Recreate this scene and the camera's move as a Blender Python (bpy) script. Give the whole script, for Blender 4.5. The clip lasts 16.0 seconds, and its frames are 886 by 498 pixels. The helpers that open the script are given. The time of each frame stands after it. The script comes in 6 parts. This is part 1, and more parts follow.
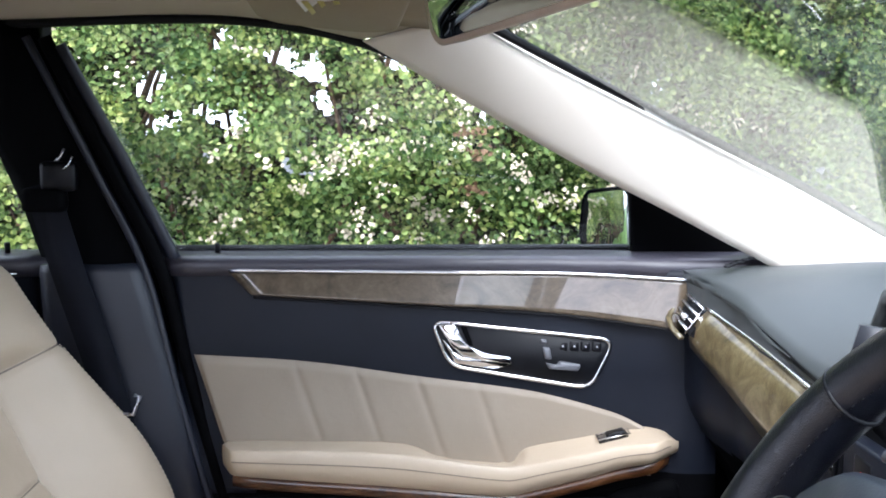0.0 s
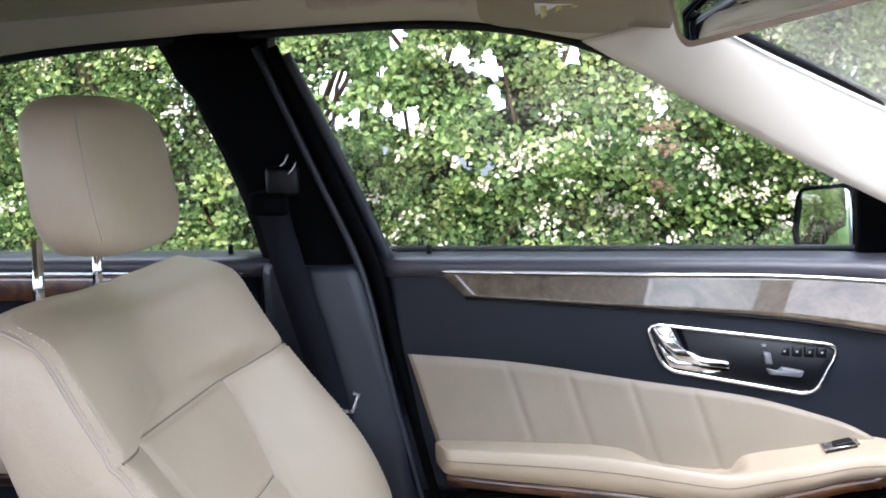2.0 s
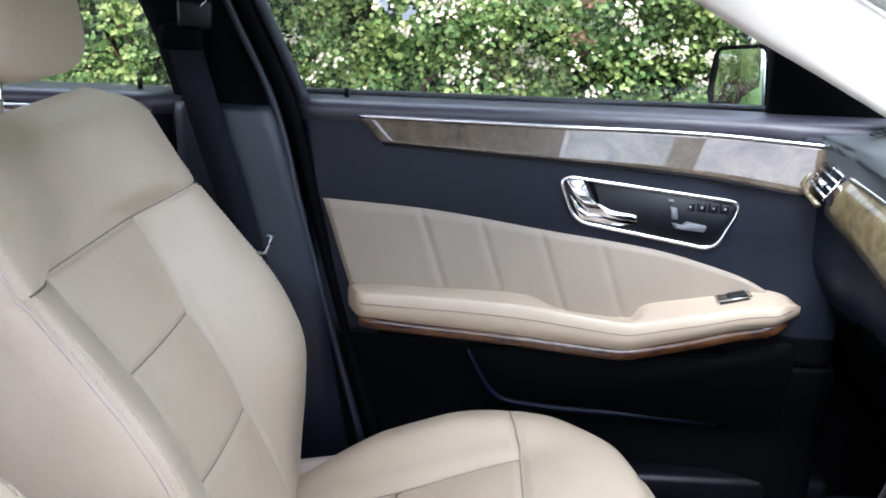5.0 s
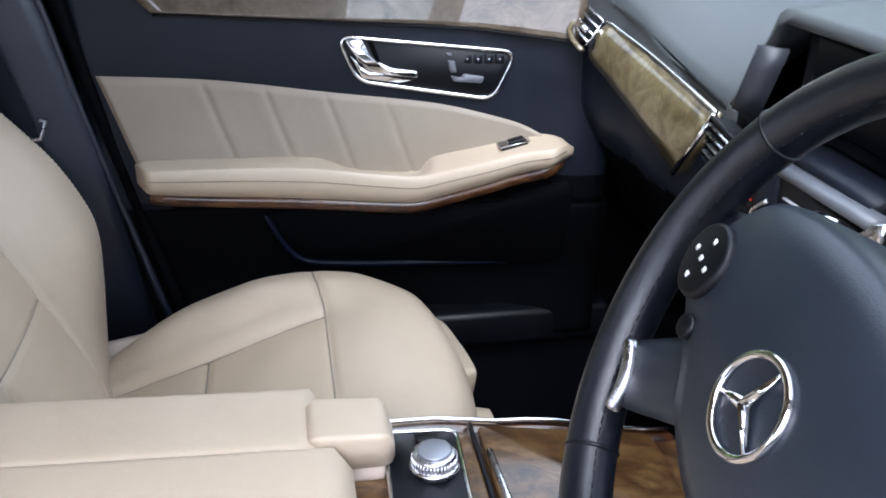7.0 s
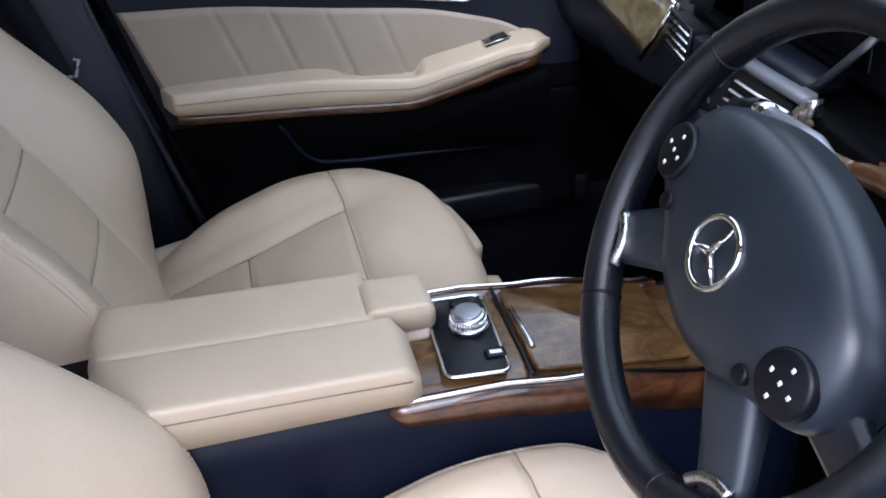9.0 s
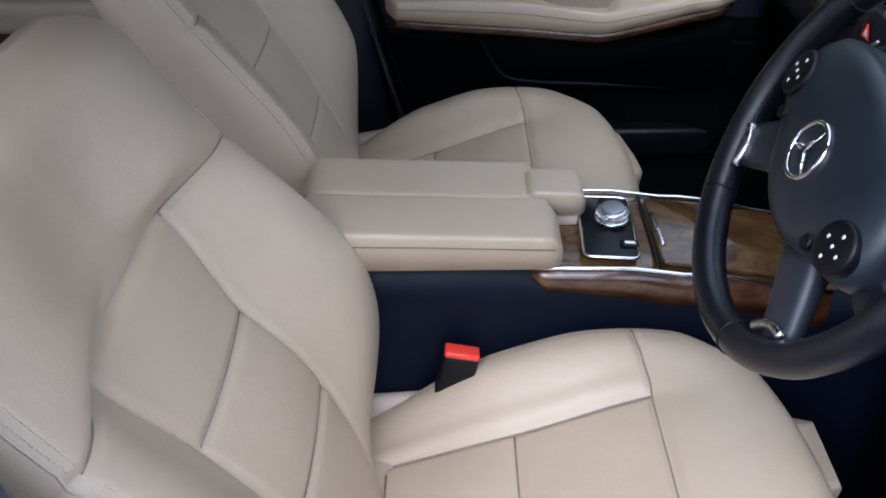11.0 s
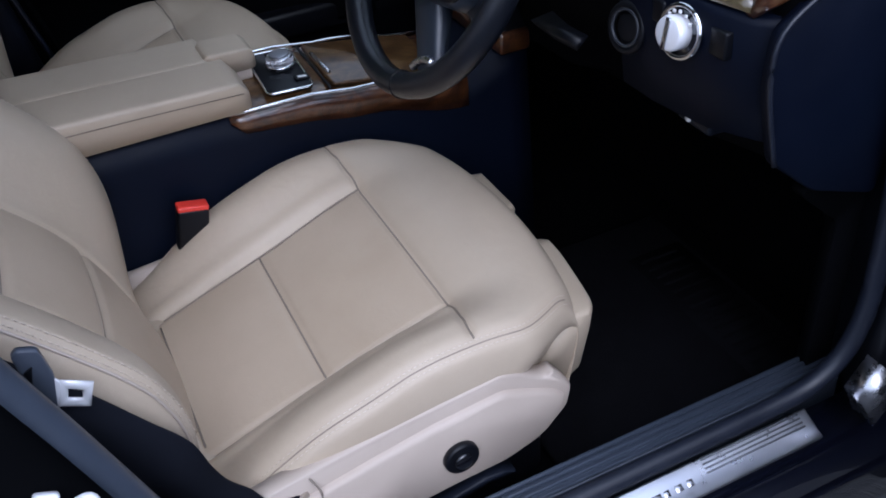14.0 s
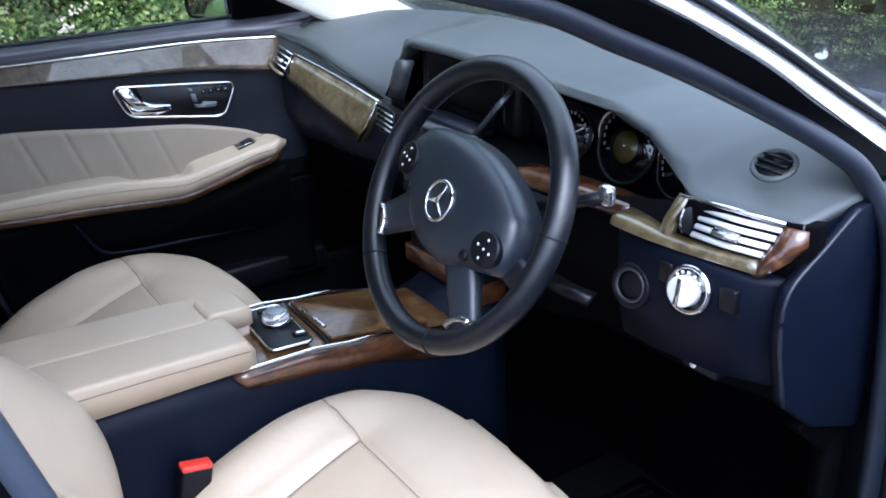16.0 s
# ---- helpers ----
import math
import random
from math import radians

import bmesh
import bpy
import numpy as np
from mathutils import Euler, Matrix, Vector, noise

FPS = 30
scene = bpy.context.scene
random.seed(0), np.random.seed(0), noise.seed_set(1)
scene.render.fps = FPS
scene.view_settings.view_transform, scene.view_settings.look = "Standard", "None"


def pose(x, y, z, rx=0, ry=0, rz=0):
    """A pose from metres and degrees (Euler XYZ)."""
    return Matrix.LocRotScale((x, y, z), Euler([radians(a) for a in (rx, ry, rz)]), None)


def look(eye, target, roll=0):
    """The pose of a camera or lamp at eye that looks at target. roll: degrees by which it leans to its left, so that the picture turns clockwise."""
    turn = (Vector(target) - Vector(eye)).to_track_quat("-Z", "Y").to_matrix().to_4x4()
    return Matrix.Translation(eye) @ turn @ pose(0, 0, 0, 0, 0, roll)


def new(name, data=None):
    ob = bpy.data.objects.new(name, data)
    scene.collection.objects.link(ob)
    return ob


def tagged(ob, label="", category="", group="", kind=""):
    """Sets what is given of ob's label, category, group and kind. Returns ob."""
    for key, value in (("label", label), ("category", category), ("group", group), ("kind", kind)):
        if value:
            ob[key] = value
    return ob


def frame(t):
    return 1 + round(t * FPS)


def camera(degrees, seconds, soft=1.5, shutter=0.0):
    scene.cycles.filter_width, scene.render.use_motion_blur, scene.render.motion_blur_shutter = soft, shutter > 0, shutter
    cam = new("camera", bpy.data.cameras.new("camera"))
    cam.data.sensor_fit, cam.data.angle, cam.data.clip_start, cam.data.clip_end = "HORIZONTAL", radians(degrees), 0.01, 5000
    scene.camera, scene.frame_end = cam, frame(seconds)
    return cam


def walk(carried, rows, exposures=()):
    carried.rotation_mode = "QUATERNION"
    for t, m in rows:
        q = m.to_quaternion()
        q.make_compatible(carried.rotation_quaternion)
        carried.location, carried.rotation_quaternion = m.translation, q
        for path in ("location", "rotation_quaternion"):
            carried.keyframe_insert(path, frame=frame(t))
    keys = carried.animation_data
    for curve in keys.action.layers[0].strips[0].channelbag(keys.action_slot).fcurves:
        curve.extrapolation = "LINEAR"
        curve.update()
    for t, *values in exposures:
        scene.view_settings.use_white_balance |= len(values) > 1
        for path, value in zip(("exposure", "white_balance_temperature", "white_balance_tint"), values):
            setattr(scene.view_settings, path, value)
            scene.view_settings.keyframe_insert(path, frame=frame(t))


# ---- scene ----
PATH = [
    (0, (-0.054, -0.696, 1.133), (-0.003, 1.292, 0.918), 0.0),
    (0.5, (-0.06, -0.692, 1.133), (-0.09, 1.3, 0.961), -1.1),
    (1, (-0.091, -0.69, 1.14), (-0.202, 1.3, 0.969), -1.4),
    (1.5, (-0.149, -0.7, 1.148), (-0.299, 1.285, 0.95), -1.4),
    (2, (-0.165, -0.694, 1.152), (-0.4, 1.278, 0.916), -1.0),
    (2.5, (-0.184, -0.694, 1.155), (-0.45, 1.267, 0.871), 0.0),
    (3, (-0.186, -0.687, 1.161), (-0.494, 1.259, 0.821), 0.5),
    (3.2, (-0.187, -0.687, 1.161), (-0.495, 1.257, 0.808), 0.9),
    (5.3, (-0.152, -0.697, 1.146), (-0.153, 0.258, 0.850), 2.2),
    (5.5, (-0.136, -0.698, 1.151), (-0.121, 0.251, 0.838), 2.3),
    (6, (-0.118, -0.699, 1.167), (-0.060, 0.237, 0.818), 2.0),
    (6.5, (-0.117, -0.713, 1.173), (-0.001, 0.206, 0.796), 1.4),
    (7, (-0.123, -0.725, 1.177), (0.035, 0.170, 0.761), 0.7),
    (7.5, (-0.120, -0.732, 1.189), (0.059, 0.141, 0.736), -0.7),
    (8, (-0.128, -0.756, 1.208), (0.063, 0.097, 0.722), -2.3),
    (8.5, (-0.157, -0.822, 1.253), (0.033, 0.027, 0.760), -3.2),
    (9, (-0.210, -0.877, 1.288), (-0.036, -0.049, 0.755), -3.8),
    (9.2, (-0.220, -0.904, 1.313), (-0.088, -0.054, 0.802), -2.9),
    (11.3, (-0.225, -1.128, 1.322), (-0.234, -0.310, 0.747), -1.0),
    (11.5, (-0.253, -1.142, 1.315), (-0.178, -0.333, 0.731), -1.8),
    (12, (-0.324, -1.205, 1.313), (-0.097, -0.463, 0.682), -4.3),
    (12.5, (-0.354, -1.254, 1.301), (-0.055, -0.562, 0.644), -6.1),
    (13, (-0.340, -1.303, 1.288), (-0.071, -0.613, 0.616), -7.7),
    (13.5, (-0.334, -1.366, 1.277), (-0.059, -0.659, 0.625), -7.1),
    (14, (-0.336, -1.390, 1.292), (-0.026, -0.660, 0.683), -5.0),
    (14.5, (-0.342, -1.398, 1.334), (-0.017, -0.613, 0.806), -5.9),
    (15, (-0.304, -1.422, 1.369), (0.074, -0.621, 0.904), -3.5),
    (15.5, (-0.349, -1.428, 1.379), (0.023, -0.611, 0.938), -4.8),
    (16, (-0.532, -1.333, 1.363), (-0.034, -0.568, 0.955), -1.7),
]
cam = camera(50.0, 16.0, soft=1.8)
EXPOSURES = [(0.0, 2.42, 5750, 16), (1.0, 2.52, 5750, 16), (3.0, 2.7, 5750, 16), (5.5, 2.55, 5550, 16), (7.0, 2.35, 5600, 16), (9.0, 1.85, 5500, 18), (11.5, 1.12, 5400, 16), (12.5, 0.76, 5350, 18), (13.5, 0.55, 5300, 18), (14.5, 0.8, 5150, 16), (16.0, 1.85, 5150, 14)]
walk(cam, [(t, look(eye, target, roll)) for t, eye, target, roll in PATH], EXPOSURES)

# ---- light ----
GROUND = -0.16
world = bpy.data.worlds.new("world")
world.use_nodes = True
scene.world = world
wn = world.node_tree.nodes
sky = wn.new("ShaderNodeTexSky")
sky.sky_type, sky.sun_disc = "NISHITA", False
sky.sun_elevation, sky.sun_rotation = radians(51), radians(193)
sky.air_density, sky.dust_density, sky.ozone_density = 1.0, 6.0, 1.0
grey = wn.new("ShaderNodeHueSaturation")
grey.inputs["Saturation"].default_value = 0.6
world.node_tree.links.new(sky.outputs["Color"], grey.inputs["Color"])
cloud = wn.new("ShaderNodeMix")
cloud.data_type = "RGBA"
cloud.inputs[0].default_value = 0.7
cloud.inputs[7].default_value = (7.0, 7.3, 7.8, 1)
world.node_tree.links.new(grey.outputs["Color"], cloud.inputs[6])
world.node_tree.links.new(cloud.outputs[2], wn["Background"].inputs["Color"])
wn["Background"].inputs["Strength"].default_value = 0.15
lamp = bpy.data.lights.new("sun", "SUN")
lamp.energy, lamp.angle, lamp.color = 0.9, radians(50), (1.0, 0.97, 0.92)
sun = new("sun", lamp)
sun.matrix_world = look((-0.8, -3.5, 4.8), (0, 0, 0.5))


# ---- materials ----
def base_material(name, color, rough=0.5, metal=0.0, coat=0.0, coat_rough=0.05):
    m = bpy.data.materials.new(name)
    m.use_nodes = True
    b = m.node_tree.nodes["Principled BSDF"]
    b.inputs["Base Color"].default_value = (*color, 1)
    b.inputs["Roughness"].default_value = rough
    b.inputs["Metallic"].default_value = metal
    b.inputs["Coat Weight"].default_value = coat
    b.inputs["Coat Roughness"].default_value = coat_rough
    return m, m.node_tree, b


def coords(nt, scale):
    tc = nt.nodes.new("ShaderNodeTexCoord")
    mp = nt.nodes.new("ShaderNodeMapping")
    mp.inputs["Scale"].default_value = scale if isinstance(scale, tuple) else (scale, scale, scale)
    nt.links.new(tc.outputs["Object"], mp.inputs["Vector"])
    return mp.outputs["Vector"]


def noise_node(nt, vector, scale, detail=4.0, rough=0.55, distortion=0.0):
    n = nt.nodes.new("ShaderNodeTexNoise")
    n.inputs["Scale"].default_value = scale
    n.inputs["Detail"].default_value = detail
    n.inputs["Roughness"].default_value = rough
    n.inputs["Distortion"].default_value = distortion
    nt.links.new(vector, n.inputs["Vector"])
    return n.outputs["Fac"]


def ramp(nt, fac, stops):
    r = nt.nodes.new("ShaderNodeValToRGB")
    while len(r.color_ramp.elements) < len(stops):
        r.color_ramp.elements.new(0.5)
    for e, (p, c) in zip(r.color_ramp.elements, stops):
        e.position, e.color = p, (*c, 1)
    nt.links.new(fac, r.inputs["Fac"])
    return r.outputs["Color"]


def add_bump(nt, b, height, strength, distance):
    n = nt.nodes.new("ShaderNodeBump")
    n.inputs["Strength"].default_value = strength
    n.inputs["Distance"].default_value = distance
    nt.links.new(height, n.inputs["Height"])
    nt.links.new(n.outputs["Normal"], b.inputs["Normal"])


def varied(name, dark, light, rough=0.5, coarse=4.0, fine=500.0, bump=0.15, depth=0.0004, coat=0.0, rough_var=0.1, sheen=0.0, spec=0.5):
    """A surface with broad stains and a fine relief."""
    m, nt, b = base_material(name, light, rough, 0.0, coat)
    v = coords(nt, 1.0)
    c = ramp(nt, noise_node(nt, v, coarse, 5.0), [(0.3, dark), (0.7, light)])
    nt.links.new(c, b.inputs["Base Color"])
    f = noise_node(nt, v, fine, 3.0)
    add_bump(nt, b, f, bump, depth)
    mr = nt.nodes.new("ShaderNodeMapRange")
    mr.inputs["To Min"].default_value, mr.inputs["To Max"].default_value = rough - rough_var, rough + rough_var
    nt.links.new(noise_node(nt, v, coarse * 4, 4.0), mr.inputs["Value"])
    nt.links.new(mr.outputs["Result"], b.inputs["Roughness"])
    b.inputs["Sheen Weight"].default_value = sheen
    b.inputs["Specular IOR Level"].default_value = spec
    return m


def leather_material(name, dark, light, rough, cell):
    m, nt, b = base_material(name, light, rough)
    v = coords(nt, 1.0)
    c = ramp(nt, noise_node(nt, v, 5.0, 6.0), [(0.28, dark), (0.72, light)])
    nt.links.new(c, b.inputs["Base Color"])
    vo = nt.nodes.new("ShaderNodeTexVoronoi")
    vo.feature = "DISTANCE_TO_EDGE"
    vo.inputs["Scale"].default_value = cell
    nt.links.new(v, vo.inputs["Vector"])
    wr = noise_node(nt, v, 45.0, 5.0, 0.6, 0.6)
    add = nt.nodes.new("ShaderNodeMath")
    add.operation = "MULTIPLY_ADD"
    add.inputs[1].default_value = 3.0
    nt.links.new(wr, add.inputs[0])
    nt.links.new(vo.outputs["Distance"], add.inputs[2])
    add_bump(nt, b, add.outputs[0], 0.2, 0.0014)
    mr = nt.nodes.new("ShaderNodeMapRange")
    mr.inputs["To Min"].default_value, mr.inputs["To Max"].default_value = rough - 0.08, rough + 0.1
    nt.links.new(noise_node(nt, v, 18.0, 5.0), mr.inputs["Value"])
    nt.links.new(mr.outputs["Result"], b.inputs["Roughness"])
    return m


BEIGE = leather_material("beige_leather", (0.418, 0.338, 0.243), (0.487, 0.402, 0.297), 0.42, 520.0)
# Seat beige darkened to about 0.6, for the door's shaded inner face.
BEIGE_PANEL = leather_material("shaded_beige_door_leather", (0.245, 0.202, 0.152), (0.29, 0.242, 0.186), 0.55, 480.0)
BEIGE_PLASTIC = varied("beige_plastic", (0.424, 0.352, 0.286), (0.483, 0.405, 0.334), 0.5, 6.0, 900.0)
# Cream pillar trim whitened for the glare on it.
GLARE_TRIM = varied("glare_lit_pillar_trim", (0.74, 0.69, 0.60), (0.80, 0.755, 0.67), 0.65, 5.0, 1200.0)
# Rail trim: similar cream, toned down because its face looks downward.
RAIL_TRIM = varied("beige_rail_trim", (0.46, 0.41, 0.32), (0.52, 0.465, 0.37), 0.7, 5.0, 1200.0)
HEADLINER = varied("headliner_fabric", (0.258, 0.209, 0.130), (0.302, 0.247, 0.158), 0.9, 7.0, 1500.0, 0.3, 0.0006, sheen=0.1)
BLACK = varied("black_soft_plastic", (0.0046, 0.0062, 0.0112), (0.0082, 0.0106, 0.0180), 0.46, 5.0, 1100.0, 0.3, 0.0005, spec=0.2)
BELT_VINYL = varied("grained_belt_vinyl", (0.028, 0.026, 0.034), (0.040, 0.037, 0.049), 0.40, 5.0, 1100.0, 0.3, 0.0005, spec=0.6)
NAVY_BLACK = varied("blue_black_console_plastic", (0.0016, 0.0030, 0.0085), (0.0032, 0.0056, 0.0145), 0.50, 5.0, 1100.0, 0.3, 0.0005, spec=0.12)
BLACK_HARD = varied("black_hard_plastic", (0.0018, 0.0021, 0.0034), (0.0034, 0.004, 0.0065), 0.42, 8.0, 1400.0, 0.2, 0.0003, spec=0.25)
# Black dash vinyl lightened to carry the sky light on its top.
DASH_TOP = varied("sky_lit_black_dash_vinyl", (0.044, 0.050, 0.052), (0.064, 0.071, 0.073), 0.5, 3.0, 1100.0, 0.35, 0.0005)
# Matte black trim; also stands in for deep shade on lower door and dash.
MATTE_SHADE_BLACK = varied("matte_black_and_deep_shade", (0.0008, 0.0009, 0.0013), (0.0016, 0.0018, 0.0026), 0.7, 5.0, 1100.0, 0.3, 0.0005, spec=0.05)
SEAL = varied("blue_black_door_seal", (0.006, 0.008, 0.015), (0.010, 0.013, 0.023), 0.45, 9.0, 700.0, 0.3, 0.0005)
SILL_STRIP = varied("blue_grey_sill_rubber", (0.030, 0.038, 0.054), (0.046, 0.056, 0.078), 0.40, 9.0, 700.0, 0.3, 0.0005)
WHEEL_VINYL = varied("black_wheel_vinyl", (0.012, 0.0155, 0.0225), (0.019, 0.0245, 0.034), 0.36, 5.0, 900.0, 0.35, 0.0005)
WHITE_METAL, _, _ = base_material("bright_plated_steel", (0.90, 0.90, 0.92), 0.25, 0.3)
SCREEN_HOOD = varied("dark_grey_hood_plastic", (0.018, 0.020, 0.026), (0.028, 0.031, 0.038), 0.45, 20.0, 1200.0, 0.05, 0.0002)
WING_GREY = varied("dull_silver_plastic", (0.075, 0.08, 0.09), (0.105, 0.11, 0.125), 0.45, 20.0, 1200.0, 0.05, 0.0002)
SILL_METAL = varied("brushed_sill_plate", (0.70, 0.71, 0.76), (0.80, 0.81, 0.85), 0.3, 12.0, 1500.0, 0.0, 0.0002)
SILL_METAL.node_tree.nodes["Principled BSDF"].inputs["Metallic"].default_value = 1.0
BEIGE_INSERT = leather_material("tan_seat_panel_leather", (0.412, 0.327, 0.230), (0.480, 0.389, 0.284), 0.45, 420.0)
STITCH, _, _ = base_material("pale_stitching", (0.56, 0.475, 0.375), 0.7)
BLACK_LEATHER = leather_material("black_leather", (0.0022, 0.003, 0.0056), (0.005, 0.0062, 0.0105), 0.30, 700.0)
BLACK_LEATHER.node_tree.nodes["Principled BSDF"].inputs["Specular IOR Level"].default_value = 0.6
RUBBER = varied("black_rubber", (0.0018, 0.0021, 0.0032), (0.0042, 0.0048, 0.007), 0.5, 12.0, 800.0, spec=0.25)
CARPET = varied("black_carpet", (0.0007, 0.0007, 0.001), (0.002, 0.002, 0.0027), 0.95, 30.0, 900.0, 0.9, 0.003, spec=0.04)
MAT = varied("black_floor_mat", (0.0012, 0.0012, 0.002), (0.003, 0.003, 0.0045), 0.85, 25.0, 700.0, 0.8, 0.003, spec=0.1)
WEBBING = varied("black_webbing", (0.0042, 0.0050, 0.0080), (0.0080, 0.0092, 0.0145), 0.75, 9.0, 1500.0, 0.5, 0.0006, spec=0.12)
CHROME, _, _ = base_material("chrome", (0.78, 0.78, 0.80), 0.09, 1.0)
SATIN = varied("satin_metal", (0.50, 0.50, 0.52), (0.60, 0.60, 0.63), 0.28, 20.0, 1500.0, 0.05, 0.0002)
SATIN.node_tree.nodes["Principled BSDF"].inputs["Metallic"].default_value = 1.0
SILVER = varied("silver_paint", (0.22, 0.23, 0.26), (0.28, 0.29, 0.32), 0.38, 20.0, 1200.0, 0.05, 0.0002)
SILVER.node_tree.nodes["Principled BSDF"].inputs["Metallic"].default_value = 0.6
SWITCH_GREY = varied("grey_switch_plastic", (0.10, 0.105, 0.12), (0.13, 0.135, 0.15), 0.4, 20.0, 1200.0, 0.05, 0.0002)
GLOSS_BLACK, _, _ = base_material("gloss_black", (0.004, 0.004, 0.006), 0.12, 0.0, 0.6)
CAR_PAINT, _, cp = base_material("black_car_paint", (0.004, 0.005, 0.012), 0.25, 0.0, 1.0, 0.03)
cp.inputs["Coat IOR"].default_value = 1.5
PILLAR_PAINT, _, pp = base_material("polished_pillar_paint", (0.004, 0.005, 0.012), 0.25, 0.0, 1.0, 0.03)
pp.inputs["Coat IOR"].default_value = 1.9
# Bright metal in place of blown sky reflection on the black pillar.
SKY_GLARE, _, _ = base_material("pillar_sky_glare", (0.86, 0.85, 0.84), 0.18, 0.9)
YELLOW_INK, _, _ = base_material("yellow_print", (0.52, 0.47, 0.16), 0.5)
SEAM, _, _ = base_material("seam_shadow_thread", (0.20, 0.165, 0.13), 0.8)
GRIP_GREY = varied("blue_grey_grip_plastic", (0.050, 0.060, 0.082), (0.066, 0.078, 0.104), 0.45, 20.0, 1200.0, 0.05, 0.0002)
# Cover beige darkened to read as shade in slots and seams.
BEIGE_SHADE = varied("shaded_beige_plastic", (0.25, 0.205, 0.155), (0.30, 0.245, 0.19), 0.55, 6.0, 900.0)
RED, _, _ = base_material("red_plastic", (0.75, 0.05, 0.03), 0.4)
WHITE_INK, _, _ = base_material("white_print", (0.80, 0.80, 0.80), 0.5)
GREY_INK, _, _ = base_material("grey_print", (0.32, 0.33, 0.36), 0.5)
MIRROR, _, _ = base_material("mirror_glass", (0.85, 0.86, 0.86), 0.01, 1.0)
# Plain mirror, darkened in colour to dim what it reflects.
DIM_MIRROR, _, _ = base_material("darkened_mirror_glass", (0.55, 0.57, 0.55), 0.02, 1.0)
SCREEN, _, sb = base_material("dark_screen", (0.0012, 0.0014, 0.002), 0.3)
sb.inputs["Specular IOR Level"].default_value = 0.12

AMBER, _, _ = base_material("amber_display", (0.055, 0.042, 0.008), 0.3)


def wood_material(name, tones, coat=1.0):
    m, nt, b = base_material(name, (0.15, 0.07, 0.03), 0.3, 0.0, coat, 0.03)
    b.inputs["Coat IOR"].default_value = 1.5
    v = coords(nt, (4.6, 6.5, 6.5))
    n1 = noise_node(nt, v, 3.4, 8.0, 0.66, 1.5)
    n2 = noise_node(nt, v, 22.0, 6.0, 0.7, 1.0)
    mix = nt.nodes.new("ShaderNodeMath")
    mix.operation = "MULTIPLY_ADD"
    mix.inputs[1].default_value = 0.3
    nt.links.new(n2, mix.inputs[0])
    nt.links.new(n1, mix.inputs[2])
    c = ramp(nt, mix.outputs[0], [(p, t) for p, t in zip((0.44, 0.58, 0.70, 0.86), tones)])
    nt.links.new(c, b.inputs["Base Color"])
    return m


WOOD = wood_material("burr_walnut", [(0.008, 0.003, 0.0015), (0.036, 0.012, 0.0045), (0.076, 0.028, 0.009), (0.13, 0.062, 0.025)])
WOOD_LOW = wood_material("shaded_walnut_edge", [(0.010, 0.004, 0.002), (0.034, 0.012, 0.005), (0.070, 0.028, 0.010), (0.11, 0.05, 0.02)], 0.3)
WOOD_PALE = wood_material("pale_burr_walnut", [(0.034, 0.024, 0.010), (0.074, 0.056, 0.024), (0.115, 0.090, 0.042), (0.17, 0.140, 0.078)])
WOOD_CONSOLE = wood_material("tan_burr_walnut", [(0.013, 0.005, 0.002), (0.052, 0.024, 0.008), (0.105, 0.056, 0.019), (0.170, 0.103, 0.043)], 0.4)
WOOD_DOOR = wood_material("grey_brown_burr_walnut", [(0.028, 0.019, 0.012), (0.064, 0.046, 0.029), (0.095, 0.072, 0.047), (0.13, 0.104, 0.072)])


def glass_material(name, tint):
    m = bpy.data.materials.new(name)
    m.use_nodes = True
    nt = m.node_tree
    nt.nodes.clear()
    out = nt.nodes.new("ShaderNodeOutputMaterial")
    tr = nt.nodes.new("ShaderNodeBsdfTransparent")
    tr.inputs["Color"].default_value = (*tint, 1)
    gl = nt.nodes.new("ShaderNodeBsdfGlossy")
    gl.inputs["Roughness"].default_value = 0.02
    lw = nt.nodes.new("ShaderNodeLayerWeight")
    pw = nt.nodes.new("ShaderNodeMath")
    pw.operation = "POWER"
    pw.inputs[1].default_value = 5.0
    nt.links.new(lw.outputs["Facing"], pw.inputs[0])
    fr = nt.nodes.new("ShaderNodeMath")
    fr.operation = "MULTIPLY_ADD"
    fr.inputs[1].default_value, fr.inputs[2].default_value = 0.95, 0.045
    nt.links.new(pw.outputs[0], fr.inputs[0])
    mx = nt.nodes.new("ShaderNodeMixShader")
    nt.links.new(fr.outputs[0], mx.inputs[0])
    nt.links.new(tr.outputs[0], mx.inputs[1])
    nt.links.new(gl.outputs[0], mx.inputs[2])
    nt.links.new(mx.outputs[0], out.inputs[0])
    return m


GLASS = glass_material("window_glass", (0.93, 0.96, 0.94))


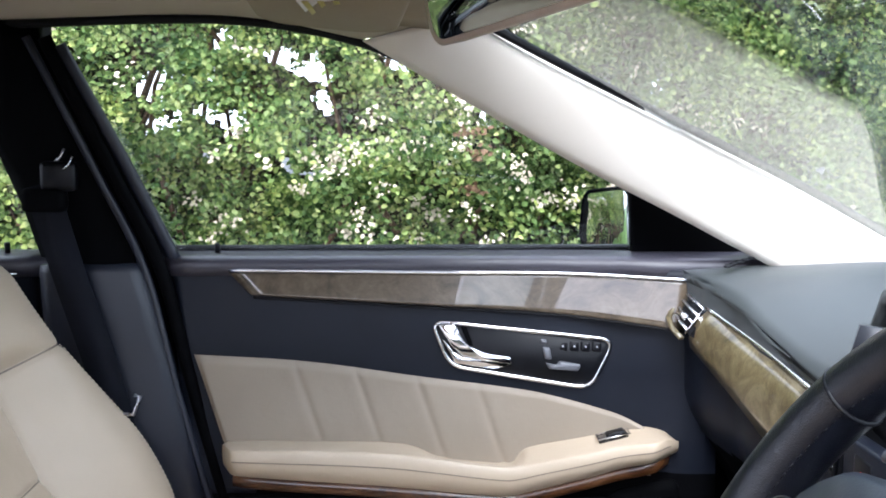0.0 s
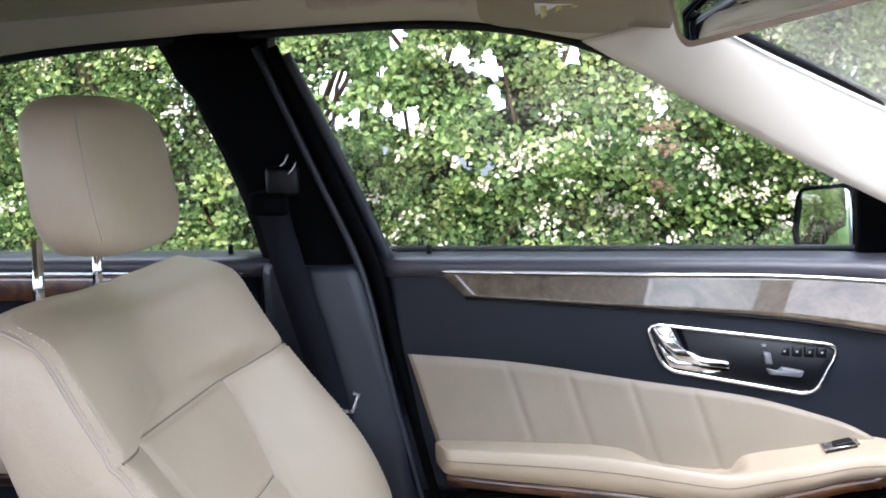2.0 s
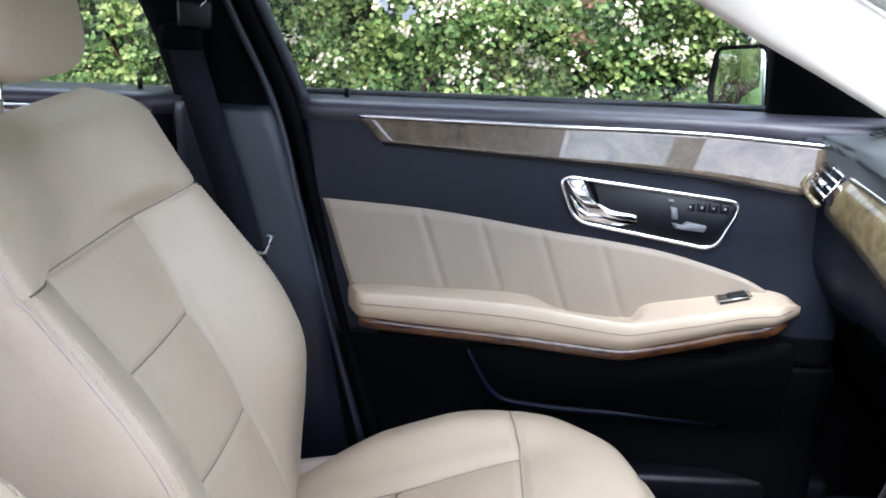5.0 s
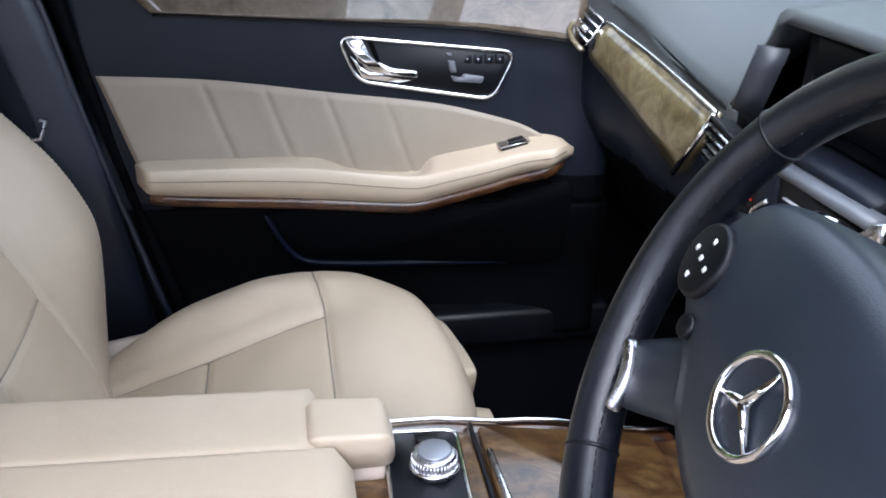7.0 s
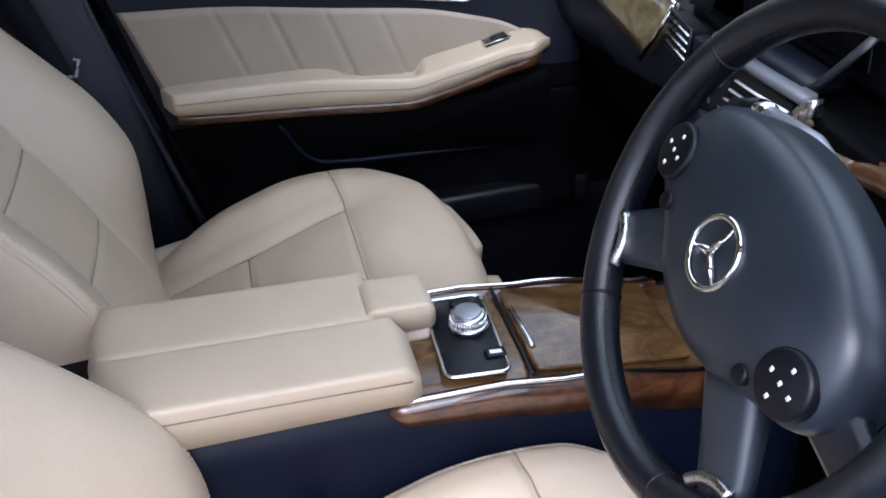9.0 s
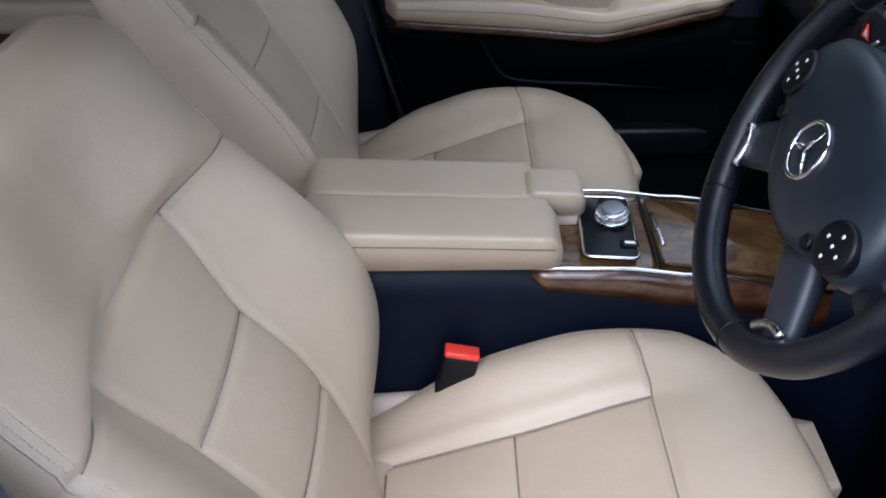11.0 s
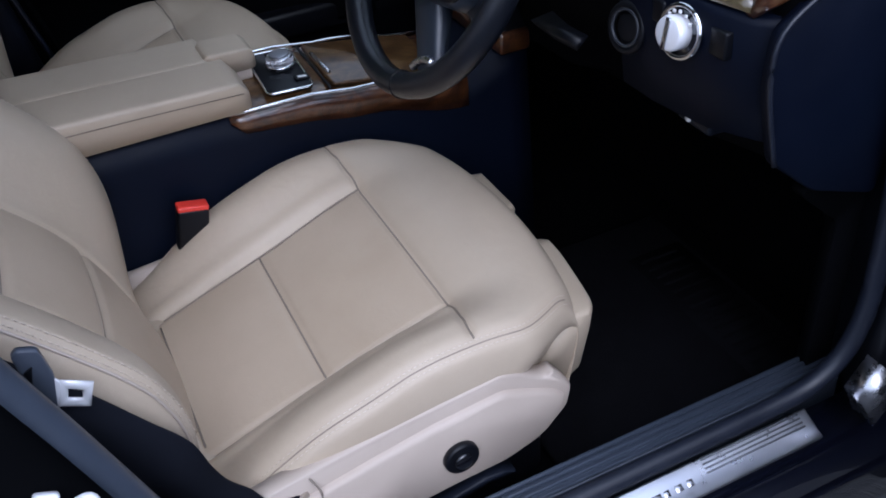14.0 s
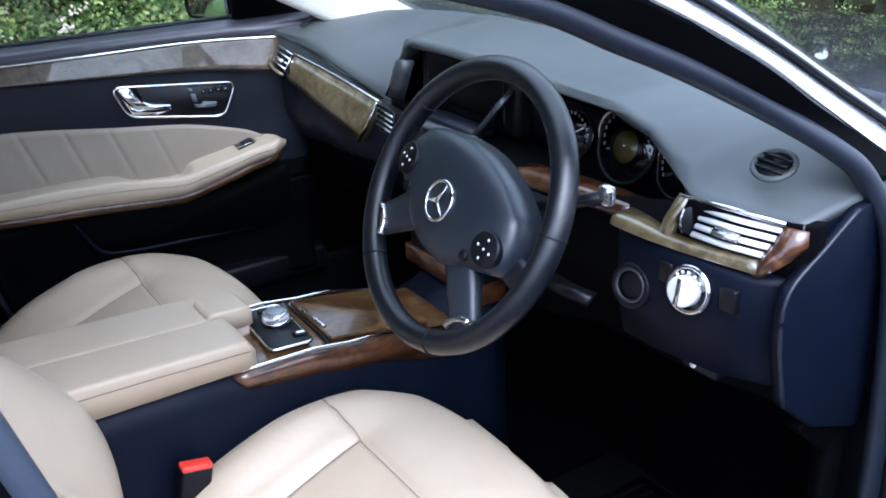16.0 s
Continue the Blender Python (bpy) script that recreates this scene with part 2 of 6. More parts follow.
def leaf_material(name, stops, trans=0.35):
    m, nt, b = base_material(name, stops[1], 0.5)
    b.inputs["Specular IOR Level"].default_value = 0.15
    g = nt.nodes.new("ShaderNodeNewGeometry")
    c = ramp(nt, g.outputs["Random Per Island"], [(0.0, stops[0]), (0.45, stops[1]), (0.8, stops[2]), (1.0, stops[3])])
    v = coords(nt, 1.0)
    n = ramp(nt, noise_node(nt, v, 7.0, 3.0), [(0.34, (0.48, 0.60, 0.56)), (0.50, (0.95, 1.0, 0.95)), (0.66, (1.42, 1.30, 1.05))])
    mu = nt.nodes.new("ShaderNodeMix")
    mu.data_type, mu.blend_type = "RGBA", "MULTIPLY"
    mu.inputs[0].default_value = 1.0
    nt.links.new(c, mu.inputs[6])
    nt.links.new(n, mu.inputs[7])
    nt.links.new(mu.outputs[2], b.inputs["Base Color"])
    tl = nt.nodes.new("ShaderNodeBsdfTranslucent")
    nt.links.new(mu.outputs[2], tl.inputs["Color"])
    mx = nt.nodes.new("ShaderNodeMixShader")
    mx.inputs[0].default_value = trans
    nt.links.new(b.outputs[0], mx.inputs[1])
    nt.links.new(tl.outputs[0], mx.inputs[2])
    nt.links.new(mx.outputs[0], nt.nodes["Material Output"].inputs[0])
    return m


LEAF = leaf_material("hedge_leaf", [(0.030, 0.062, 0.020), (0.130, 0.190, 0.054), (0.258, 0.318, 0.108), (0.42, 0.45, 0.20)], 0.32)
# Near-black colour for the shade deep between the leaves.
CORE = varied("hedge_inner_shade", (0.010, 0.012, 0.006), (0.030, 0.026, 0.014), 0.9, 6.0, 40.0, 1.0, 0.02, spec=0.1)
# Dark surface for the added wall that holds back low sky.
WALL = varied("low_sky_blocker", (0.045, 0.05, 0.035), (0.085, 0.09, 0.06), 0.9, 2.0, 60.0, 0.6, 0.02)
BLOSSOM, _, _ = base_material("cream_blossom", (0.52, 0.44, 0.33), 0.8)
WITHERED = varied("withered_brown_leaf", (0.12, 0.065, 0.032), (0.20, 0.115, 0.06), 0.8, 40.0, 300.0)
TWIG = varied("brown_twig", (0.06, 0.035, 0.02), (0.15, 0.08, 0.045), 0.85, 9.0, 150.0, 0.5, 0.002)
GRAVEL = varied("grey_asphalt", (0.030, 0.031, 0.033), (0.065, 0.065, 0.065), 0.9, 90.0, 260.0, 1.0, 0.01)
GRASS = varied("grass_blades", (0.04, 0.09, 0.015), (0.09, 0.16, 0.03), 0.7, 3.0, 60.0)


# ---- mesh helpers ----
def part(name, bm, material, parent=None, label="", smooth=True):
    me = bpy.data.meshes.new(name)
    bm.normal_update()
    bm.to_mesh(me)
    bm.free()
    me.materials.append(material)
    if smooth:
        me.shade_smooth()
    ob = new(name, me)
    if parent is not None:
        ob.parent = parent
    if label:
        tagged(ob, label)
    return ob


def thing(name, label, category, kind="", group=""):
    ob = new(name)
    ob.empty_display_size = 0.05
    return tagged(ob, label, category, group, kind)


def box(x0, x1, y0, y1, z0, z1, bevel=0.0, seg=2, bm=None, m=None):
    own = bmesh.new()
    bmesh.ops.create_cube(own, size=1)
    for v in own.verts:
        v.co = Vector(((x0 + x1) / 2 + v.co.x * (x1 - x0), (y0 + y1) / 2 + v.co.y * (y1 - y0), (z0 + z1) / 2 + v.co.z * (z1 - z0)))
    if bevel:
        bmesh.ops.bevel(own, geom=own.edges[:], offset=bevel, segments=seg, profile=0.6, affect="EDGES")
    if m is not None:
        own.transform(m)
    return own if bm is None else joined(bm, own)


def joined(bm, other):
    me = bpy.data.meshes.new("joint")
    other.to_mesh(me)
    other.free()
    bm.from_mesh(me)
    bpy.data.meshes.remove(me)
    return bm


def loft(rings, close_ring=True, cap=True, bm=None):
    """Skin through rings of equally many points."""
    bm = bm or bmesh.new()
    vs = [[bm.verts.new(p) for p in ring] for ring in rings]
    n = len(rings[0])
    for a, b in zip(vs, vs[1:]):
        for i in range(n if close_ring else n - 1):
            j = (i + 1) % n
            bm.faces.new((a[i], a[j], b[j], b[i]))
    if cap and close_ring:
        bm.faces.new(vs[0][::-1])
        bm.faces.new(vs[-1])
    return bm


def rail(points, steps=8, closed=False):
    """A smooth line through points (Catmull-Rom)."""
    p = [Vector(q) for q in points]
    n, out = len(p), []
    for i in range(n if closed else n - 1):
        a = p[(i - 1) % n] if closed or i > 0 else p[0] * 2 - p[1]
        b, c = p[i], p[(i + 1) % n]
        d = p[(i + 2) % n] if closed or i + 2 < n else c * 2 - b
        for k in range(steps):
            t = k / steps
            out.append(0.5 * (2 * b + (c - a) * t + (2 * a - 5 * b + 4 * c - d) * t * t + (3 * b - a - 3 * c + d) * t ** 3))
    if not closed:
        out.append(p[-1])
    return out


def tube(points, r, sides=8, closed=False, flat=1.0, up=(0, 0, 1), bm=None):
    """A bar of round or flattened section along points; r may be a list."""
    pts = [Vector(q) for q in points]
    n, rings = len(pts), []
    for i, q in enumerate(pts):
        a = pts[(i - 1) % n] if closed or i > 0 else q
        b = pts[(i + 1) % n] if closed or i < n - 1 else q
        t = (b - a).normalized()
        s = t.cross(Vector(up))
        s = s.normalized() if s.length > 1e-4 else t.orthogonal().normalized()
        w = s.cross(t).normalized()
        k = r[i] if isinstance(r, (list, tuple)) else r
        rings.append([q + (s * math.cos(2 * math.pi * j / sides) + w * math.sin(2 * math.pi * j / sides) * flat) * k for j in range(sides)])
    if closed:
        rings.append(rings[0])
        bm = loft(rings, True, False, bm)
        bmesh.ops.remove_doubles(bm, verts=bm.verts, dist=1e-6)
        return bm
    return loft(rings, True, True, bm)


def disc(center, axis, r, depth, sides=32, bevel=0.0, bm=None, r2=None):
    """A round plate whose face stands depth along axis from center."""
    c, a = Vector(center), Vector(axis).normalized()
    s = a.orthogonal().normalized()
    w = a.cross(s)
    def ring(k, h):
        return [c + a * h + (s * math.cos(2 * math.pi * j / sides) + w * math.sin(2 * math.pi * j / sides)) * k for j in range(sides)]
    top = r if r2 is None else r2
    rings = [ring(r, 0.0), ring(top, depth - bevel)]
    if bevel:
        rings += [ring(top - bevel * 0.3, depth - bevel * 0.3), ring(top - bevel, depth)]
    return loft(rings, True, True, bm)


def ringed(center, axis, r, tube_r, sides=40, flat=1.0, bm=None):
    c, a = Vector(center), Vector(axis).normalized()
    s = a.orthogonal().normalized()
    w = a.cross(s)
    pts = [c + (s * math.cos(2 * math.pi * j / sides) + w * math.sin(2 * math.pi * j / sides)) * r for j in range(sides)]
    return tube(pts, tube_r, 10, True, flat, tuple(a), bm)


def outline(points, n=4, r=0.02):
    """Corners of a flat polygon (2D), rounded."""
    out, m = [], len(points)
    for i in range(m):
        a, b, c = (Vector(points[(i + k) % m]) for k in (-1, 0, 1))
        u, v = (a - b), (c - b)
        k = min(r, u.length * 0.45, v.length * 0.45)
        p, q = b + u.normalized() * k, b + v.normalized() * k
        for j in range(n + 1):
            t = j / n
            out.append(p * (1 - t) ** 2 + b * 2 * t * (1 - t) + q * t * t)
    return out


def slab(points2, place, depth, bevel=0.002, bm=None):
    """A plate: place(a, b, h) maps the flat outline and a height to the world."""
    c = sum((Vector(p) for p in points2), Vector((0, 0))) / len(points2)
    def ring(k, h):
        out = []
        for p in points2:
            d = Vector(p) - c
            q = c + d * max(0.0, 1 - k / max(d.length, 1e-6))
            out.append(place(q.x, q.y, h))
        return out
    return loft([ring(0, 0), ring(0, depth - bevel), ring(bevel * 0.4, depth - bevel * 0.35), ring(bevel, depth)], True, True, bm)


def grid_surface(f, nu, nv, bm=None):
    bm = bm or bmesh.new()
    vs = [[bm.verts.new(f(i / nu, j / nv)) for j in range(nv + 1)] for i in range(nu + 1)]
    for i in range(nu):
        for j in range(nv):
            bm.faces.new((vs[i][j], vs[i + 1][j], vs[i + 1][j + 1], vs[i][j + 1]))
    return bm


def plate(f, nu, nv, off):
    """A sheet f(u, v) given thickness by the offset off."""
    o = Vector(off)
    rings = []
    for i in range(nu + 1):
        front = [Vector(f(i / nu, j / nv)) for j in range(nv + 1)]
        rings.append(front + [p + o for p in reversed(front)])
    return loft(rings)


def smoothstep(a, b, x):
    t = min(1.0, max(0.0, (x - a) / (b - a)))
    return t * t * (3 - 2 * t)


def lerp_table(table, x):
    if x <= table[0][0]:
        return table[0][1]
    for (a, u), (b, v) in zip(table, table[1:]):
        if x <= b:
            t = (x - a) / (b - a)
            t = t * t * (3 - 2 * t)
            return u + (v - u) * t
    return table[-1][1]


def spline_table(table, x):
    """A smooth curve through the pairs of a table."""
    if x <= table[0][0]:
        return table[0][1]
    if x >= table[-1][0]:
        return table[-1][1]
    for i in range(len(table) - 1):
        (a, u), (b, v) = table[i], table[i + 1]
        if x <= b:
            p = table[max(0, i - 1)]
            q = table[min(len(table) - 1, i + 2)]
            m0, m1 = (v - p[1]) / (b - p[0]) * (b - a), (q[1] - u) / (q[0] - a) * (b - a)
            t = (x - a) / (b - a)
            return u * (2 * t ** 3 - 3 * t * t + 1) + m0 * (t ** 3 - 2 * t * t + t) + v * (3 * t * t - 2 * t ** 3) + m1 * (t ** 3 - t * t)
    return table[-1][1]


def dashes(points, step=0.0075, length=0.0048, r=0.0006):
    """A row of single stitches along a line."""
    pts = [Vector(p) for p in points]
    bm = bmesh.new()
    left = 0.0
    for a, b in zip(pts, pts[1:]):
        seg = (b - a).length
        if seg < 1e-6:
            continue
        while left < seg:
            p = a.lerp(b, left / seg)
            q = p + (b - a).normalized() * length
            tube([p, q], r, 4, bm=bm)
            left += step
        left -= seg
    return bm


def second_material(ob, material, inside):
    """Give the faces whose middle lies inside() another material."""
    ob.data.materials.append(material)
    for p in ob.data.polygons:
        if inside(p.center):
            p.material_index = len(ob.data.materials) - 1


# ---- setting: ground, floor, roof ----
def sheet(name, x0, x1, y0, y1, z, material, label, category):
    ob = part(name, box(x0, x1, y0, y1, z - 0.02, z), material, None, smooth=False)
    return tagged(ob, label, category, kind="structure")


sheet("ground", -400, 400, -400, 400, GROUND, GRAVEL, "grey asphalt ground beside the parked car", "ground")
verge = sheet("verge", -40, 60, 1.15, 3.4, GROUND + 0.03, GRASS, "green grass verge under the hedge", "verge")
# Unseen wall, added to keep light from the low sky off the cabin.
back_wall = part("wall_back", box(-14, 14, -6.3, -6.0, GROUND, 1.35), WALL, smooth=False)
tagged(back_wall, "added dark wall that blocks the low sky", "wall", kind="structure")
floor = part("floor", box(-1.25, 0.95, -0.72, 0.76, 0.10, 0.14, 0.01), CARPET)
tagged(floor, "black carpeted car floor under the seats", "floor", kind="structure")


def headliner():
    def f(u, v):
        y = -0.56 + 1.12 * v
        x = -1.35 + 1.33 * u
        k = abs(y) / 0.56
        z = 1.368 - 0.036 * k ** 3 - 0.05 * smoothstep(0.8, 1.0, u) - 0.07 * smoothstep(0.75, 0.0, u) * 0.5
        return (x, y, z)
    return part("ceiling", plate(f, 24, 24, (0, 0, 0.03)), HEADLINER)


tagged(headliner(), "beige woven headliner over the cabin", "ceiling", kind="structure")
rear = part("wall_rear", box(-1.42, -1.36, -0.75, 0.75, 0.1, 0.95, 0.02), BLACK)
tagged(rear, "plain black rear wall of the cabin", "wall", kind="structure")
bulk = part("wall_front", box(0.72, 0.78, -0.74, 0.74, 0.1, 0.96, 0.01), CARPET)
tagged(bulk, "black carpeted front wall of the footwell", "wall", kind="structure")


kick = part("wall_left", box(0.30, 0.80, 0.715, 0.75, 0.10, 0.955, 0.01), CARPET)
tagged(kick, "black side wall of the passenger footwell", "wall", kind="structure")
sill_l = part("sill_left", box(-1.40, 0.80, 0.70, 0.86, 0.0, 0.36, 0.02), BLACK_HARD)
tagged(sill_l, "black sill under the passenger doors", "sill", kind="structure")


def roof_shell():
    def f(u, v):
        y = -0.665 + 1.33 * v
        x = -1.9 + 1.92 * u
        k = abs(y) / 0.665
        return (x, y, 1.42 - 0.11 * k ** 3.5 - 0.05 * smoothstep(0.85, 1.0, u) - 0.1 * smoothstep(0.35, 0.0, u))
    return part("roof", plate(f, 24, 24, (0, 0, 0.02)), CAR_PAINT)


tagged(roof_shell(), "glossy black car roof", "roof", kind="structure")


# ---- passenger door ----
DOOR_Y = [(-0.45, 0.700), (-0.2, 0.694), (0.1, 0.688), (0.22, 0.675), (0.34, 0.635)]


def door_y(x, z):
    y = lerp_table(DOOR_Y, x)
    return y + 0.012 * smoothstep(0.80, 0.97, z) - 0.006 * smoothstep(0.80, 0.70, z) + 0.03 * smoothstep(0.62, 0.45, z)


def on_door(x, z, h=0.0):
    return (x, door_y(x, z) - h, z)


def belt_z(x):
    return 0.972 + 0.0 * x


def passenger_door():
    d = thing("passenger_door", "black and beige front passenger door with walnut trim", "car door")
    # main panel, from belt to sill
    def f(u, v):
        x = -0.425 + 0.80 * u
        z = 0.615 + (0.955 - 0.615) * v
        return on_door(x + 0.03 * (1 - v) * (1 - u), z)
    panel = part("panel", plate(f, 40, 30, (0, 0.04, 0)), BLACK, d)
    # Shade under the armrest put into the colour: same panel, nearly black.
    second_material(panel, MATTE_SHADE_BLACK, lambda c: c.z < 0.665 and c.x > -0.30)
    def g(u, v):
        return on_door(-0.40 + 0.785 * u + 0.02 * (1 - v) * (1 - u), 0.36 + 0.253 * v, -0.002)
    # Lower door coloured near black as well, for the shade down there.
    part("lower_panel", plate(g, 40, 24, (0, 0.04, 0)), MATTE_SHADE_BLACK, d)
    # belt ledge, rounded over to the glass
    rings = []
    for i in range(21):
        x = -0.43 + 1.03 * i / 20
        y = lerp_table(DOOR_Y, x) + 0.012
        y = max(y, 0.66)
        z = belt_z(x)
        rings.append([(x, y - 0.004, z - 0.030), (x, y - 0.008, z - 0.014), (x, y - 0.004, z - 0.004), (x, y + 0.008, z), (x, y + 0.055, z + 0.003), (x, y + 0.075, z + 0.002), (x, y + 0.08, z - 0.03)])
    part("belt_ledge", loft(rings), BELT_VINYL, d)
    # seal at the foot of the glass
    part("glass_seal", tube([(-0.43, 0.762, 0.977), (0.42, 0.755, 0.977)], 0.006, 8), RUBBER, d)
    part("lock_pin", disc((-0.357, 0.735, 0.974), (0, 0, 1), 0.0042, 0.014, 12, 0.002), BLACK_HARD, d)
    # walnut strip with a chrome line above it
    top = rail([on_door(-0.335, 0.948, 0.004), on_door(-0.05, 0.945, 0.005), on_door(0.16, 0.944, 0.006), on_door(0.335, 0.940, 0.008)], 10)
    low = rail([on_door(-0.298, 0.914, 0.004), on_door(-0.05, 0.900, 0.005), on_door(0.16, 0.888, 0.006), on_door(0.325, 0.872, 0.008)], 10)
    rings = []
    for a, b in zip(top, low):
        tip = 0.0095 - 0.0060 * smoothstep(0.0, 0.24, a.x)
        face = [a.lerp(b, k) + Vector((0, -0.0020 - tip * k, 0)) for k in (0.03, 0.06, 0.3, 0.6, 0.86, 0.89)]
        rings.append([a + Vector((0, 0.02, 0)), a] + face + [a.lerp(b, 0.95) + Vector((0, -tip, 0)), b + Vector((0, -0.005, 0)), b + Vector((0, 0.02, 0))])
    part("walnut_strip", loft(rings), WOOD_DOOR, d, "glossy burr walnut strip")
    part("chrome_line", tube([p + Vector((0, -0.003, 0.003)) for p in top], 0.0028, 8), CHROME, d, "bright chrome line")
    part("strip_edge", tube([p + Vector((0, -0.002, -0.003)) for p in low], 0.0022, 6), RUBBER, d)
    # handle surround
    corners = [(-0.036, 0.876), (0.234, 0.850), (0.198, 0.777), (-0.008, 0.809)]
    def place(a, b, h):
        return on_door(a, b, h)
    pl = outline(corners, 5, 0.022)
    part("handle_plate", slab(pl, place, 0.003, 0.001), BLACK_HARD, d)
    part("handle_surround", tube([on_door(p.x, p.y, 0.004) for p in pl], 0.0033, 8, True, 1.0, (0, 1, 0)), CHROME, d, "chrome surround")
    cup = outline([(0.006, 0.870), (0.078, 0.864), (0.083, 0.826), (0.020, 0.838)], 4, 0.006)
    part("handle_cup", slab(cup, place, 0.0045, 0.001), MATTE_SHADE_BLACK, d)
    foot = outline([(-0.020, 0.852), (-0.006, 0.836), (0.018, 0.824), (0.082, 0.817), (0.085, 0.803), (0.039, 0.807), (-0.001, 0.814)], 3, 0.003)
    part("handle_base", slab(foot, lambda a, b, h: on_door(a, b, h + 0.28 * (b - 0.803)), 0.005, 0.001), CHROME, d, "polished lower plate of the handle")
    lever = outline([(-0.027, 0.873), (-0.002, 0.874), (0.006, 0.855), (0.018, 0.838), (0.046, 0.829), (0.083, 0.824), (0.083, 0.814), (0.044, 0.818), (0.010, 0.826), (-0.008, 0.842)], 4, 0.004)
    part("handle_lever", slab(lever, lambda a, b, h: on_door(a, b, h + 0.006), 0.011, 0.0035), CHROME, d, "polished chrome lever")
    # lock button, seat switch and memory buttons
    part("lock_button", slab(outline([(0.080, 0.864), (0.105, 0.861), (0.112, 0.803), (0.089, 0.804)], 3, 0.005), place, 0.007, 0.002), BLACK_HARD, d)
    part("seat_switch_back", slab(outline([(0.128, 0.839), (0.139, 0.838), (0.142, 0.820), (0.132, 0.820)], 3, 0.003), place, 0.012, 0.003), SWITCH_GREY, d)
    part("seat_switch_cushion", slab(outline([(0.133, 0.815), (0.148, 0.812), (0.154, 0.818), (0.184, 0.813), (0.180, 0.804), (0.138, 0.806)], 3, 0.002), place, 0.012, 0.003), SWITCH_GREY, d)
    part("seat_switch_headrest", slab(outline([(0.124, 0.850), (0.134, 0.850), (0.135, 0.843), (0.126, 0.843)], 3, 0.003), place, 0.011, 0.003), SWITCH_GREY, d)
    for i in range(4):
        x = 0.151 + i * 0.0165
        b = part("memory_button", slab(outline([(x, 0.848), (x + 0.0145, 0.847), (x + 0.0145, 0.832), (x, 0.833)], 3, 0.003), place, 0.006, 0.002), BLACK_HARD, d)
        part("marking", slab([(x + 0.006, 0.841), (x + 0.0085, 0.841), (x + 0.0085, 0.8385), (x + 0.006, 0.8385)], lambda a, c, h: on_door(a, c, h + 0.006), 0.0006, 0.0001), GREY_INK, b)
    for z in (0.842, 0.815):
        part("lock_marking", slab([(0.088, z), (0.096, z), (0.096, z - 0.006), (0.088, z - 0.006)], lambda a, c, h: on_door(a, c, h + 0.006), 0.0006, 0.0001), GREY_INK, d)
    # beige insert with pleats
    def insert(u, v):
        x = -0.387 + 0.055 * (1 - v) * (1 - u) + 0.67 * u
        zt = spline_table([(-0.40, 0.827), (-0.228, 0.817), (-0.058, 0.794), (0.12, 0.770), (0.24, 0.740), (0.30, 0.712)], x)
        zb = 0.655
        z = zb + (zt - zb) * v
        h = 0.010
        for k in range(4):
            xs = -0.236 + 0.0905 * k + 0.34 * (0.808 - 0.012 * k - z)
            dd = abs(x - xs)
            h -= 0.0018 * math.exp(-(dd / 0.0050) ** 2)
            h += 0.0006 * math.exp(-((dd - 0.012) / 0.012) ** 2)
        h *= smoothstep(0.0, 0.04, 1 - v) * smoothstep(0, 0.012, u) * 0.6 + 0.4
        return on_door(x, z, h)
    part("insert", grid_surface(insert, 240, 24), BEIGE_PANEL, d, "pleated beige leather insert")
    # armrest
    tops = [(-0.345, 0.692), (-0.335, 0.698), (-0.19, 0.698), (-0.08, 0.695), (-0.03, 0.680), (0.083, 0.672), (0.096, 0.687), (0.159, 0.703), (0.265, 0.724), (0.300, 0.722), (0.318, 0.708)]
    crease = [(-0.345, 0.688), (-0.33, 0.693), (-0.10, 0.688), (0.065, 0.668), (0.09, 0.669), (0.135, 0.679), (0.29, 0.714), (0.318, 0.706)]
    under = [(-0.345, 0.664), (-0.332, 0.657), (-0.10, 0.639), (0.070, 0.624), (0.09, 0.627), (0.149, 0.643), (0.300, 0.690), (0.318, 0.696)]
    rings = []
    for i in range(90):
        x = -0.345 + 0.663 * i / 89
        zt, zc, zb = spline_table(tops, x), spline_table(crease, x), spline_table(under, x)
        e = min(smoothstep(-0.352, -0.32, x), smoothstep(0.326, 0.27, x))
        w = 0.012 + 0.053 * e
        cup = smoothstep(-0.06, -0.01, x) * smoothstep(0.105, 0.085, x)
        yb = lerp_table(DOOR_Y, x) - 0.004
        ring = []
        for k in range(24):
            a = k / 23
            if a < 0.4:
                t = a / 0.4
                y = yb - w * t * 0.9
                z = zt + (zc + 0.006 - zt) * t - 0.010 * cup * math.sin(math.pi * min(1, t * 1.15))
            elif a < 0.7:
                t = (a - 0.4) / 0.3
                an = t * math.pi / 2
                y = yb - w * (0.9 + 0.1 * math.sin(an))
                z = zc + 0.006 - (zc + 0.006 - zb) * 0.40 * (1 - math.cos(an))
            else:
                t = (a - 0.7) / 0.3
                y = yb - w * (1 - 0.30 * t * t)
                z = zc + 0.006 - (zc + 0.006 - zb) * (0.40 + 0.60 * t)
            ring.append((x, y, z))
        ring.append((x, yb + 0.01, zb))
        ring.append((x, yb + 0.01, zt))
        rings.append(ring)
    arm = part("armrest", loft(rings), BEIGE, d, "padded beige leather armrest")
    part("armrest_seam", tube([Vector(r[15]).lerp(Vector(r[16]), 0.5) + Vector((0, -0.0004, 0)) for r in rings[3:-2]], 0.0008, 6), SEAM, arm)
    # walnut under the armrest
    line = []
    for i in range(30):
        x = -0.325 + 0.63 * i / 29
        zb = spline_table(under, x)
        e = min(smoothstep(-0.352, -0.32, x), smoothstep(0.326, 0.27, x))
        y = lerp_table(DOOR_Y, x) - 0.006 - 0.050 * e
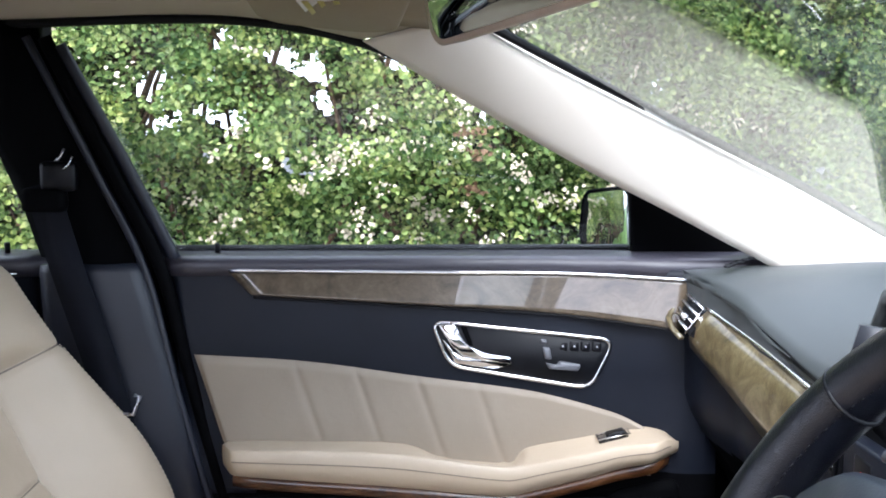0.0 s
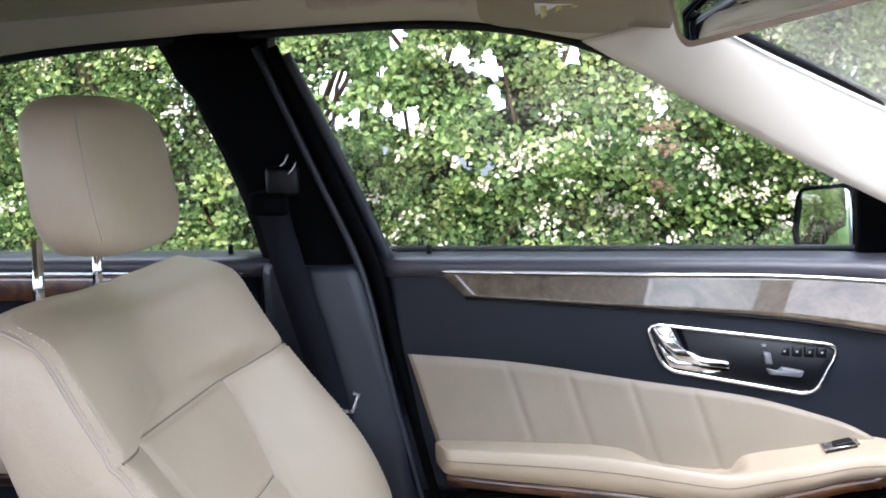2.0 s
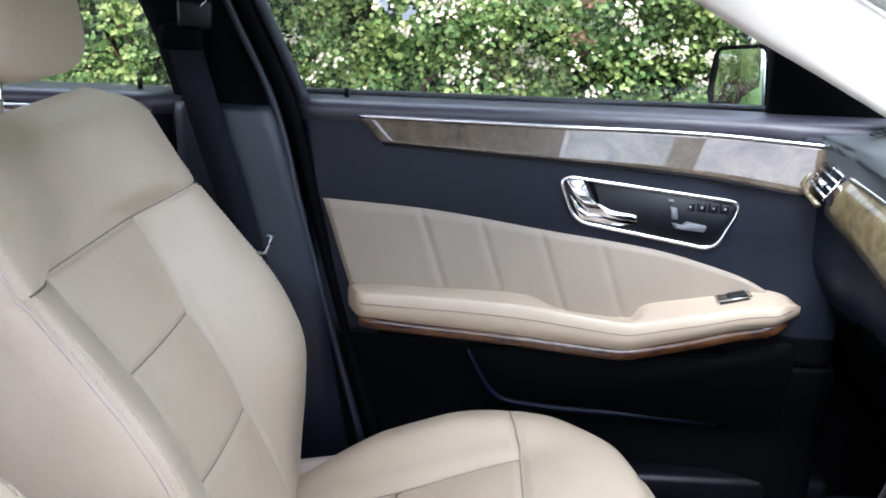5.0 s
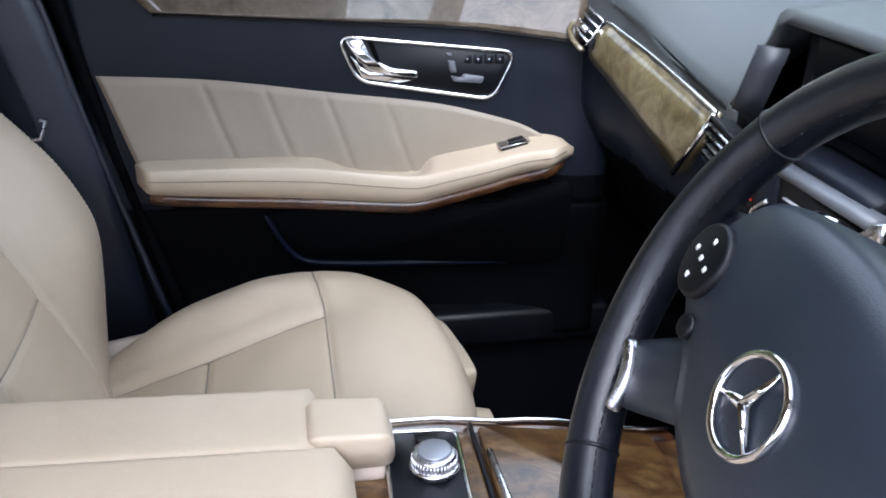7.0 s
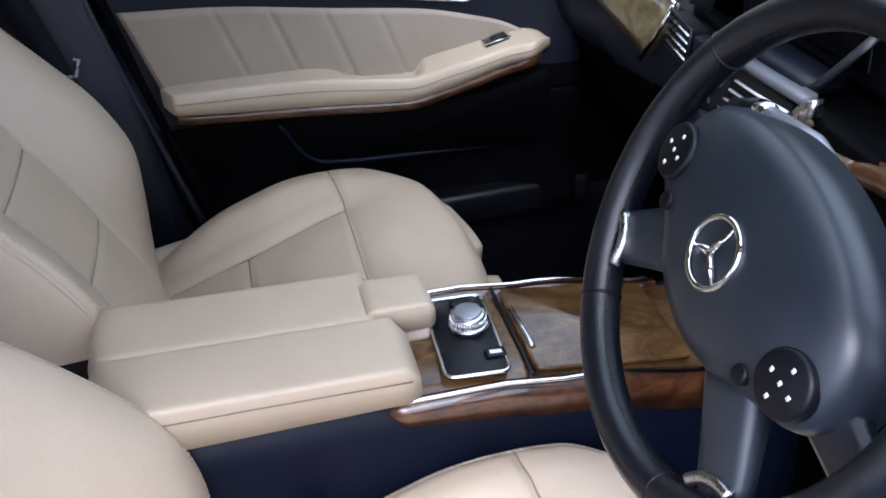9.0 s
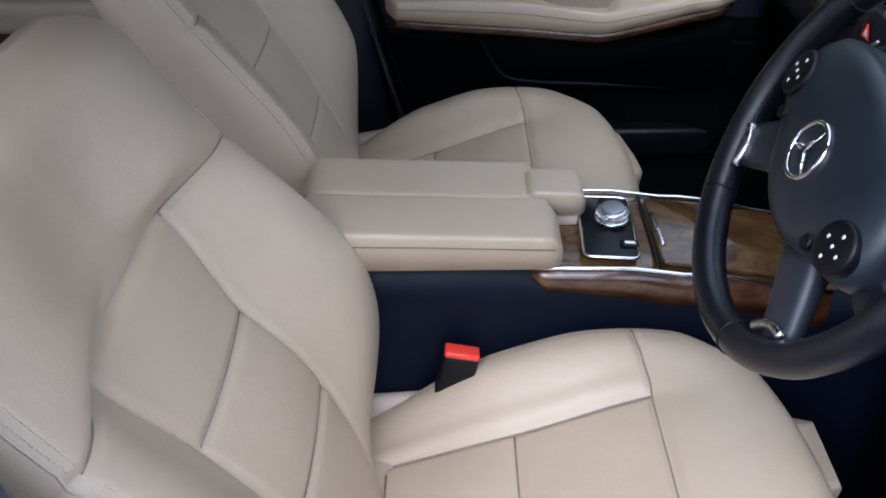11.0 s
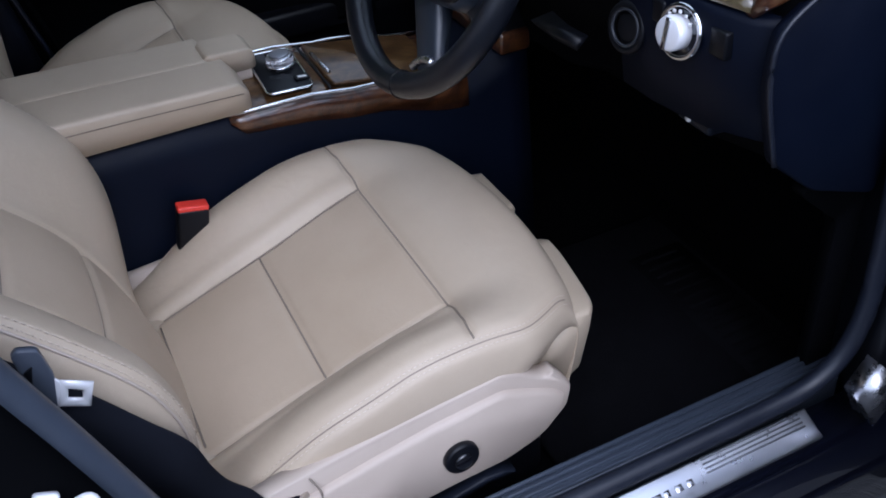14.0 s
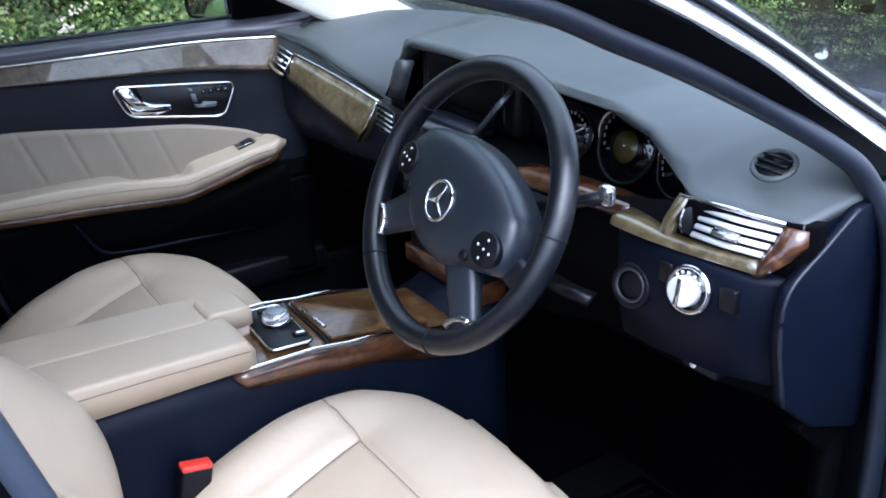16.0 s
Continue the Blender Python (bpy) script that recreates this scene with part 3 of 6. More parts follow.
        line.append((x, y, zb))
    part("armrest_walnut", loft([[(x, y + 0.004, z + 0.004), (x, y, z - 0.004), (x, y + 0.003, z - 0.014), (x, y + 0.012, z - 0.018), (x, y + 0.04, z - 0.018), (x, y + 0.04, z + 0.004)] for x, y, z in line]), WOOD_LOW, d)
    # Metal laid only along the stretch that glints: a drawn highlight.
    part("armrest_glint", tube([(x, y + 0.0022, z - 0.001) for x, y, z in line[12:22]], 0.0007, 6), SATIN, d)
    # window switch
    yb = lerp_table(DOOR_Y, 0.227)
    sw = box(-0.022, 0.022, -0.012, 0.012, -0.004, 0.004, 0.002)
    sw.transform(pose(0.227, yb - 0.032, 0.7125, 0, -12, 0))
    w = part("window_switch", sw, GLOSS_BLACK, d)
    key = box(-0.008, 0.018, -0.009, 0.009, 0.0, 0.007, 0.002)
    key.transform(pose(0.227, yb - 0.032, 0.7135, 0, -15, 0))
    part("switch_key", key, BLACK_HARD, w)
    part("switch_frame", tube([(0.227 + a * 0.023, yb - 0.032 + b * 0.013, 0.7165 + a * 0.0048) for a, b in ((-1, -1), (1, -1), (1, 1), (-1, 1))], 0.0012, 6, True), CHROME, w)
    # lower panel: pocket with a raised rim
    pocket = outline([(-0.165, 0.605), (0.22, 0.608), (0.24, 0.625), (0.325, 0.660), (0.32, 0.495), (0.20, 0.496), (-0.06, 0.503), (-0.105, 0.512)], 5, 0.03)
    # Flat slab; the pocket's hollow is only painted as shade.
    part("pocket", slab(pocket, lambda a, b, h: on_door(a, b, h), 0.004, 0.002), MATTE_SHADE_BLACK, d)
    part("pocket_lip", tube(rail([on_door(-0.16, 0.60, 0.006), on_door(-0.115, 0.522, 0.012), on_door(-0.05, 0.505, 0.016), on_door(0.10, 0.498, 0.018), on_door(0.235, 0.494, 0.012)], 6), 0.005, 8), NAVY_BLACK, d)
    part("lower_trim", box(-0.40, 0.42, 0.665, 0.72, 0.34, 0.405, 0.012), BLACK_HARD, d)
    return d


passenger_door()


def pane(name, corners, label, curve=0.02, n=10):
    """A glass pane between four corners."""
    a, b, c, e = (Vector(p) for p in corners)
    def f(u, v):
        p = (a * (1 - u) + b * u) * (1 - v) + (e * (1 - u) + c * u) * v
        return p
    bm = plate(f, n, n, (0.0, 0.002, 0.003))
    ob = part(name, bm, GLASS)
    ob.visible_shadow = False
    return tagged(ob, label, "window", kind="structure")


pane("window_1", [(-0.43, 0.755, 0.96), (0.44, 0.755, 0.96), (-0.05, 0.645, 1.285), (-0.55, 0.632, 1.325)], "clear glass of the closed passenger window")
pane("window_2", [(-1.30, 0.755, 0.96), (-0.60, 0.755, 0.96), (-0.70, 0.632, 1.325), (-1.25, 0.635, 1.30)], "clear glass of the closed rear side window")
def screen_z(x, y):
    return 1.318 - 0.50 * (x - 0.03) - 0.04 * abs(y / 0.62) ** 3


def windscreen():
    def f(u, v):
        x = 0.03 + 0.80 * u
        y = (0.565 + 0.115 * u) * (2 * v - 1)
        return (x, y, screen_z(x, y))
    ob = part("windscreen", plate(f, 16, 24, (0.002, 0.0, 0.004)), GLASS)
    ob.visible_shadow = False
    return tagged(ob, "clear raked windscreen with faint reflections", "window", kind="structure")


windscreen()


def side_doors_rear():
    d = thing("rear_door", "black rear passenger door with beige armrest", "car door")
    def f(u, v):
        return (-1.34 + 0.72 * u, 0.705, 0.34 + 0.60 * v)
    part("panel", plate(f, 4, 4, (0, 0.04, 0)), BLACK, d)
    rings = []
    for i in range(9):
        x = -1.34 + 0.74 * i / 8
        y, z = 0.71, 0.972
        rings.append([(x, y - 0.004, z - 0.030), (x, y - 0.008, z - 0.014), (x, y - 0.004, z - 0.004), (x, y + 0.008, z), (x, y + 0.055, z + 0.003), (x, y + 0.075, z + 0.002), (x, y + 0.08, z - 0.03)])
    part("belt_ledge", loft(rings), BELT_VINYL, d)
    part("walnut_strip", box(-1.34, -0.70, 0.694, 0.71, 0.905, 0.945, 0.004), WOOD, d)
    part("chrome_line", tube([(-1.34, 0.694, 0.948), (-0.64, 0.694, 0.948)], 0.003, 8), CHROME, d)
    part("lock_pin", disc((-0.672, 0.74, 0.974), (0, 0, 1), 0.0042, 0.016, 12, 0.002), BLACK_HARD, d)
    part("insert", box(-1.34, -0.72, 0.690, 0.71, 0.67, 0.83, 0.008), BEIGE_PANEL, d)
    part("armrest", box(-1.34, -0.75, 0.62, 0.71, 0.645, 0.705, 0.02, 4), BEIGE, d)
    part("armrest_walnut", box(-1.34, -0.76, 0.632, 0.70, 0.625, 0.644, 0.004), WOOD, d)
    return d


side_doors_rear()


# ---- pillars ----
def ribbon(a, b, out, n=12, bulge=0.01):
    """A padded strip between two lines; out is its outward offset."""
    ra, rb = rail(a, n), rail(b, n)
    o = Vector(out)
    rings = []
    for p, q in zip(ra, rb):
        ring = []
        for k in range(9):
            t = k / 8
            ring.append(p.lerp(q, t) + (-o.normalized()) * bulge * math.sin(math.pi * t) ** 0.6)
        ring += [q + o, p + o]
        rings.append(ring)
    return loft(rings)


def pillars():
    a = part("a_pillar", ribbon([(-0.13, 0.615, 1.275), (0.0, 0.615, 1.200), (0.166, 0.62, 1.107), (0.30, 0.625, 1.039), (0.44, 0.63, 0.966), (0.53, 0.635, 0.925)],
                                [(0.0, 0.545, 1.300), (0.12, 0.56, 1.235), (0.30, 0.58, 1.150), (0.45, 0.60, 1.080), (0.62, 0.62, 0.99), (0.72, 0.625, 0.935)], (0.02, 0.05, 0.01)), GLARE_TRIM)
    tagged(a, "cream front pillar trim beside the windscreen", "pillar trim", kind="structure")
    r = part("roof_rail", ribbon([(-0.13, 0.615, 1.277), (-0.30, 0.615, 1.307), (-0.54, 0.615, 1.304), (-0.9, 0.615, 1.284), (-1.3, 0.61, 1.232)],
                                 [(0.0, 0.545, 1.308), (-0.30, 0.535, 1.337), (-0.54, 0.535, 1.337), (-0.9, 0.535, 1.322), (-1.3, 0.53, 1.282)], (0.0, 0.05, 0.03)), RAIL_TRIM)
    tagged(r, "beige roof rail trim over the side windows", "roof trim", kind="structure")
    ws = part("trim_window", tube(rail([(-1.30, 0.618, 1.216), (-0.9, 0.623, 1.280), (-0.54, 0.623, 1.299), (-0.30, 0.623, 1.302), (-0.13, 0.645, 1.274), (0.0, 0.655, 1.213), (0.166, 0.660, 1.126), (0.30, 0.662, 1.058), (0.44, 0.665, 0.984)], 6), 0.006, 8), RUBBER)
    tagged(ws, "black rubber seal round the side windows", "seal", kind="structure")
    wt = part("trim_windscreen", tube(rail([(0.0, 0.540, 1.306), (0.125, 0.555, 1.243), (0.305, 0.574, 1.158), (0.455, 0.594, 1.087), (0.625, 0.614, 0.998), (0.70, 0.62, 0.955)], 6), 0.006, 8), RUBBER)
    tagged(wt, "black rubber seal along the windscreen edge", "seal", kind="structure")
    b = thing("b_pillar", "black centre pillar trim with belt slot", "pillar trim", kind="structure")
    def f(u, v):
        z = 0.40 + 0.90 * v
        lean = 0.36 * (z - 0.40) * smoothstep(0.3, 1.0, z)
        x0 = lerp_table([(0.4, -0.58), (0.97, -0.612), (1.08, -0.634), (1.19, -0.674), (1.25, -0.708), (1.30, -0.738)], z)
        x1 = lerp_table([(0.4, -0.30), (0.75, -0.40), (0.95, -0.445), (1.28, -0.57)], z)
        y = 0.715 - 0.085 * smoothstep(0.95, 1.3, z) - 0.02 * math.sin(math.pi * u)
        return (x0 + (x1 - x0) * u, y, z)
    part("trim", plate(f, 10, 30, (0, 0.05, 0)), MATTE_SHADE_BLACK, b)
    edge = [(-0.30, 0.70, 0.42), (-0.385, 0.698, 0.75), (-0.432, 0.70, 0.95), (-0.49, 0.67, 1.10), (-0.56, 0.625, 1.28)]
    part("door_seal", tube(rail(edge, 8), 0.010, 8), MATTE_SHADE_BLACK, b)
    part("inner_edge", tube(rail([(p[0] - 0.022, p[1] - 0.006, p[2]) for p in edge], 8), 0.006, 8), SEAL, b)
    part("window_frame", tube(rail([(-0.418, 0.725, 0.96), (-0.475, 0.690, 1.10), (-0.548, 0.640, 1.27)], 8), 0.019, 8, flat=0.6), SEAL, b)
    part("door_gap_filler", box(-0.565, -0.375, 0.742, 0.775, 0.34, 0.962, 0.004), MATTE_SHADE_BLACK, b)
    part("rear_filler", box(-0.70, -0.56, 0.725, 0.76, 0.36, 0.97, 0.004), BLACK_HARD, b)
    step = bmesh.new()
    loft([[(x0, 0.72, z), (x0 + 0.004, 0.684, z), (x0 + 0.02, 0.676, z), (x1 - 0.02, 0.676, z), (x1, 0.690, z), (x1, 0.72, z)] for x0, x1, z in ((-0.60, -0.345, 0.40), (-0.60, -0.395, 0.72), (-0.604, -0.432, 0.86), (-0.608, -0.456, 0.950), (-0.606, -0.462, 0.962))], bm=step)
    part("lower_trim", step, SEAL, b)
    return b


pillars()


def seat_belt():
    s = thing("seat_belt", "black seat belt hanging on the centre pillar", "seat belt")
    part("guide", box(-0.612, -0.550, 0.645, 0.672, 1.040, 1.075, 0.010), MATTE_SHADE_BLACK, s)
    part("slot_cover", box(-0.585, -0.535, 0.648, 0.668, 1.070, 1.112, 0.008), BLACK_HARD, s)
    for k in (0.0, 0.022):
        part("adjuster", tube([(-0.560 + k * 0.5, 0.646, 1.112 - k * 0.5), (-0.553 + k * 0.5, 0.646, 1.118 - k * 0.5), (-0.548 + k * 0.5, 0.648, 1.130 - k * 0.5)], 0.0016, 6), SATIN, s)
    line = rail([(-0.585, 0.655, 1.08), (-0.55, 0.655, 0.95), (-0.505, 0.655, 0.80), (-0.47, 0.645, 0.66), (-0.44, 0.63, 0.50)], 8)
    rings = []
    for p in line:
        rings.append([p + Vector((-0.023, -0.001, -0.006)), p + Vector((0.023, -0.001, 0.006)), p + Vector((0.023, 0.001, 0.006)), p + Vector((-0.023, 0.001, -0.006))])
    part("webbing", loft(rings), WEBBING, s)
    part("tongue", tube([(-0.490, 0.640, 0.752), (-0.462, 0.640, 0.752), (-0.452, 0.640, 0.778), (-0.460, 0.640, 0.780)], 0.004, 8, flat=0.7), SATIN, s, "steel belt tongue")
    return s


seat_belt()


# ---- seats ----
def seat_cushion(parent, yc, push, lift):
    line = rail([(x + push, y, z + lift) for x, y, z in [(-0.42, 0, 0.335), (-0.34, 0, 0.362), (-0.25, 0, 0.392), (-0.144, 0, 0.428), (-0.05, 0, 0.460), (0.03, 0, 0.486), (0.09, 0, 0.502), (0.135, 0, 0.503), (0.168, 0, 0.488), (0.186, 0, 0.455), (0.180, 0, 0.41), (0.165, 0, 0.36)]], 13)
    n = len(line)

    def width(x):
        return 0.272 - 0.016 * smoothstep(-0.1, -0.36, x) - 0.055 * smoothstep(0.07, 0.20, x)

    def bolster(x, low):
        return 0.056 * (1 - 0.88 * smoothstep(-0.09, 0.14, x)) * smoothstep(-0.40, -0.16, x) * (0 if low else 1)

    def panel(x):
        return 0.148 + 0.010 * smoothstep(-0.144, 0.03, x)

    def cross(o):
        return 0.030 - 0.014 * smoothstep(0.155, 0.27, o)

    def over(i, o):
        """A point of the upper skin at station i, o metres from the middle."""
        p, low = line[i], i / (n - 1) > 0.86
        x, z = p.x, p.z
        w, bl, hw = width(x), bolster(x, low), panel(x)
        front = smoothstep(0.02, 0.16, x)
        h = bl * smoothstep(hw - 0.015, 0.232, o) - 0.014 * front * smoothstep(0.14, 0.26, o)
        h -= 0.016 * smoothstep(w - 0.035, w + 0.003, o) ** 2
        g = 0.0
        if x < 0.03 and not low:
            g = max(g, math.exp(-((o - hw) / 0.005) ** 2))
            h += 0.007 * max(0.0, math.cos(o / hw * math.pi / 2)) ** 0.5 * (0.7 + 0.3 * math.cos((x + 0.06) * 40)) if o < hw else 0.004 * math.exp(-((o - hw - 0.016) / 0.012) ** 2)
        if not low:
            g = max(g, math.exp(-((x - cross(o)) / 0.005) ** 2) * smoothstep(0.266, 0.240, o))
            if o < hw:
                g = max(g, math.exp(-((x + 0.146) / 0.005) ** 2))
        push = 0.030 * smoothstep(0.02, 0.16, x) * max(0.0, 1 - (o / 0.215) ** 2) * smoothstep(0.09, 0.17, x)
        return Vector((x + push, 0, z + h - 0.008 * g))

    rings = []
    for i in range(n):
        p = line[i]
        w = width(p.x)
        ring, m = [], 170
        for j in range(m + 1):
            s = -1 + 2 * j / m
            q = abs(s)
            if q < 0.82:
                o = w * q / 0.82
                v = over(i, o)
                ring.append((v.x, yc + math.copysign(o, s), v.z))
            else:
                t = (q - 0.82) / 0.18
                v = over(i, w)
                o = w + 0.012 * math.sin(math.pi * min(1, t * 1.3)) - 0.014 * t
                ring.append((v.x - 0.004 * t, yc + math.copysign(o, s), v.z - (v.z - min(0.345 + 0.062 * smoothstep(0.02, 0.11, p.x), v.z - 0.02)) * t))
        rings.append(ring)
    cushion = part("cushion", loft(rings, False, False), BEIGE, parent)
    second_material(cushion, BEIGE_INSERT, lambda c: -0.312 < c.x < 0.030 and abs(c.y - yc) < panel(c.x))

    def near(x):
        return min(range(n), key=lambda i: abs(line[i].x - x) + (10 if i / n > 0.7 else 0))

    def seam(name, pts, r=0.0014, mat=SEAM):
        part(name, tube(pts, r, 6), mat, cushion)
    for side in (-1, 1):
        pts = []
        for i in range(3, near(0.03) + 1, 2):
            o = panel(line[i].x)
            v = over(i, o)
            pts.append((v.x, yc + side * o, v.z + 0.0012))
        seam("seam", pts)
        for off, name in ((0.004, "stitching"), (0.0085, "seam"), (0.013, "stitching")):
            pts = [(over(i, width(line[i].x) - off).x, yc + side * (width(line[i].x) - off), over(i, width(line[i].x) - off).z + 0.0006) for i in range(6, int(n * 0.74), 2)]
            if name == "seam":
                seam("seam", pts, 0.0009, BEIGE_SHADE)
            else:
                part("stitching", dashes(pts), STITCH, cushion, "pale double stitching")
    def at(x, o):
        i = next(k for k in range(n - 1) if line[k + 1].x >= x)
        t = (x - line[i].x) / (line[i + 1].x - line[i].x)
        return over(i, o).lerp(over(i + 1, o), t)
    pts = []
    for k in range(61):
        o = -0.256 + 0.512 * k / 60
        v = at(cross(abs(o)), abs(o))
        pts.append((v.x, yc + o, v.z + 0.0006))
    seam("seam", pts)
    v = [at(-0.312, abs(-0.13 + 0.26 * k / 12)) for k in range(13)]
    seam("seam", [(p.x, yc - 0.13 + 0.26 * k / 12, p.z + 0.0008) for k, p in enumerate(v)])
    i = near(-0.146)
    hw = panel(-0.146)
    seam("seam", [(over(i, abs(o)).x, yc + o, over(i, abs(o)).z + 0.0012) for o in (-hw + 2 * hw * k / 16 for k in range(17))])


def seat_back(parent, yc, shift, lean_table, crest_table, seams):
    foot, head = Vector((-0.325 + shift, 0, 0.40)), Vector((-0.580 + shift, 0, 0.962))
    along = (head - foot)
    up = along.normalized()
    nrm = Vector((up.z, 0, -up.x))
    widths = [(-0.12, 0.230), (0.0, 0.245), (0.2, 0.270), (0.42, 0.279), (0.7, 0.270), (0.9, 0.265), (0.98, 0.262), (1.02, 0.255), (1.045, 0.242), (1.06, 0.215)]
    top_seam, mid_seam, low_seam = seams

    def half(v):
        return lerp_table([(0.0, 0.108), (low_seam, 0.107), (mid_seam, 0.107), (top_seam, 0.131)], v)

    def roll(v):
        """How far the top rolls over towards the rear."""
        return 0.045 * smoothstep(0.93, 1.065, v) ** 2

    def skin(v, o):
        """A point of the front skin, v up the back, o from the middle."""
        w = spline_table(widths, v)
        lean = spline_table(lean_table, v) - roll(v)
        rise = spline_table(crest_table, v) - roll(v) - lean
        hw = half(v)
        if v > top_seam:
            hw -= 0.10 * smoothstep(top_seam, top_seam + 0.05, v)
        k = smoothstep(hw - 0.015, w - 0.012, o)
        h = rise * (0.55 * k + 0.45 * math.sin(k * math.pi / 2)) - 0.010 * smoothstep(w - 0.016, w + 0.001, o) ** 2
        g = 0.0
        edge = half(v)
        if v < top_seam:
            g = max(g, math.exp(-((o - edge) / 0.005) ** 2))
            if o < edge:
                g = max(g, 0.8 * math.exp(-((v - mid_seam) * 0.61 / 0.005) ** 2), 0.8 * math.exp(-((v - low_seam) * 0.61 / 0.005) ** 2))
                h += 0.008 * max(0.0, math.cos(o / edge * math.pi / 2)) ** 0.5
                h += 0.003 * math.sin(math.pi * min(1.0, abs(v - mid_seam) / (top_seam - mid_seam)))
        else:
            h += 0.010 * smoothstep(top_seam, top_seam + 0.08, v) * max(0.0, 1 - (o / w) ** 2)
        g = max(g, 0.75 * math.exp(-((v - top_seam) * 0.61 / 0.0045) ** 2))
        return foot + along * v + nrm * (lean + h - 0.008 * g), lean
    rings = []
    steps, m = 160, 150
    for i in range(steps + 1):
        v = -0.12 + 1.18 * i / steps
        w = spline_table(widths, v)
        ring = []
        for j in range(m + 1):
            s = -1 + 2 * j / m
            o = w * abs(s)
            ring.append(skin(v, o)[0] + Vector((0, yc + math.copysign(o, s), 0)))
        mid = foot + along * v
        front = (skin(v, w)[0] - mid).dot(nrm)
        rear = min(front - 0.012, lerp_table([(-0.12, -0.07), (0.5, -0.064), (0.95, -0.056), (1.06, -0.048)], v))
        side = [(0.06, 0.004), (0.3, 0.007), (0.6, 0.008), (0.9, 0.004)]
        for t, out in side:
            ring.append(mid + nrm * (front + (rear - front) * t) + Vector((0, yc + w + out, 0)))
        for s in (1, 0.5, 0, -0.5, -1):
            ring.append(mid + nrm * (rear - 0.018 * (1 - s * s)) + Vector((0, yc + w * 0.97 * s, 0)))
        for t, out in reversed(side):
            ring.append(mid + nrm * (front + (rear - front) * t) + Vector((0, yc - w - out, 0)))
        rings.append(ring)
    back = part("backrest", loft(rings), BEIGE, parent)

    def in_panel(c):
        d = Vector((c.x, 0, c.z)) - foot
        v = d.dot(up) / along.length
        return v < top_seam and d.dot(nrm) > -0.055 and abs(c.y - yc) < half(v)
    second_material(back, BEIGE_INSERT, in_panel)

    def seam(name, pts, r=0.0013, mat=SEAM):
        part(name, tube(pts, r, 6), mat, back)
    lift = nrm * 0.0010
    for side in (-1, 1):
        pts = []
        for i in range(0, 33):
            v = 0.03 + (top_seam - 0.03) * i / 32
            o = half(v)
            pts.append(skin(v, o)[0] + lift + Vector((0, yc + side * o, 0)))
        seam("seam", pts)
        pts = []
        for i in range(0, 45):
            v = 0.02 + 1.01 * i / 44
            w = spline_table(widths, v)
            pts.append(skin(v, w)[0] + nrm * 0.0005 + Vector((0, yc + side * (w + 0.0005), 0)))
        seam("stitching", pts, 0.0017, BEIGE_PLASTIC)
        for off in (0.004, 0.0095):
            line = []
            for i in range(0, 45):
                v = 0.02 + 1.01 * i / 44
                o = spline_table(widths, v) - off
                line.append(skin(v, o)[0] + nrm * 0.0006 + Vector((0, yc + side * o, 0)))
            part("stitching", dashes(line), STITCH, back, "pale double stitching")
    wt = spline_table(widths, top_seam) - 0.010
    seam("seam", [skin(top_seam, abs(o))[0] + lift + Vector((0, yc + o, 0)) for o in (-wt + 2 * wt * k / 40 for k in range(41))])
    for v in (mid_seam, low_seam):
        hw = half(v) - 0.004
        seam("seam", [skin(v, abs(o))[0] + lift + Vector((0, yc + o, 0)) for o in (-hw + 2 * hw * k / 16 for k in range(17))], 0.0010)


def headrest(parent, yc, cx, cz):
    rings = []
    for i in range(33):
        t = -1 + 2 * i / 32
        k = (1 - abs(t) ** 5) ** 0.5
        z = cz + 0.091 * t
        w = (0.124 - 0.010 * t * (t > 0) - 0.004 * (t < 0) * t * t) * (0.42 + 0.58 * k)
        d = 0.047 * (0.30 + 0.70 * k) * (1 - 0.06 * t)
        ring = []
        for j in range(56):
            a = 2 * math.pi * j / 56
            c, s = math.cos(a), math.sin(a)
            y = math.copysign(abs(s) ** 0.42, s) * w
            x = math.copysign(abs(c) ** 0.42, c) * d
            if c > 0:
                x += 0.010 * (1 - (y / w) ** 2)
            else:
                x *= 1 - 0.25 * (y / w) ** 2
            ring.append((cx + x - 0.014 * t, yc + y, z))
        rings.append(ring)
    h = part("headrest", loft(rings), BEIGE, parent)
    for s in (-1, 1):
        part("headrest_post", tube([(cx - 0.048, yc + s * 0.070, cz - 0.19), (cx - 0.044, yc + s * 0.070, cz - 0.07)], 0.0062, 12), CHROME, parent, "chrome headrest post")
        line = []
        for i in range(4, 30):
            p = rings[i][8 if s > 0 else 48]
            line.append(Vector(p) + Vector((0.0006, s * 0.0006, 0)))
        part("headrest_seam", tube(line, 0.0009, 6), BEIGE_PLASTIC, h)


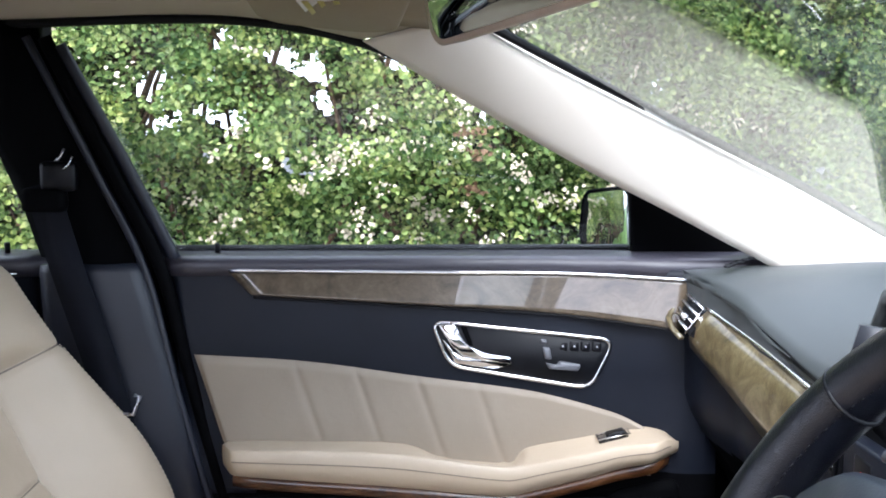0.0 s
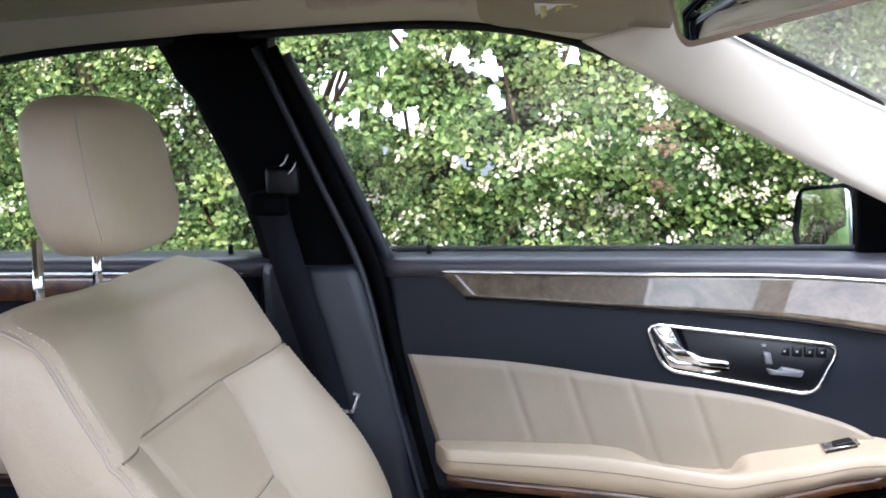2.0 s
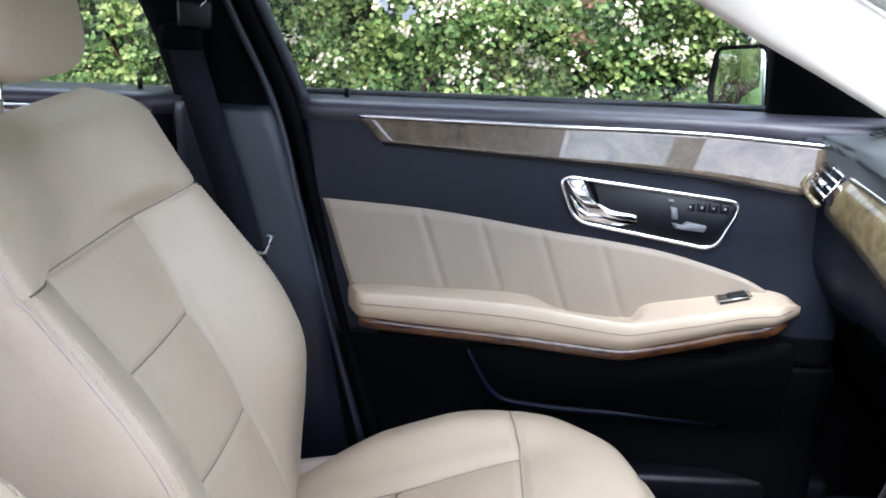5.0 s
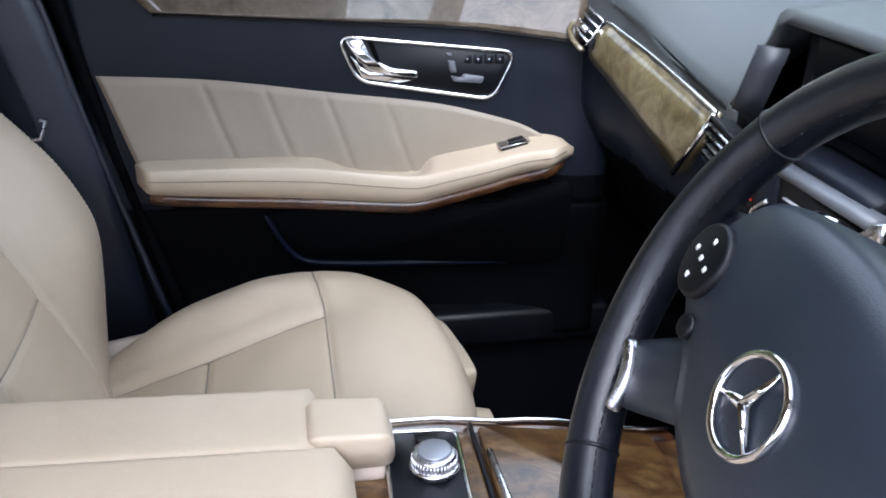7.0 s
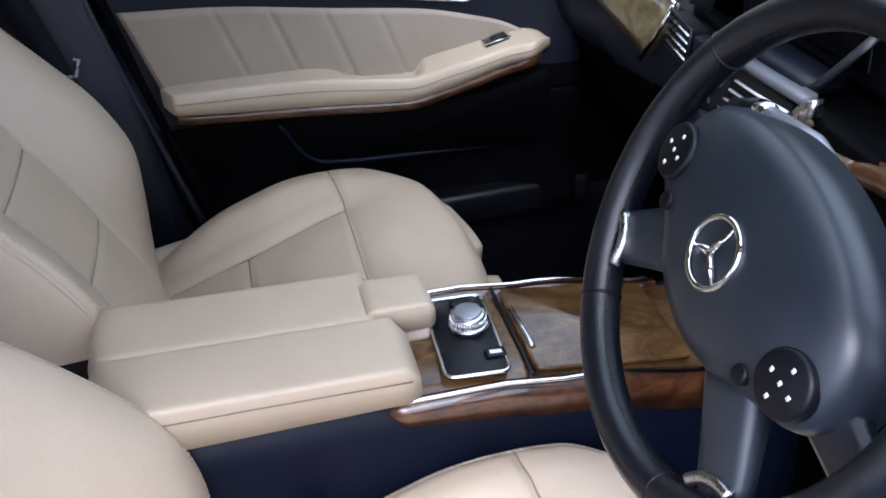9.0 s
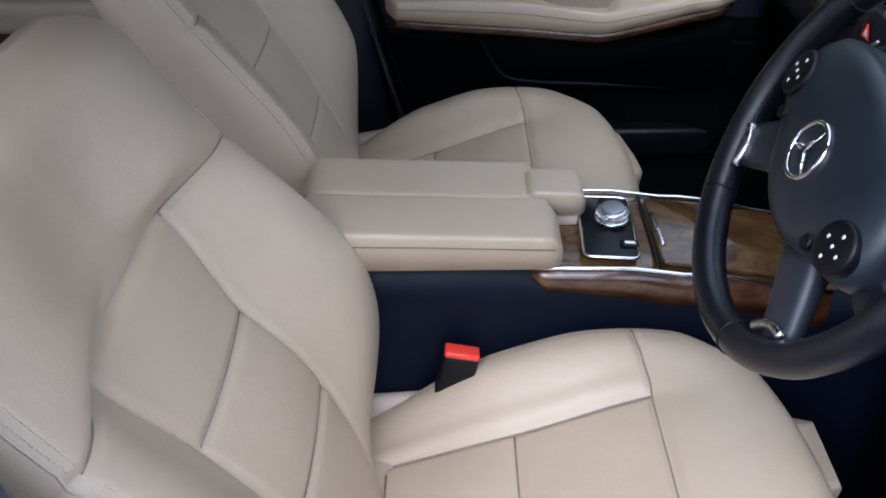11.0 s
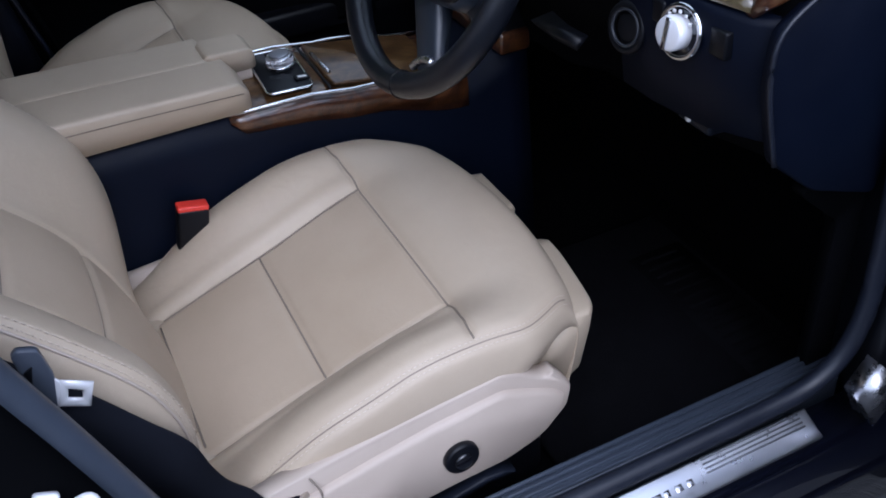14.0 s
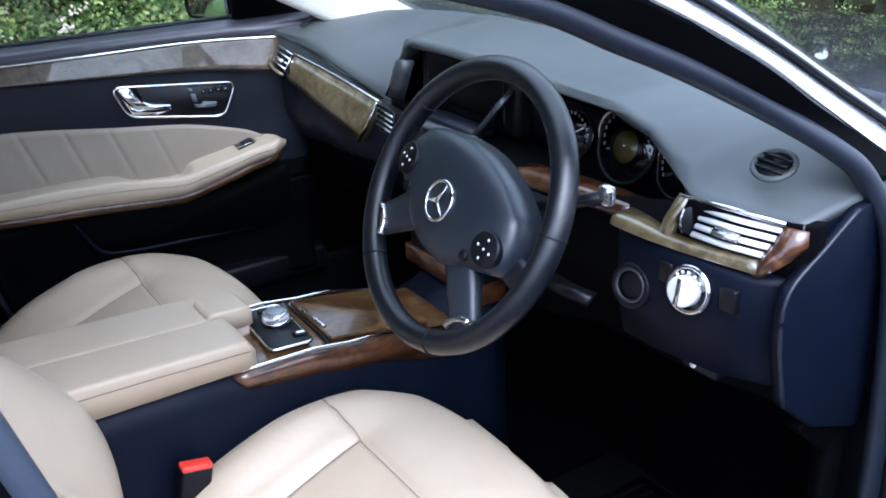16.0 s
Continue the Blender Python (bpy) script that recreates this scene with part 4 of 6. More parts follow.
def car_seat(yc, dx, outer, name_label, with_headrest, shift, lean, crest, seams):
    s = thing("car_seat", name_label, "car seat", group="front seats")
    seat_cushion(s, yc, 0.0, 0.010 if with_headrest else 0.0)
    seat_back(s, yc, shift, lean, crest, seams)
    # thigh support: two lobes with a hand recess between them
    rings = []
    for i in range(61):
        o = -0.224 + 0.448 * i / 60
        q = -outer * o
        e = 1 - abs(o / 0.224) ** 14
        lobe = 1 - smoothstep(0.150, 0.164, q) + smoothstep(0.235, 0.250, q)
        lobe = lobe if q > 0.1 else 1 - smoothstep(-0.060, -0.030, q) + smoothstep(0.024, 0.046, q)
        x = 0.186 + (0.040 + 0.016 * smoothstep(-0.208, -0.07, q)) * lobe * (0.45 + 0.55 * e)
        rings.append([(0.12, yc + o, 0.345), (0.12, yc + o, 0.44), (0.17, yc + o, 0.446), (x - 0.004, yc + o, 0.444), (x, yc + o, 0.436), (x - 0.003, yc + o, 0.41), (x - 0.016, yc + o, 0.350), (x - 0.044, yc + o, 0.332)])
    part("thigh_support", loft(rings), BEIGE, s)
    part("rear_gusset", box(-0.43, -0.30, yc - 0.225, yc + 0.225, 0.29, 0.372, 0.012, 2), BEIGE, s)
    # base and side cover
    part("seat_base", box(-0.36, 0.13, yc - 0.235, yc + 0.235, 0.16, 0.315, 0.03, 3), BLACK_HARD, s)
    cover = outline([(0.142, 0.388), (0.132, 0.404), (0.114, 0.428), (0.104, 0.424), (0.090, 0.430), (0.062, 0.450), (0.040, 0.458), (-0.04, 0.452), (-0.11, 0.444), (-0.215, 0.428), (-0.40, 0.395), (-0.46, 0.36), (-0.46, 0.270), (-0.34, 0.245), (-0.15, 0.282), (-0.04, 0.292), (0.050, 0.304), (0.104, 0.322), (0.136, 0.356)], 4, 0.008)
    def place(a, b, h):
        return (a, yc + outer * (0.258 + h), b)
    c = part("side_cover", slab(cover, place, 0.024, 0.006), BEIGE_PLASTIC, s, "beige plastic side cover")
    face = outline([(0.130, 0.384), (0.106, 0.404), (0.040, 0.434), (-0.06, 0.424), (-0.15, 0.408), (-0.236, 0.390), (-0.30, 0.30), (-0.34, 0.258), (-0.15, 0.292), (-0.04, 0.302), (0.044, 0.312), (0.094, 0.330), (0.124, 0.358)], 4, 0.012)
    part("cover_face", slab(face, lambda a, b, h: place(a, b, h + 0.022), 0.012, 0.010), BEIGE_PLASTIC, c)
    for gap in ([(-0.218, 0.420, 0.024), (-0.210, 0.404, 0.034), (-0.211, 0.378, 0.0345), (-0.224, 0.343, 0.0345), (-0.248, 0.302, 0.0345)], [(-0.301, 0.398, 0.026), (-0.306, 0.372, 0.028), (-0.318, 0.340, 0.028)], [(-0.313, 0.418, 0.024), (-0.318, 0.385, 0.026), (-0.330, 0.350, 0.026)]):
        part("cover_joint", tube(rail([place(*q) for q in gap], 5), 0.0014, 6), SEAM, c)
    # Slot is a flat patch; its depth is only shade in the colour.
    part("belt_slot", slab(outline([(-0.292, 0.398), (-0.250, 0.392), (-0.222, 0.402), (-0.222, 0.382), (-0.250, 0.372), (-0.284, 0.374)], 3, 0.006), lambda a, b, h: place(a, b, h + 0.0235), 0.003, 0.001), BEIGE_SHADE, c)
    part("rail_cover", slab(outline([(-0.060, 0.262), (0.014, 0.282), (0.052, 0.280), (0.034, 0.290), (0.004, 0.292), (-0.066, 0.276)], 3, 0.003), lambda a, b, h: (a, yc + outer * (0.268 + h), b), 0.022, 0.003), BLACK, s)
    k = part("lumbar_knob", disc(place(-0.030, 0.362, 0.032), (0, outer, 0), 0.024, 0.012, 32, 0.004), BLACK_HARD, c, "round black lumbar switch")
    part("knob_cap", disc(place(-0.030, 0.362, 0.043), (0, outer, 0), 0.013, 0.006, 24, 0.003), GLOSS_BLACK, k)
    inner = outline([(0.11, 0.40), (0.02, 0.42), (-0.40, 0.39), (-0.40, 0.27), (0.07, 0.30)], 4, 0.03)
    part("inner_cover", slab(inner, lambda a, b, h: (a, yc - outer * (0.245 + h), b), 0.02, 0.006), BEIGE_PLASTIC, s)
    if with_headrest:
        headrest(s, yc, -0.590, 1.114)
    s.location.x = dx
    return s


LEAN = [(-0.12, 0.010), (0.1, 0.034), (0.3, 0.033), (0.54, 0.021), (0.78, 0.002), (0.95, 0.004), (1.06, 0.0)]
CREST = [(-0.12, -0.006), (0.0, 0.006), (0.08, 0.028), (0.2, 0.066), (0.3, 0.094), (0.37, 0.101), (0.5, 0.097), (0.64, 0.077), (0.8, 0.053), (0.9, 0.044), (1.06, 0.036)]
LEAN_DRIVER = [(v, h - 0.010 - 0.028 * smoothstep(0.2, 0.5, v) - 0.014 * smoothstep(0.25, 0.05, v)) for v, h in LEAN]
CREST_DRIVER = [(-0.12, -0.034), (-0.02, -0.024), (0.1, 0.028), (0.22, 0.066), (0.33, 0.080), (0.42, 0.075), (0.55, 0.054), (0.72, 0.020), (0.85, 0.004), (1.06, -0.012)]
car_seat(-0.374, 0.0, -1, "beige leather driver's seat with stitched bolsters", False, 0.0, LEAN_DRIVER, CREST_DRIVER, (0.71, 0.487, 0.27))
car_seat(0.374, -0.108, 1, "beige leather passenger seat with upright headrest", True, 0.020, LEAN, CREST, (0.772, 0.542, 0.297))


def belt_buckle():
    b = thing("belt_buckle", "black belt buckle with red release button", "belt buckle")
    m = pose(-0.222, -0.140, 0.438, 0, 12, 0)
    bm = box(-0.024, 0.024, -0.012, 0.012, -0.10, 0.056, 0.005)
    bm.transform(m)
    part("housing", bm, BLACK_HARD, b)
    bm = box(-0.0235, 0.0235, -0.0115, 0.0115, 0.053, 0.062, 0.003)
    bm.transform(m)
    part("release_button", bm, RED, b, "bright red button")
    return b


belt_buckle()


# ---- centre console ----
def console_z(x):
    return lerp_table([(-0.12, 0.604), (0.0, 0.602), (0.10, 0.590), (0.28, 0.560), (0.4, 0.60)], x)


def console():
    c = thing("center_console", "black centre console with walnut top and beige armrest", "console")
    rings = []
    for i in range(25):
        x = -0.55 + 0.95 * i / 24
        zt = console_z(x) - 0.012 if x > -0.12 else 0.600
        w = 0.098
        rings.append([(x, -w - 0.02, 0.14), (x, -w - 0.006, 0.42), (x, -w, zt - 0.05), (x, -w + 0.004, zt), (x, w - 0.004, zt), (x, w, zt - 0.05), (x, w + 0.006, 0.42), (x, w + 0.02, 0.14)])
    part("body", loft(rings), NAVY_BLACK, c)
    # walnut deck and side bands
    def deck(u, v):
        x = -0.125 + 0.42 * u
        y = -0.094 + 0.188 * v
        return (x, y, console_z(x) - 0.003 - 0.012 * abs(2 * v - 1) ** 6)
    part("walnut_deck", plate(deck, 24, 16, (0, 0, -0.008)), WOOD_CONSOLE, c)
    for s in (-1, 1):
        rings = []
        for i in range(21):
            k = i / 20
            x0 = -0.118 + 0.40 * k
            zt = console_z(x0) - 0.006
            h = lerp_table([(0, 0.010), (0.06, 0.034), (0.5, 0.046), (1, 0.056)], k)
            y = 0.1005 * s
            rings.append([(x0, y - 0.012 * s, zt), (x0, y + 0.001 * s, zt - 0.003), (x0, y + 0.004 * s, zt - h * 0.5), (x0, y + 0.002 * s, zt - h), (x0, y - 0.012 * s, zt - h)])
        part("walnut_band", loft(rings), WOOD, c)
        part("chrome_edge", tube([(-0.118 + 0.40 * k / 12, 0.099 * s, console_z(-0.118 + 0.40 * k / 12) - 0.003) for k in range(13)], 0.0028, 8), CHROME, c)
    # controller plate
    quad = outline([(-0.049, -0.082), (0.024, -0.088), (0.032, 0.066), (-0.040, 0.068)], 4, 0.012)
    def place(a, b, h):
        return (a, b, console_z(a) + 0.001 + h)
    p = part("controller_plate", slab(quad, place, 0.004, 0.001), BLACK_HARD, c)
    part("plate_frame", tube([place(q.x, q.y, 0.004) for q in quad], 0.0024, 8, True), CHROME, p)
    k = part("controller_knob", disc((0.0, 0.005, 0.607), (0, 0, 1), 0.0225, 0.020, 48, 0.003, r2=0.0215), SATIN, c, "ribbed silver rotary knob")
    part("knob_grip", ringed((0.0, 0.005, 0.612), (0, 0, 1), 0.0220, 0.0026, 48), CHROME, k)
    part("knob_cap", disc((0.0, 0.005, 0.627), (0, 0, 1), 0.0165, 0.003, 40, 0.0015), SILVER, k)
    for i in range(40):
        an = 2 * math.pi * i / 40
        part("knob_rib", tube([(0.0222 * math.cos(an), 0.005 + 0.0222 * math.sin(an), 0.609), (0.0215 * math.cos(an), 0.005 + 0.0215 * math.sin(an), 0.624)], 0.0009, 5), SATIN, k)
    for y0, y1, x0 in ((-0.062, -0.046, 0.004), (0.045, 0.058, -0.012)):
        part("plate_button", slab(outline([(x0, y0), (x0 + 0.024, y0), (x0 + 0.024, y1), (x0, y1)], 3, 0.003), lambda a, b, h: place(a, b, h + 0.004), 0.004, 0.001), BLACK_HARD, p)
    part("button_marking", slab([(0.009, -0.058), (0.023, -0.058), (0.023, -0.052), (0.009, -0.052)], lambda a, b, h: place(a, b, h + 0.008), 0.0006, 0.0001), WHITE_INK, p)
    # roller lid
    lid = outline([(0.054, -0.086), (0.25, -0.080), (0.25, 0.080), (0.056, 0.078)], 4, 0.01)
    l = part("storage_lid", slab(lid, lambda a, b, h: (a, b, console_z(a) - 0.001 + h), 0.007, 0.003), WOOD_CONSOLE, c)
    part("lid_handle", tube([(0.062, -0.05, console_z(0.06) + 0.008), (0.060, 0.03, console_z(0.06) + 0.008)], 0.0034, 8), SATIN, l)
    part("lid_gap", tube([(0.049, -0.09, console_z(0.05) - 0.001), (0.051, 0.088, console_z(0.05) - 0.001)], 0.0028, 6), RUBBER, c)
    # armrest halves
    def pad(x0, x1, y0, y1, zb, zf, zr, edge=0.010):
        rings = []
        n = 22
        for i in range(n + 1):
            t = i / n
            x = x0 + (x1 - x0) * t
            e = min(1.0, (min(t, 1 - t) * (x1 - x0)) / 0.016)
            r = (1 - (1 - e) ** 2) ** 0.5
            z1 = zr + (zf - zr) * t
            ring = []
            ins = edge * (1 - r)
            a, b = y0 + ins, y1 - ins
            zt = z1 - 0.020 * (1 - r)
            for j in range(29):
                an = math.pi * j / 28
                c0, s0 = math.cos(an), math.sin(an)
                y = (a + b) / 2 - (b - a) / 2 * math.copysign(abs(c0) ** 0.13, c0)
                z = zb + (zt - zb) * abs(s0) ** 0.13
                ring.append((x, y, z))
            rings.append(ring)
        return loft(rings)
    near = part("armrest_lid", pad(-0.43, -0.079, -0.106, -0.0015, 0.604, 0.650, 0.664), BEIGE, c, "padded beige leather lid")
    part("armrest_lid", pad(-0.43, -0.098, -0.0005, 0.103, 0.600, 0.648, 0.662), BEIGE, c, "padded beige leather lid")
    part("latch_pad", pad(-0.122, -0.036, 0.001, 0.070, 0.618, 0.652, 0.657, 0.016), BEIGE, c)
    part("latch_base", box(-0.105, -0.046, 0.004, 0.066, 0.598, 0.622, 0.006, 2), BEIGE_PLASTIC, c)
    part("lid_seam", tube([(-0.425, -0.1072, 0.644), (-0.25, -0.1074, 0.640), (-0.09, -0.1072, 0.634)], 0.0008, 6), SEAM, near)
    return c


console()


# ---- dashboard ----
def face_x(y):
    return lerp_table([(-0.76, 0.375), (-0.70, 0.350), (-0.56, 0.322), (-0.30, 0.345), (0.0, 0.350), (0.22, 0.385), (0.30, 0.400), (0.50, 0.362), (0.60, 0.335), (0.66, 0.325)], y)


def front_z(y):
    """Upper edge of the dashboard's face."""
    return lerp_table([(-0.76, 0.935), (-0.575, 0.930), (-0.555, 0.862), (-0.19, 0.862), (0.20, 0.872), (0.30, 0.868), (0.60, 0.948), (0.66, 0.952)], y)


def edge_x(y):
    """Front edge of the dashboard's top."""
    return lerp_table([(-0.76, 0.375), (-0.70, 0.350), (-0.58, 0.330), (-0.52, 0.365), (-0.37, 0.375), (-0.2, 0.385), (0.0, 0.392), (0.20, 0.392), (0.30, 0.400), (0.50, 0.362), (0.60, 0.335), (0.66, 0.325)], y)


def edge_z(y):
    return lerp_table([(-0.76, 0.935), (-0.585, 0.932), (-0.53, 0.955), (-0.45, 0.990), (-0.37, 1.004), (-0.20, 1.002), (0.0, 1.004), (0.19, 1.000), (0.225, 0.955), (0.30, 0.872), (0.60, 0.952), (0.66, 0.956)], y)


def dashboard():
    d = thing("dashboard", "black soft dashboard with walnut strip and round dials", "dashboard")
    def upper(u, v):
        y = -0.724 + 1.384 * v
        x0 = edge_x(y)
        x = x0 + (0.80 - x0) * u
        z0 = edge_z(y)
        crest = 1.016 - 0.05 * abs(y / 0.66) ** 2
        if z0 > 0.97:
            crest = max(crest, z0 + 0.006)
        z = z0 + (crest - z0) * (1 - (1 - min(1, u * 1.4)) ** 2.2) - 0.05 * smoothstep(0.55, 1.0, u)
        return (x, y, min(z, screen_z(x, y) - 0.010))
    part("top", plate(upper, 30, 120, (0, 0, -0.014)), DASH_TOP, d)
    def lower(u, v):
        y = -0.735 + 1.395 * v
        zt = front_z(y)
        zb = lerp_table([(-0.74, 0.66), (-0.45, 0.66), (-0.2, 0.60), (0.15, 0.55), (0.4, 0.56), (0.66, 0.60)], y)
        z = zt + (zb - zt) * u
        x = face_x(y) + 0.09 * smoothstep(0.45, 1.0, u) * (1 if y > 0 else 0.55)
        return (x, y, z)
    # Shade is in the face's colours: near black below, lighter towards the top.
    front = part("front", plate(lower, 48, 90, (0.02, 0, 0)), MATTE_SHADE_BLACK, d)
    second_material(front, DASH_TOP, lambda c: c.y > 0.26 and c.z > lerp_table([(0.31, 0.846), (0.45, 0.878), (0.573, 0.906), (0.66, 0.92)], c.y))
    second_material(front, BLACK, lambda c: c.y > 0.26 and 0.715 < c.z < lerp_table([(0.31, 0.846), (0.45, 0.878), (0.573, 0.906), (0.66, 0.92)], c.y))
    # Shelf below the dials gets the shade black too.
    part("cluster_shelf", box(0.360, 0.45, -0.57, 0.22, 0.850, 0.861, 0.003), MATTE_SHADE_BLACK, d)
    part("cluster_wall", box(0.45, 0.465, -0.505, 0.19, 0.85, 0.952), RUBBER, d)
    part("side_filler", box(0.385, 0.78, 0.628, 0.715, 0.895, 0.958, 0.004), BLACK, d)
    # passenger walnut strip
    top = rail([(0.345, 0.573, 0.912), (0.375, 0.45, 0.884), (0.398, 0.31, 0.852)], 10)
    low = rail([(0.326, 0.594, 0.856), (0.350, 0.475, 0.812), (0.377, 0.365, 0.758)], 10)
    rings = [[a + Vector((0.02, 0, 0)), a + Vector((-0.004, 0, 0)), a.lerp(b, 0.25) + Vector((-0.012, 0, 0)), a.lerp(b, 0.75) + Vector((-0.012, 0, 0)), b + Vector((-0.004, 0, 0)), b + Vector((0.02, 0, 0))] for a, b in zip(top, low)]
    part("walnut_strip", loft(rings), WOOD_PALE, d, "glossy burr walnut strip")
    part("chrome_line", tube([p + Vector((-0.006, 0, 0.002)) for p in top], 0.0028, 8), CHROME, d)
    part("strip_end", tube([top[-1] + Vector((-0.008, 0, 0)), low[-1] + Vector((-0.008, 0, 0))], 0.004, 8), CHROME, d)
    return d


dash = dashboard()


def vent(parent, c, ax, up, w, h, n, mat, frame_mat, frame_r=0.004):
    """A rectangular air vent: frame, dark throat and slats."""
    c, a, u = Vector(c), Vector(ax).normalized(), Vector(up).normalized()
    out = a.cross(u)
    if out.x > 0:
        out = -out
    quad = [c + a * (s * w / 2) + u * (t * h / 2) for s, t in ((-1, -1), (1, -1), (1, 1), (-1, 1))]
    bm = loft([[q - out * 0.02 for q in quad], [q + out * 0.001 for q in quad]])
    part("vent_throat", bm, RUBBER, parent, smooth=False)
    part("vent_frame", tube([q + out * 0.003 for q in quad], frame_r, 8, True, 1.0, tuple(out)), frame_mat, parent)
    for i in range(n):
        t = -0.5 + (i + 0.7) / (n + 0.4)
        p = c + u * (t * h) + out * 0.004
        part("vent_slat", tube([p - a * w * 0.48, p + a * w * 0.48], h / n * 0.30, 8, flat=0.5, up=tuple(u)), mat, parent)
    return out


def dash_details():
    tl, bl, br, tr = Vector((0.330, 0.636, 0.929)), Vector((0.306, 0.626, 0.893)), Vector((0.310, 0.574, 0.878)), Vector((0.341, 0.584, 0.914))
    deep = Vector((0.024, 0.004, -0.012))
    part("vent_throat", loft([[p + deep for p in (tl, bl, br, tr)], [p + deep * 0.25 for p in (tl, bl, br, tr)]]), RUBBER, dash, smooth=False)
    for k in (0.10, 0.36, 0.62, 0.88):
        p, q = tl.lerp(bl, k), tr.lerp(br, k)
        part("vent_slat", tube([p.lerp(q, 0.06), p.lerp(q, 0.5) - deep * 0.06, p.lerp(q, 0.96)], 0.0026, 8, flat=0.6), SATIN, dash, "bright metal slat")
    p, q = tl.lerp(bl, 0.62), tr.lerp(br, 0.62)
    part("vent_tab", tube([p.lerp(q, 0.45) - deep * 0.25, p.lerp(q, 0.80) - deep * 0.25], 0.0055, 10, flat=0.7), CHROME, dash)
    edge = Vector((-0.004, 0.008, -0.004))
    part("vent_frame", tube(rail([tl + Vector((0.0, 0.010, 0.003)), bl + edge, br + Vector((-0.005, 0.002, -0.006))], 2), 0.0046, 8, flat=0.7), WOOD_PALE, dash, "walnut vent frame")
    part("vent_chrome", tube([tr + Vector((0, 0.002, 0)), br + Vector((0, 0.002, 0))], 0.0018, 8), CHROME, dash)
    # driver vent: walnut frame round a dark mouth, bright slats, chrome upper edge
    a0, a1 = Vector((0.328, -0.578, 0.926)), Vector((0.351, -0.703, 0.927))
    b0, b1 = Vector((0.314, -0.572, 0.880)), Vector((0.330, -0.686, 0.882))
    back = Vector((0.03, 0, 0.004))
    part("vent_throat", loft([[p + back for p in (a0, a1, b1, b0)], [p + back * 0.3 for p in (a0, a1, b1, b0)]]), RUBBER, dash, smooth=False)
    for k in range(4):
        t = 0.14 + 0.235 * k
        p, q = a0.lerp(b0, t), a1.lerp(b1, t)
        p = p.lerp(q, 0.17)
        part("vent_slat", tube([p + back * 0.1, p.lerp(q, 0.5), q + back * 0.1], 0.0052, 8, flat=0.7), WHITE_METAL, dash, "bright silver slat")
    m0, m1 = a0.lerp(b0, 0.52).lerp(a1.lerp(b1, 0.52), 0.42), a0.lerp(b0, 0.55).lerp(a1.lerp(b1, 0.55), 0.70)
    part("vent_tab", tube([m0 + Vector((-0.006, 0, 0)), m1 + Vector((-0.006, 0, 0))], 0.0085, 10, flat=0.6), SATIN, dash)
    w0 = a0.lerp(b0, 0.5).lerp(a1.lerp(b1, 0.5), 0.08)
    part("vent_wheel", disc(w0 + Vector((0.004, 0, 0)), (-0.5, -0.85, 0.1), 0.018, 0.004, 24, 0.001), BLACK_HARD, dash)
    part("vent_wheel_edge", tube(rail([w0 + Vector((-0.006, 0.004, 0.016)), w0 + Vector((-0.011, 0.004, 0.0)), w0 + Vector((-0.006, 0.004, -0.016))], 5), 0.0016, 6), SATIN, dash)
    part("vent_chrome", tube([a0 + Vector((-0.004, 0.012, 0.006)), a1 + Vector((-0.004, -0.004, 0.005))], 0.0032, 8), CHROME, dash, "chrome upper edge")

    def band(name, upper, lower, mat, thick=0.013):
        u, l = rail(upper, 5), rail(lower, 5)
        rings = [[p + Vector((0.03, 0, 0)), p, p.lerp(q, 0.2) + Vector((-thick, 0, 0.001)), p.lerp(q, 0.8) + Vector((-thick, 0, 0)), q, q + Vector((0.03, 0, 0))] for p, q in zip(u, l)]
        return part(name, loft(rings), mat, dash, "glossy burr walnut")
    band("walnut_frame", [(0.300, -0.478, 0.886), (0.303, -0.515, 0.885), (0.309, -0.560, 0.880), (0.318, -0.625, 0.880), (0.328, -0.686, 0.883)],
         [(0.294, -0.478, 0.869), (0.297, -0.515, 0.867), (0.302, -0.556, 0.866), (0.313, -0.625, 0.866), (0.326, -0.694, 0.867)], WOOD_PALE, 0.005)
    part("walnut_frame_end", loft([[p + Vector((0.03, 0.010, 0)), p + Vector((-0.003, 0.008, 0)), p + Vector((-0.006, 0.0, 0)), p + Vector((-0.002, -k, -0.002)), p + Vector((0.03, -k, 0))] for p, k in ((Vector((0.328, -0.690, 0.866)), 0.006), (Vector((0.334, -0.697, 0.885)), 0.018), (Vector((0.346, -0.706, 0.908)), 0.024), (Vector((0.354, -0.711, 0.928)), 0.018))]), WOOD, dash)
    part("walnut_frame_end", loft([[p + Vector((0.03, 0.009, 0)), p + Vector((-0.001, 0.009, 0)), p + Vector((-0.003, 0, 0)), p + Vector((-0.001, -0.008, 0)), p + Vector((0.03, -0.008, 0))] for p in (Vector((0.308, -0.556, 0.870)), Vector((0.314, -0.560, 0.898)), Vector((0.325, -0.571, 0.930)))]), WOOD_PALE, dash)
    # walnut running under the dials to the middle vents
    band("walnut_strip", [(0.352, -0.172, 0.852), (0.351, -0.22, 0.866), (0.346, -0.36, 0.880), (0.338, -0.470, 0.888)],
         [(0.352, -0.172, 0.826), (0.351, -0.22, 0.836), (0.346, -0.36, 0.850), (0.338, -0.470, 0.862)], WOOD)
    # switch panel under the vent
    rings = []
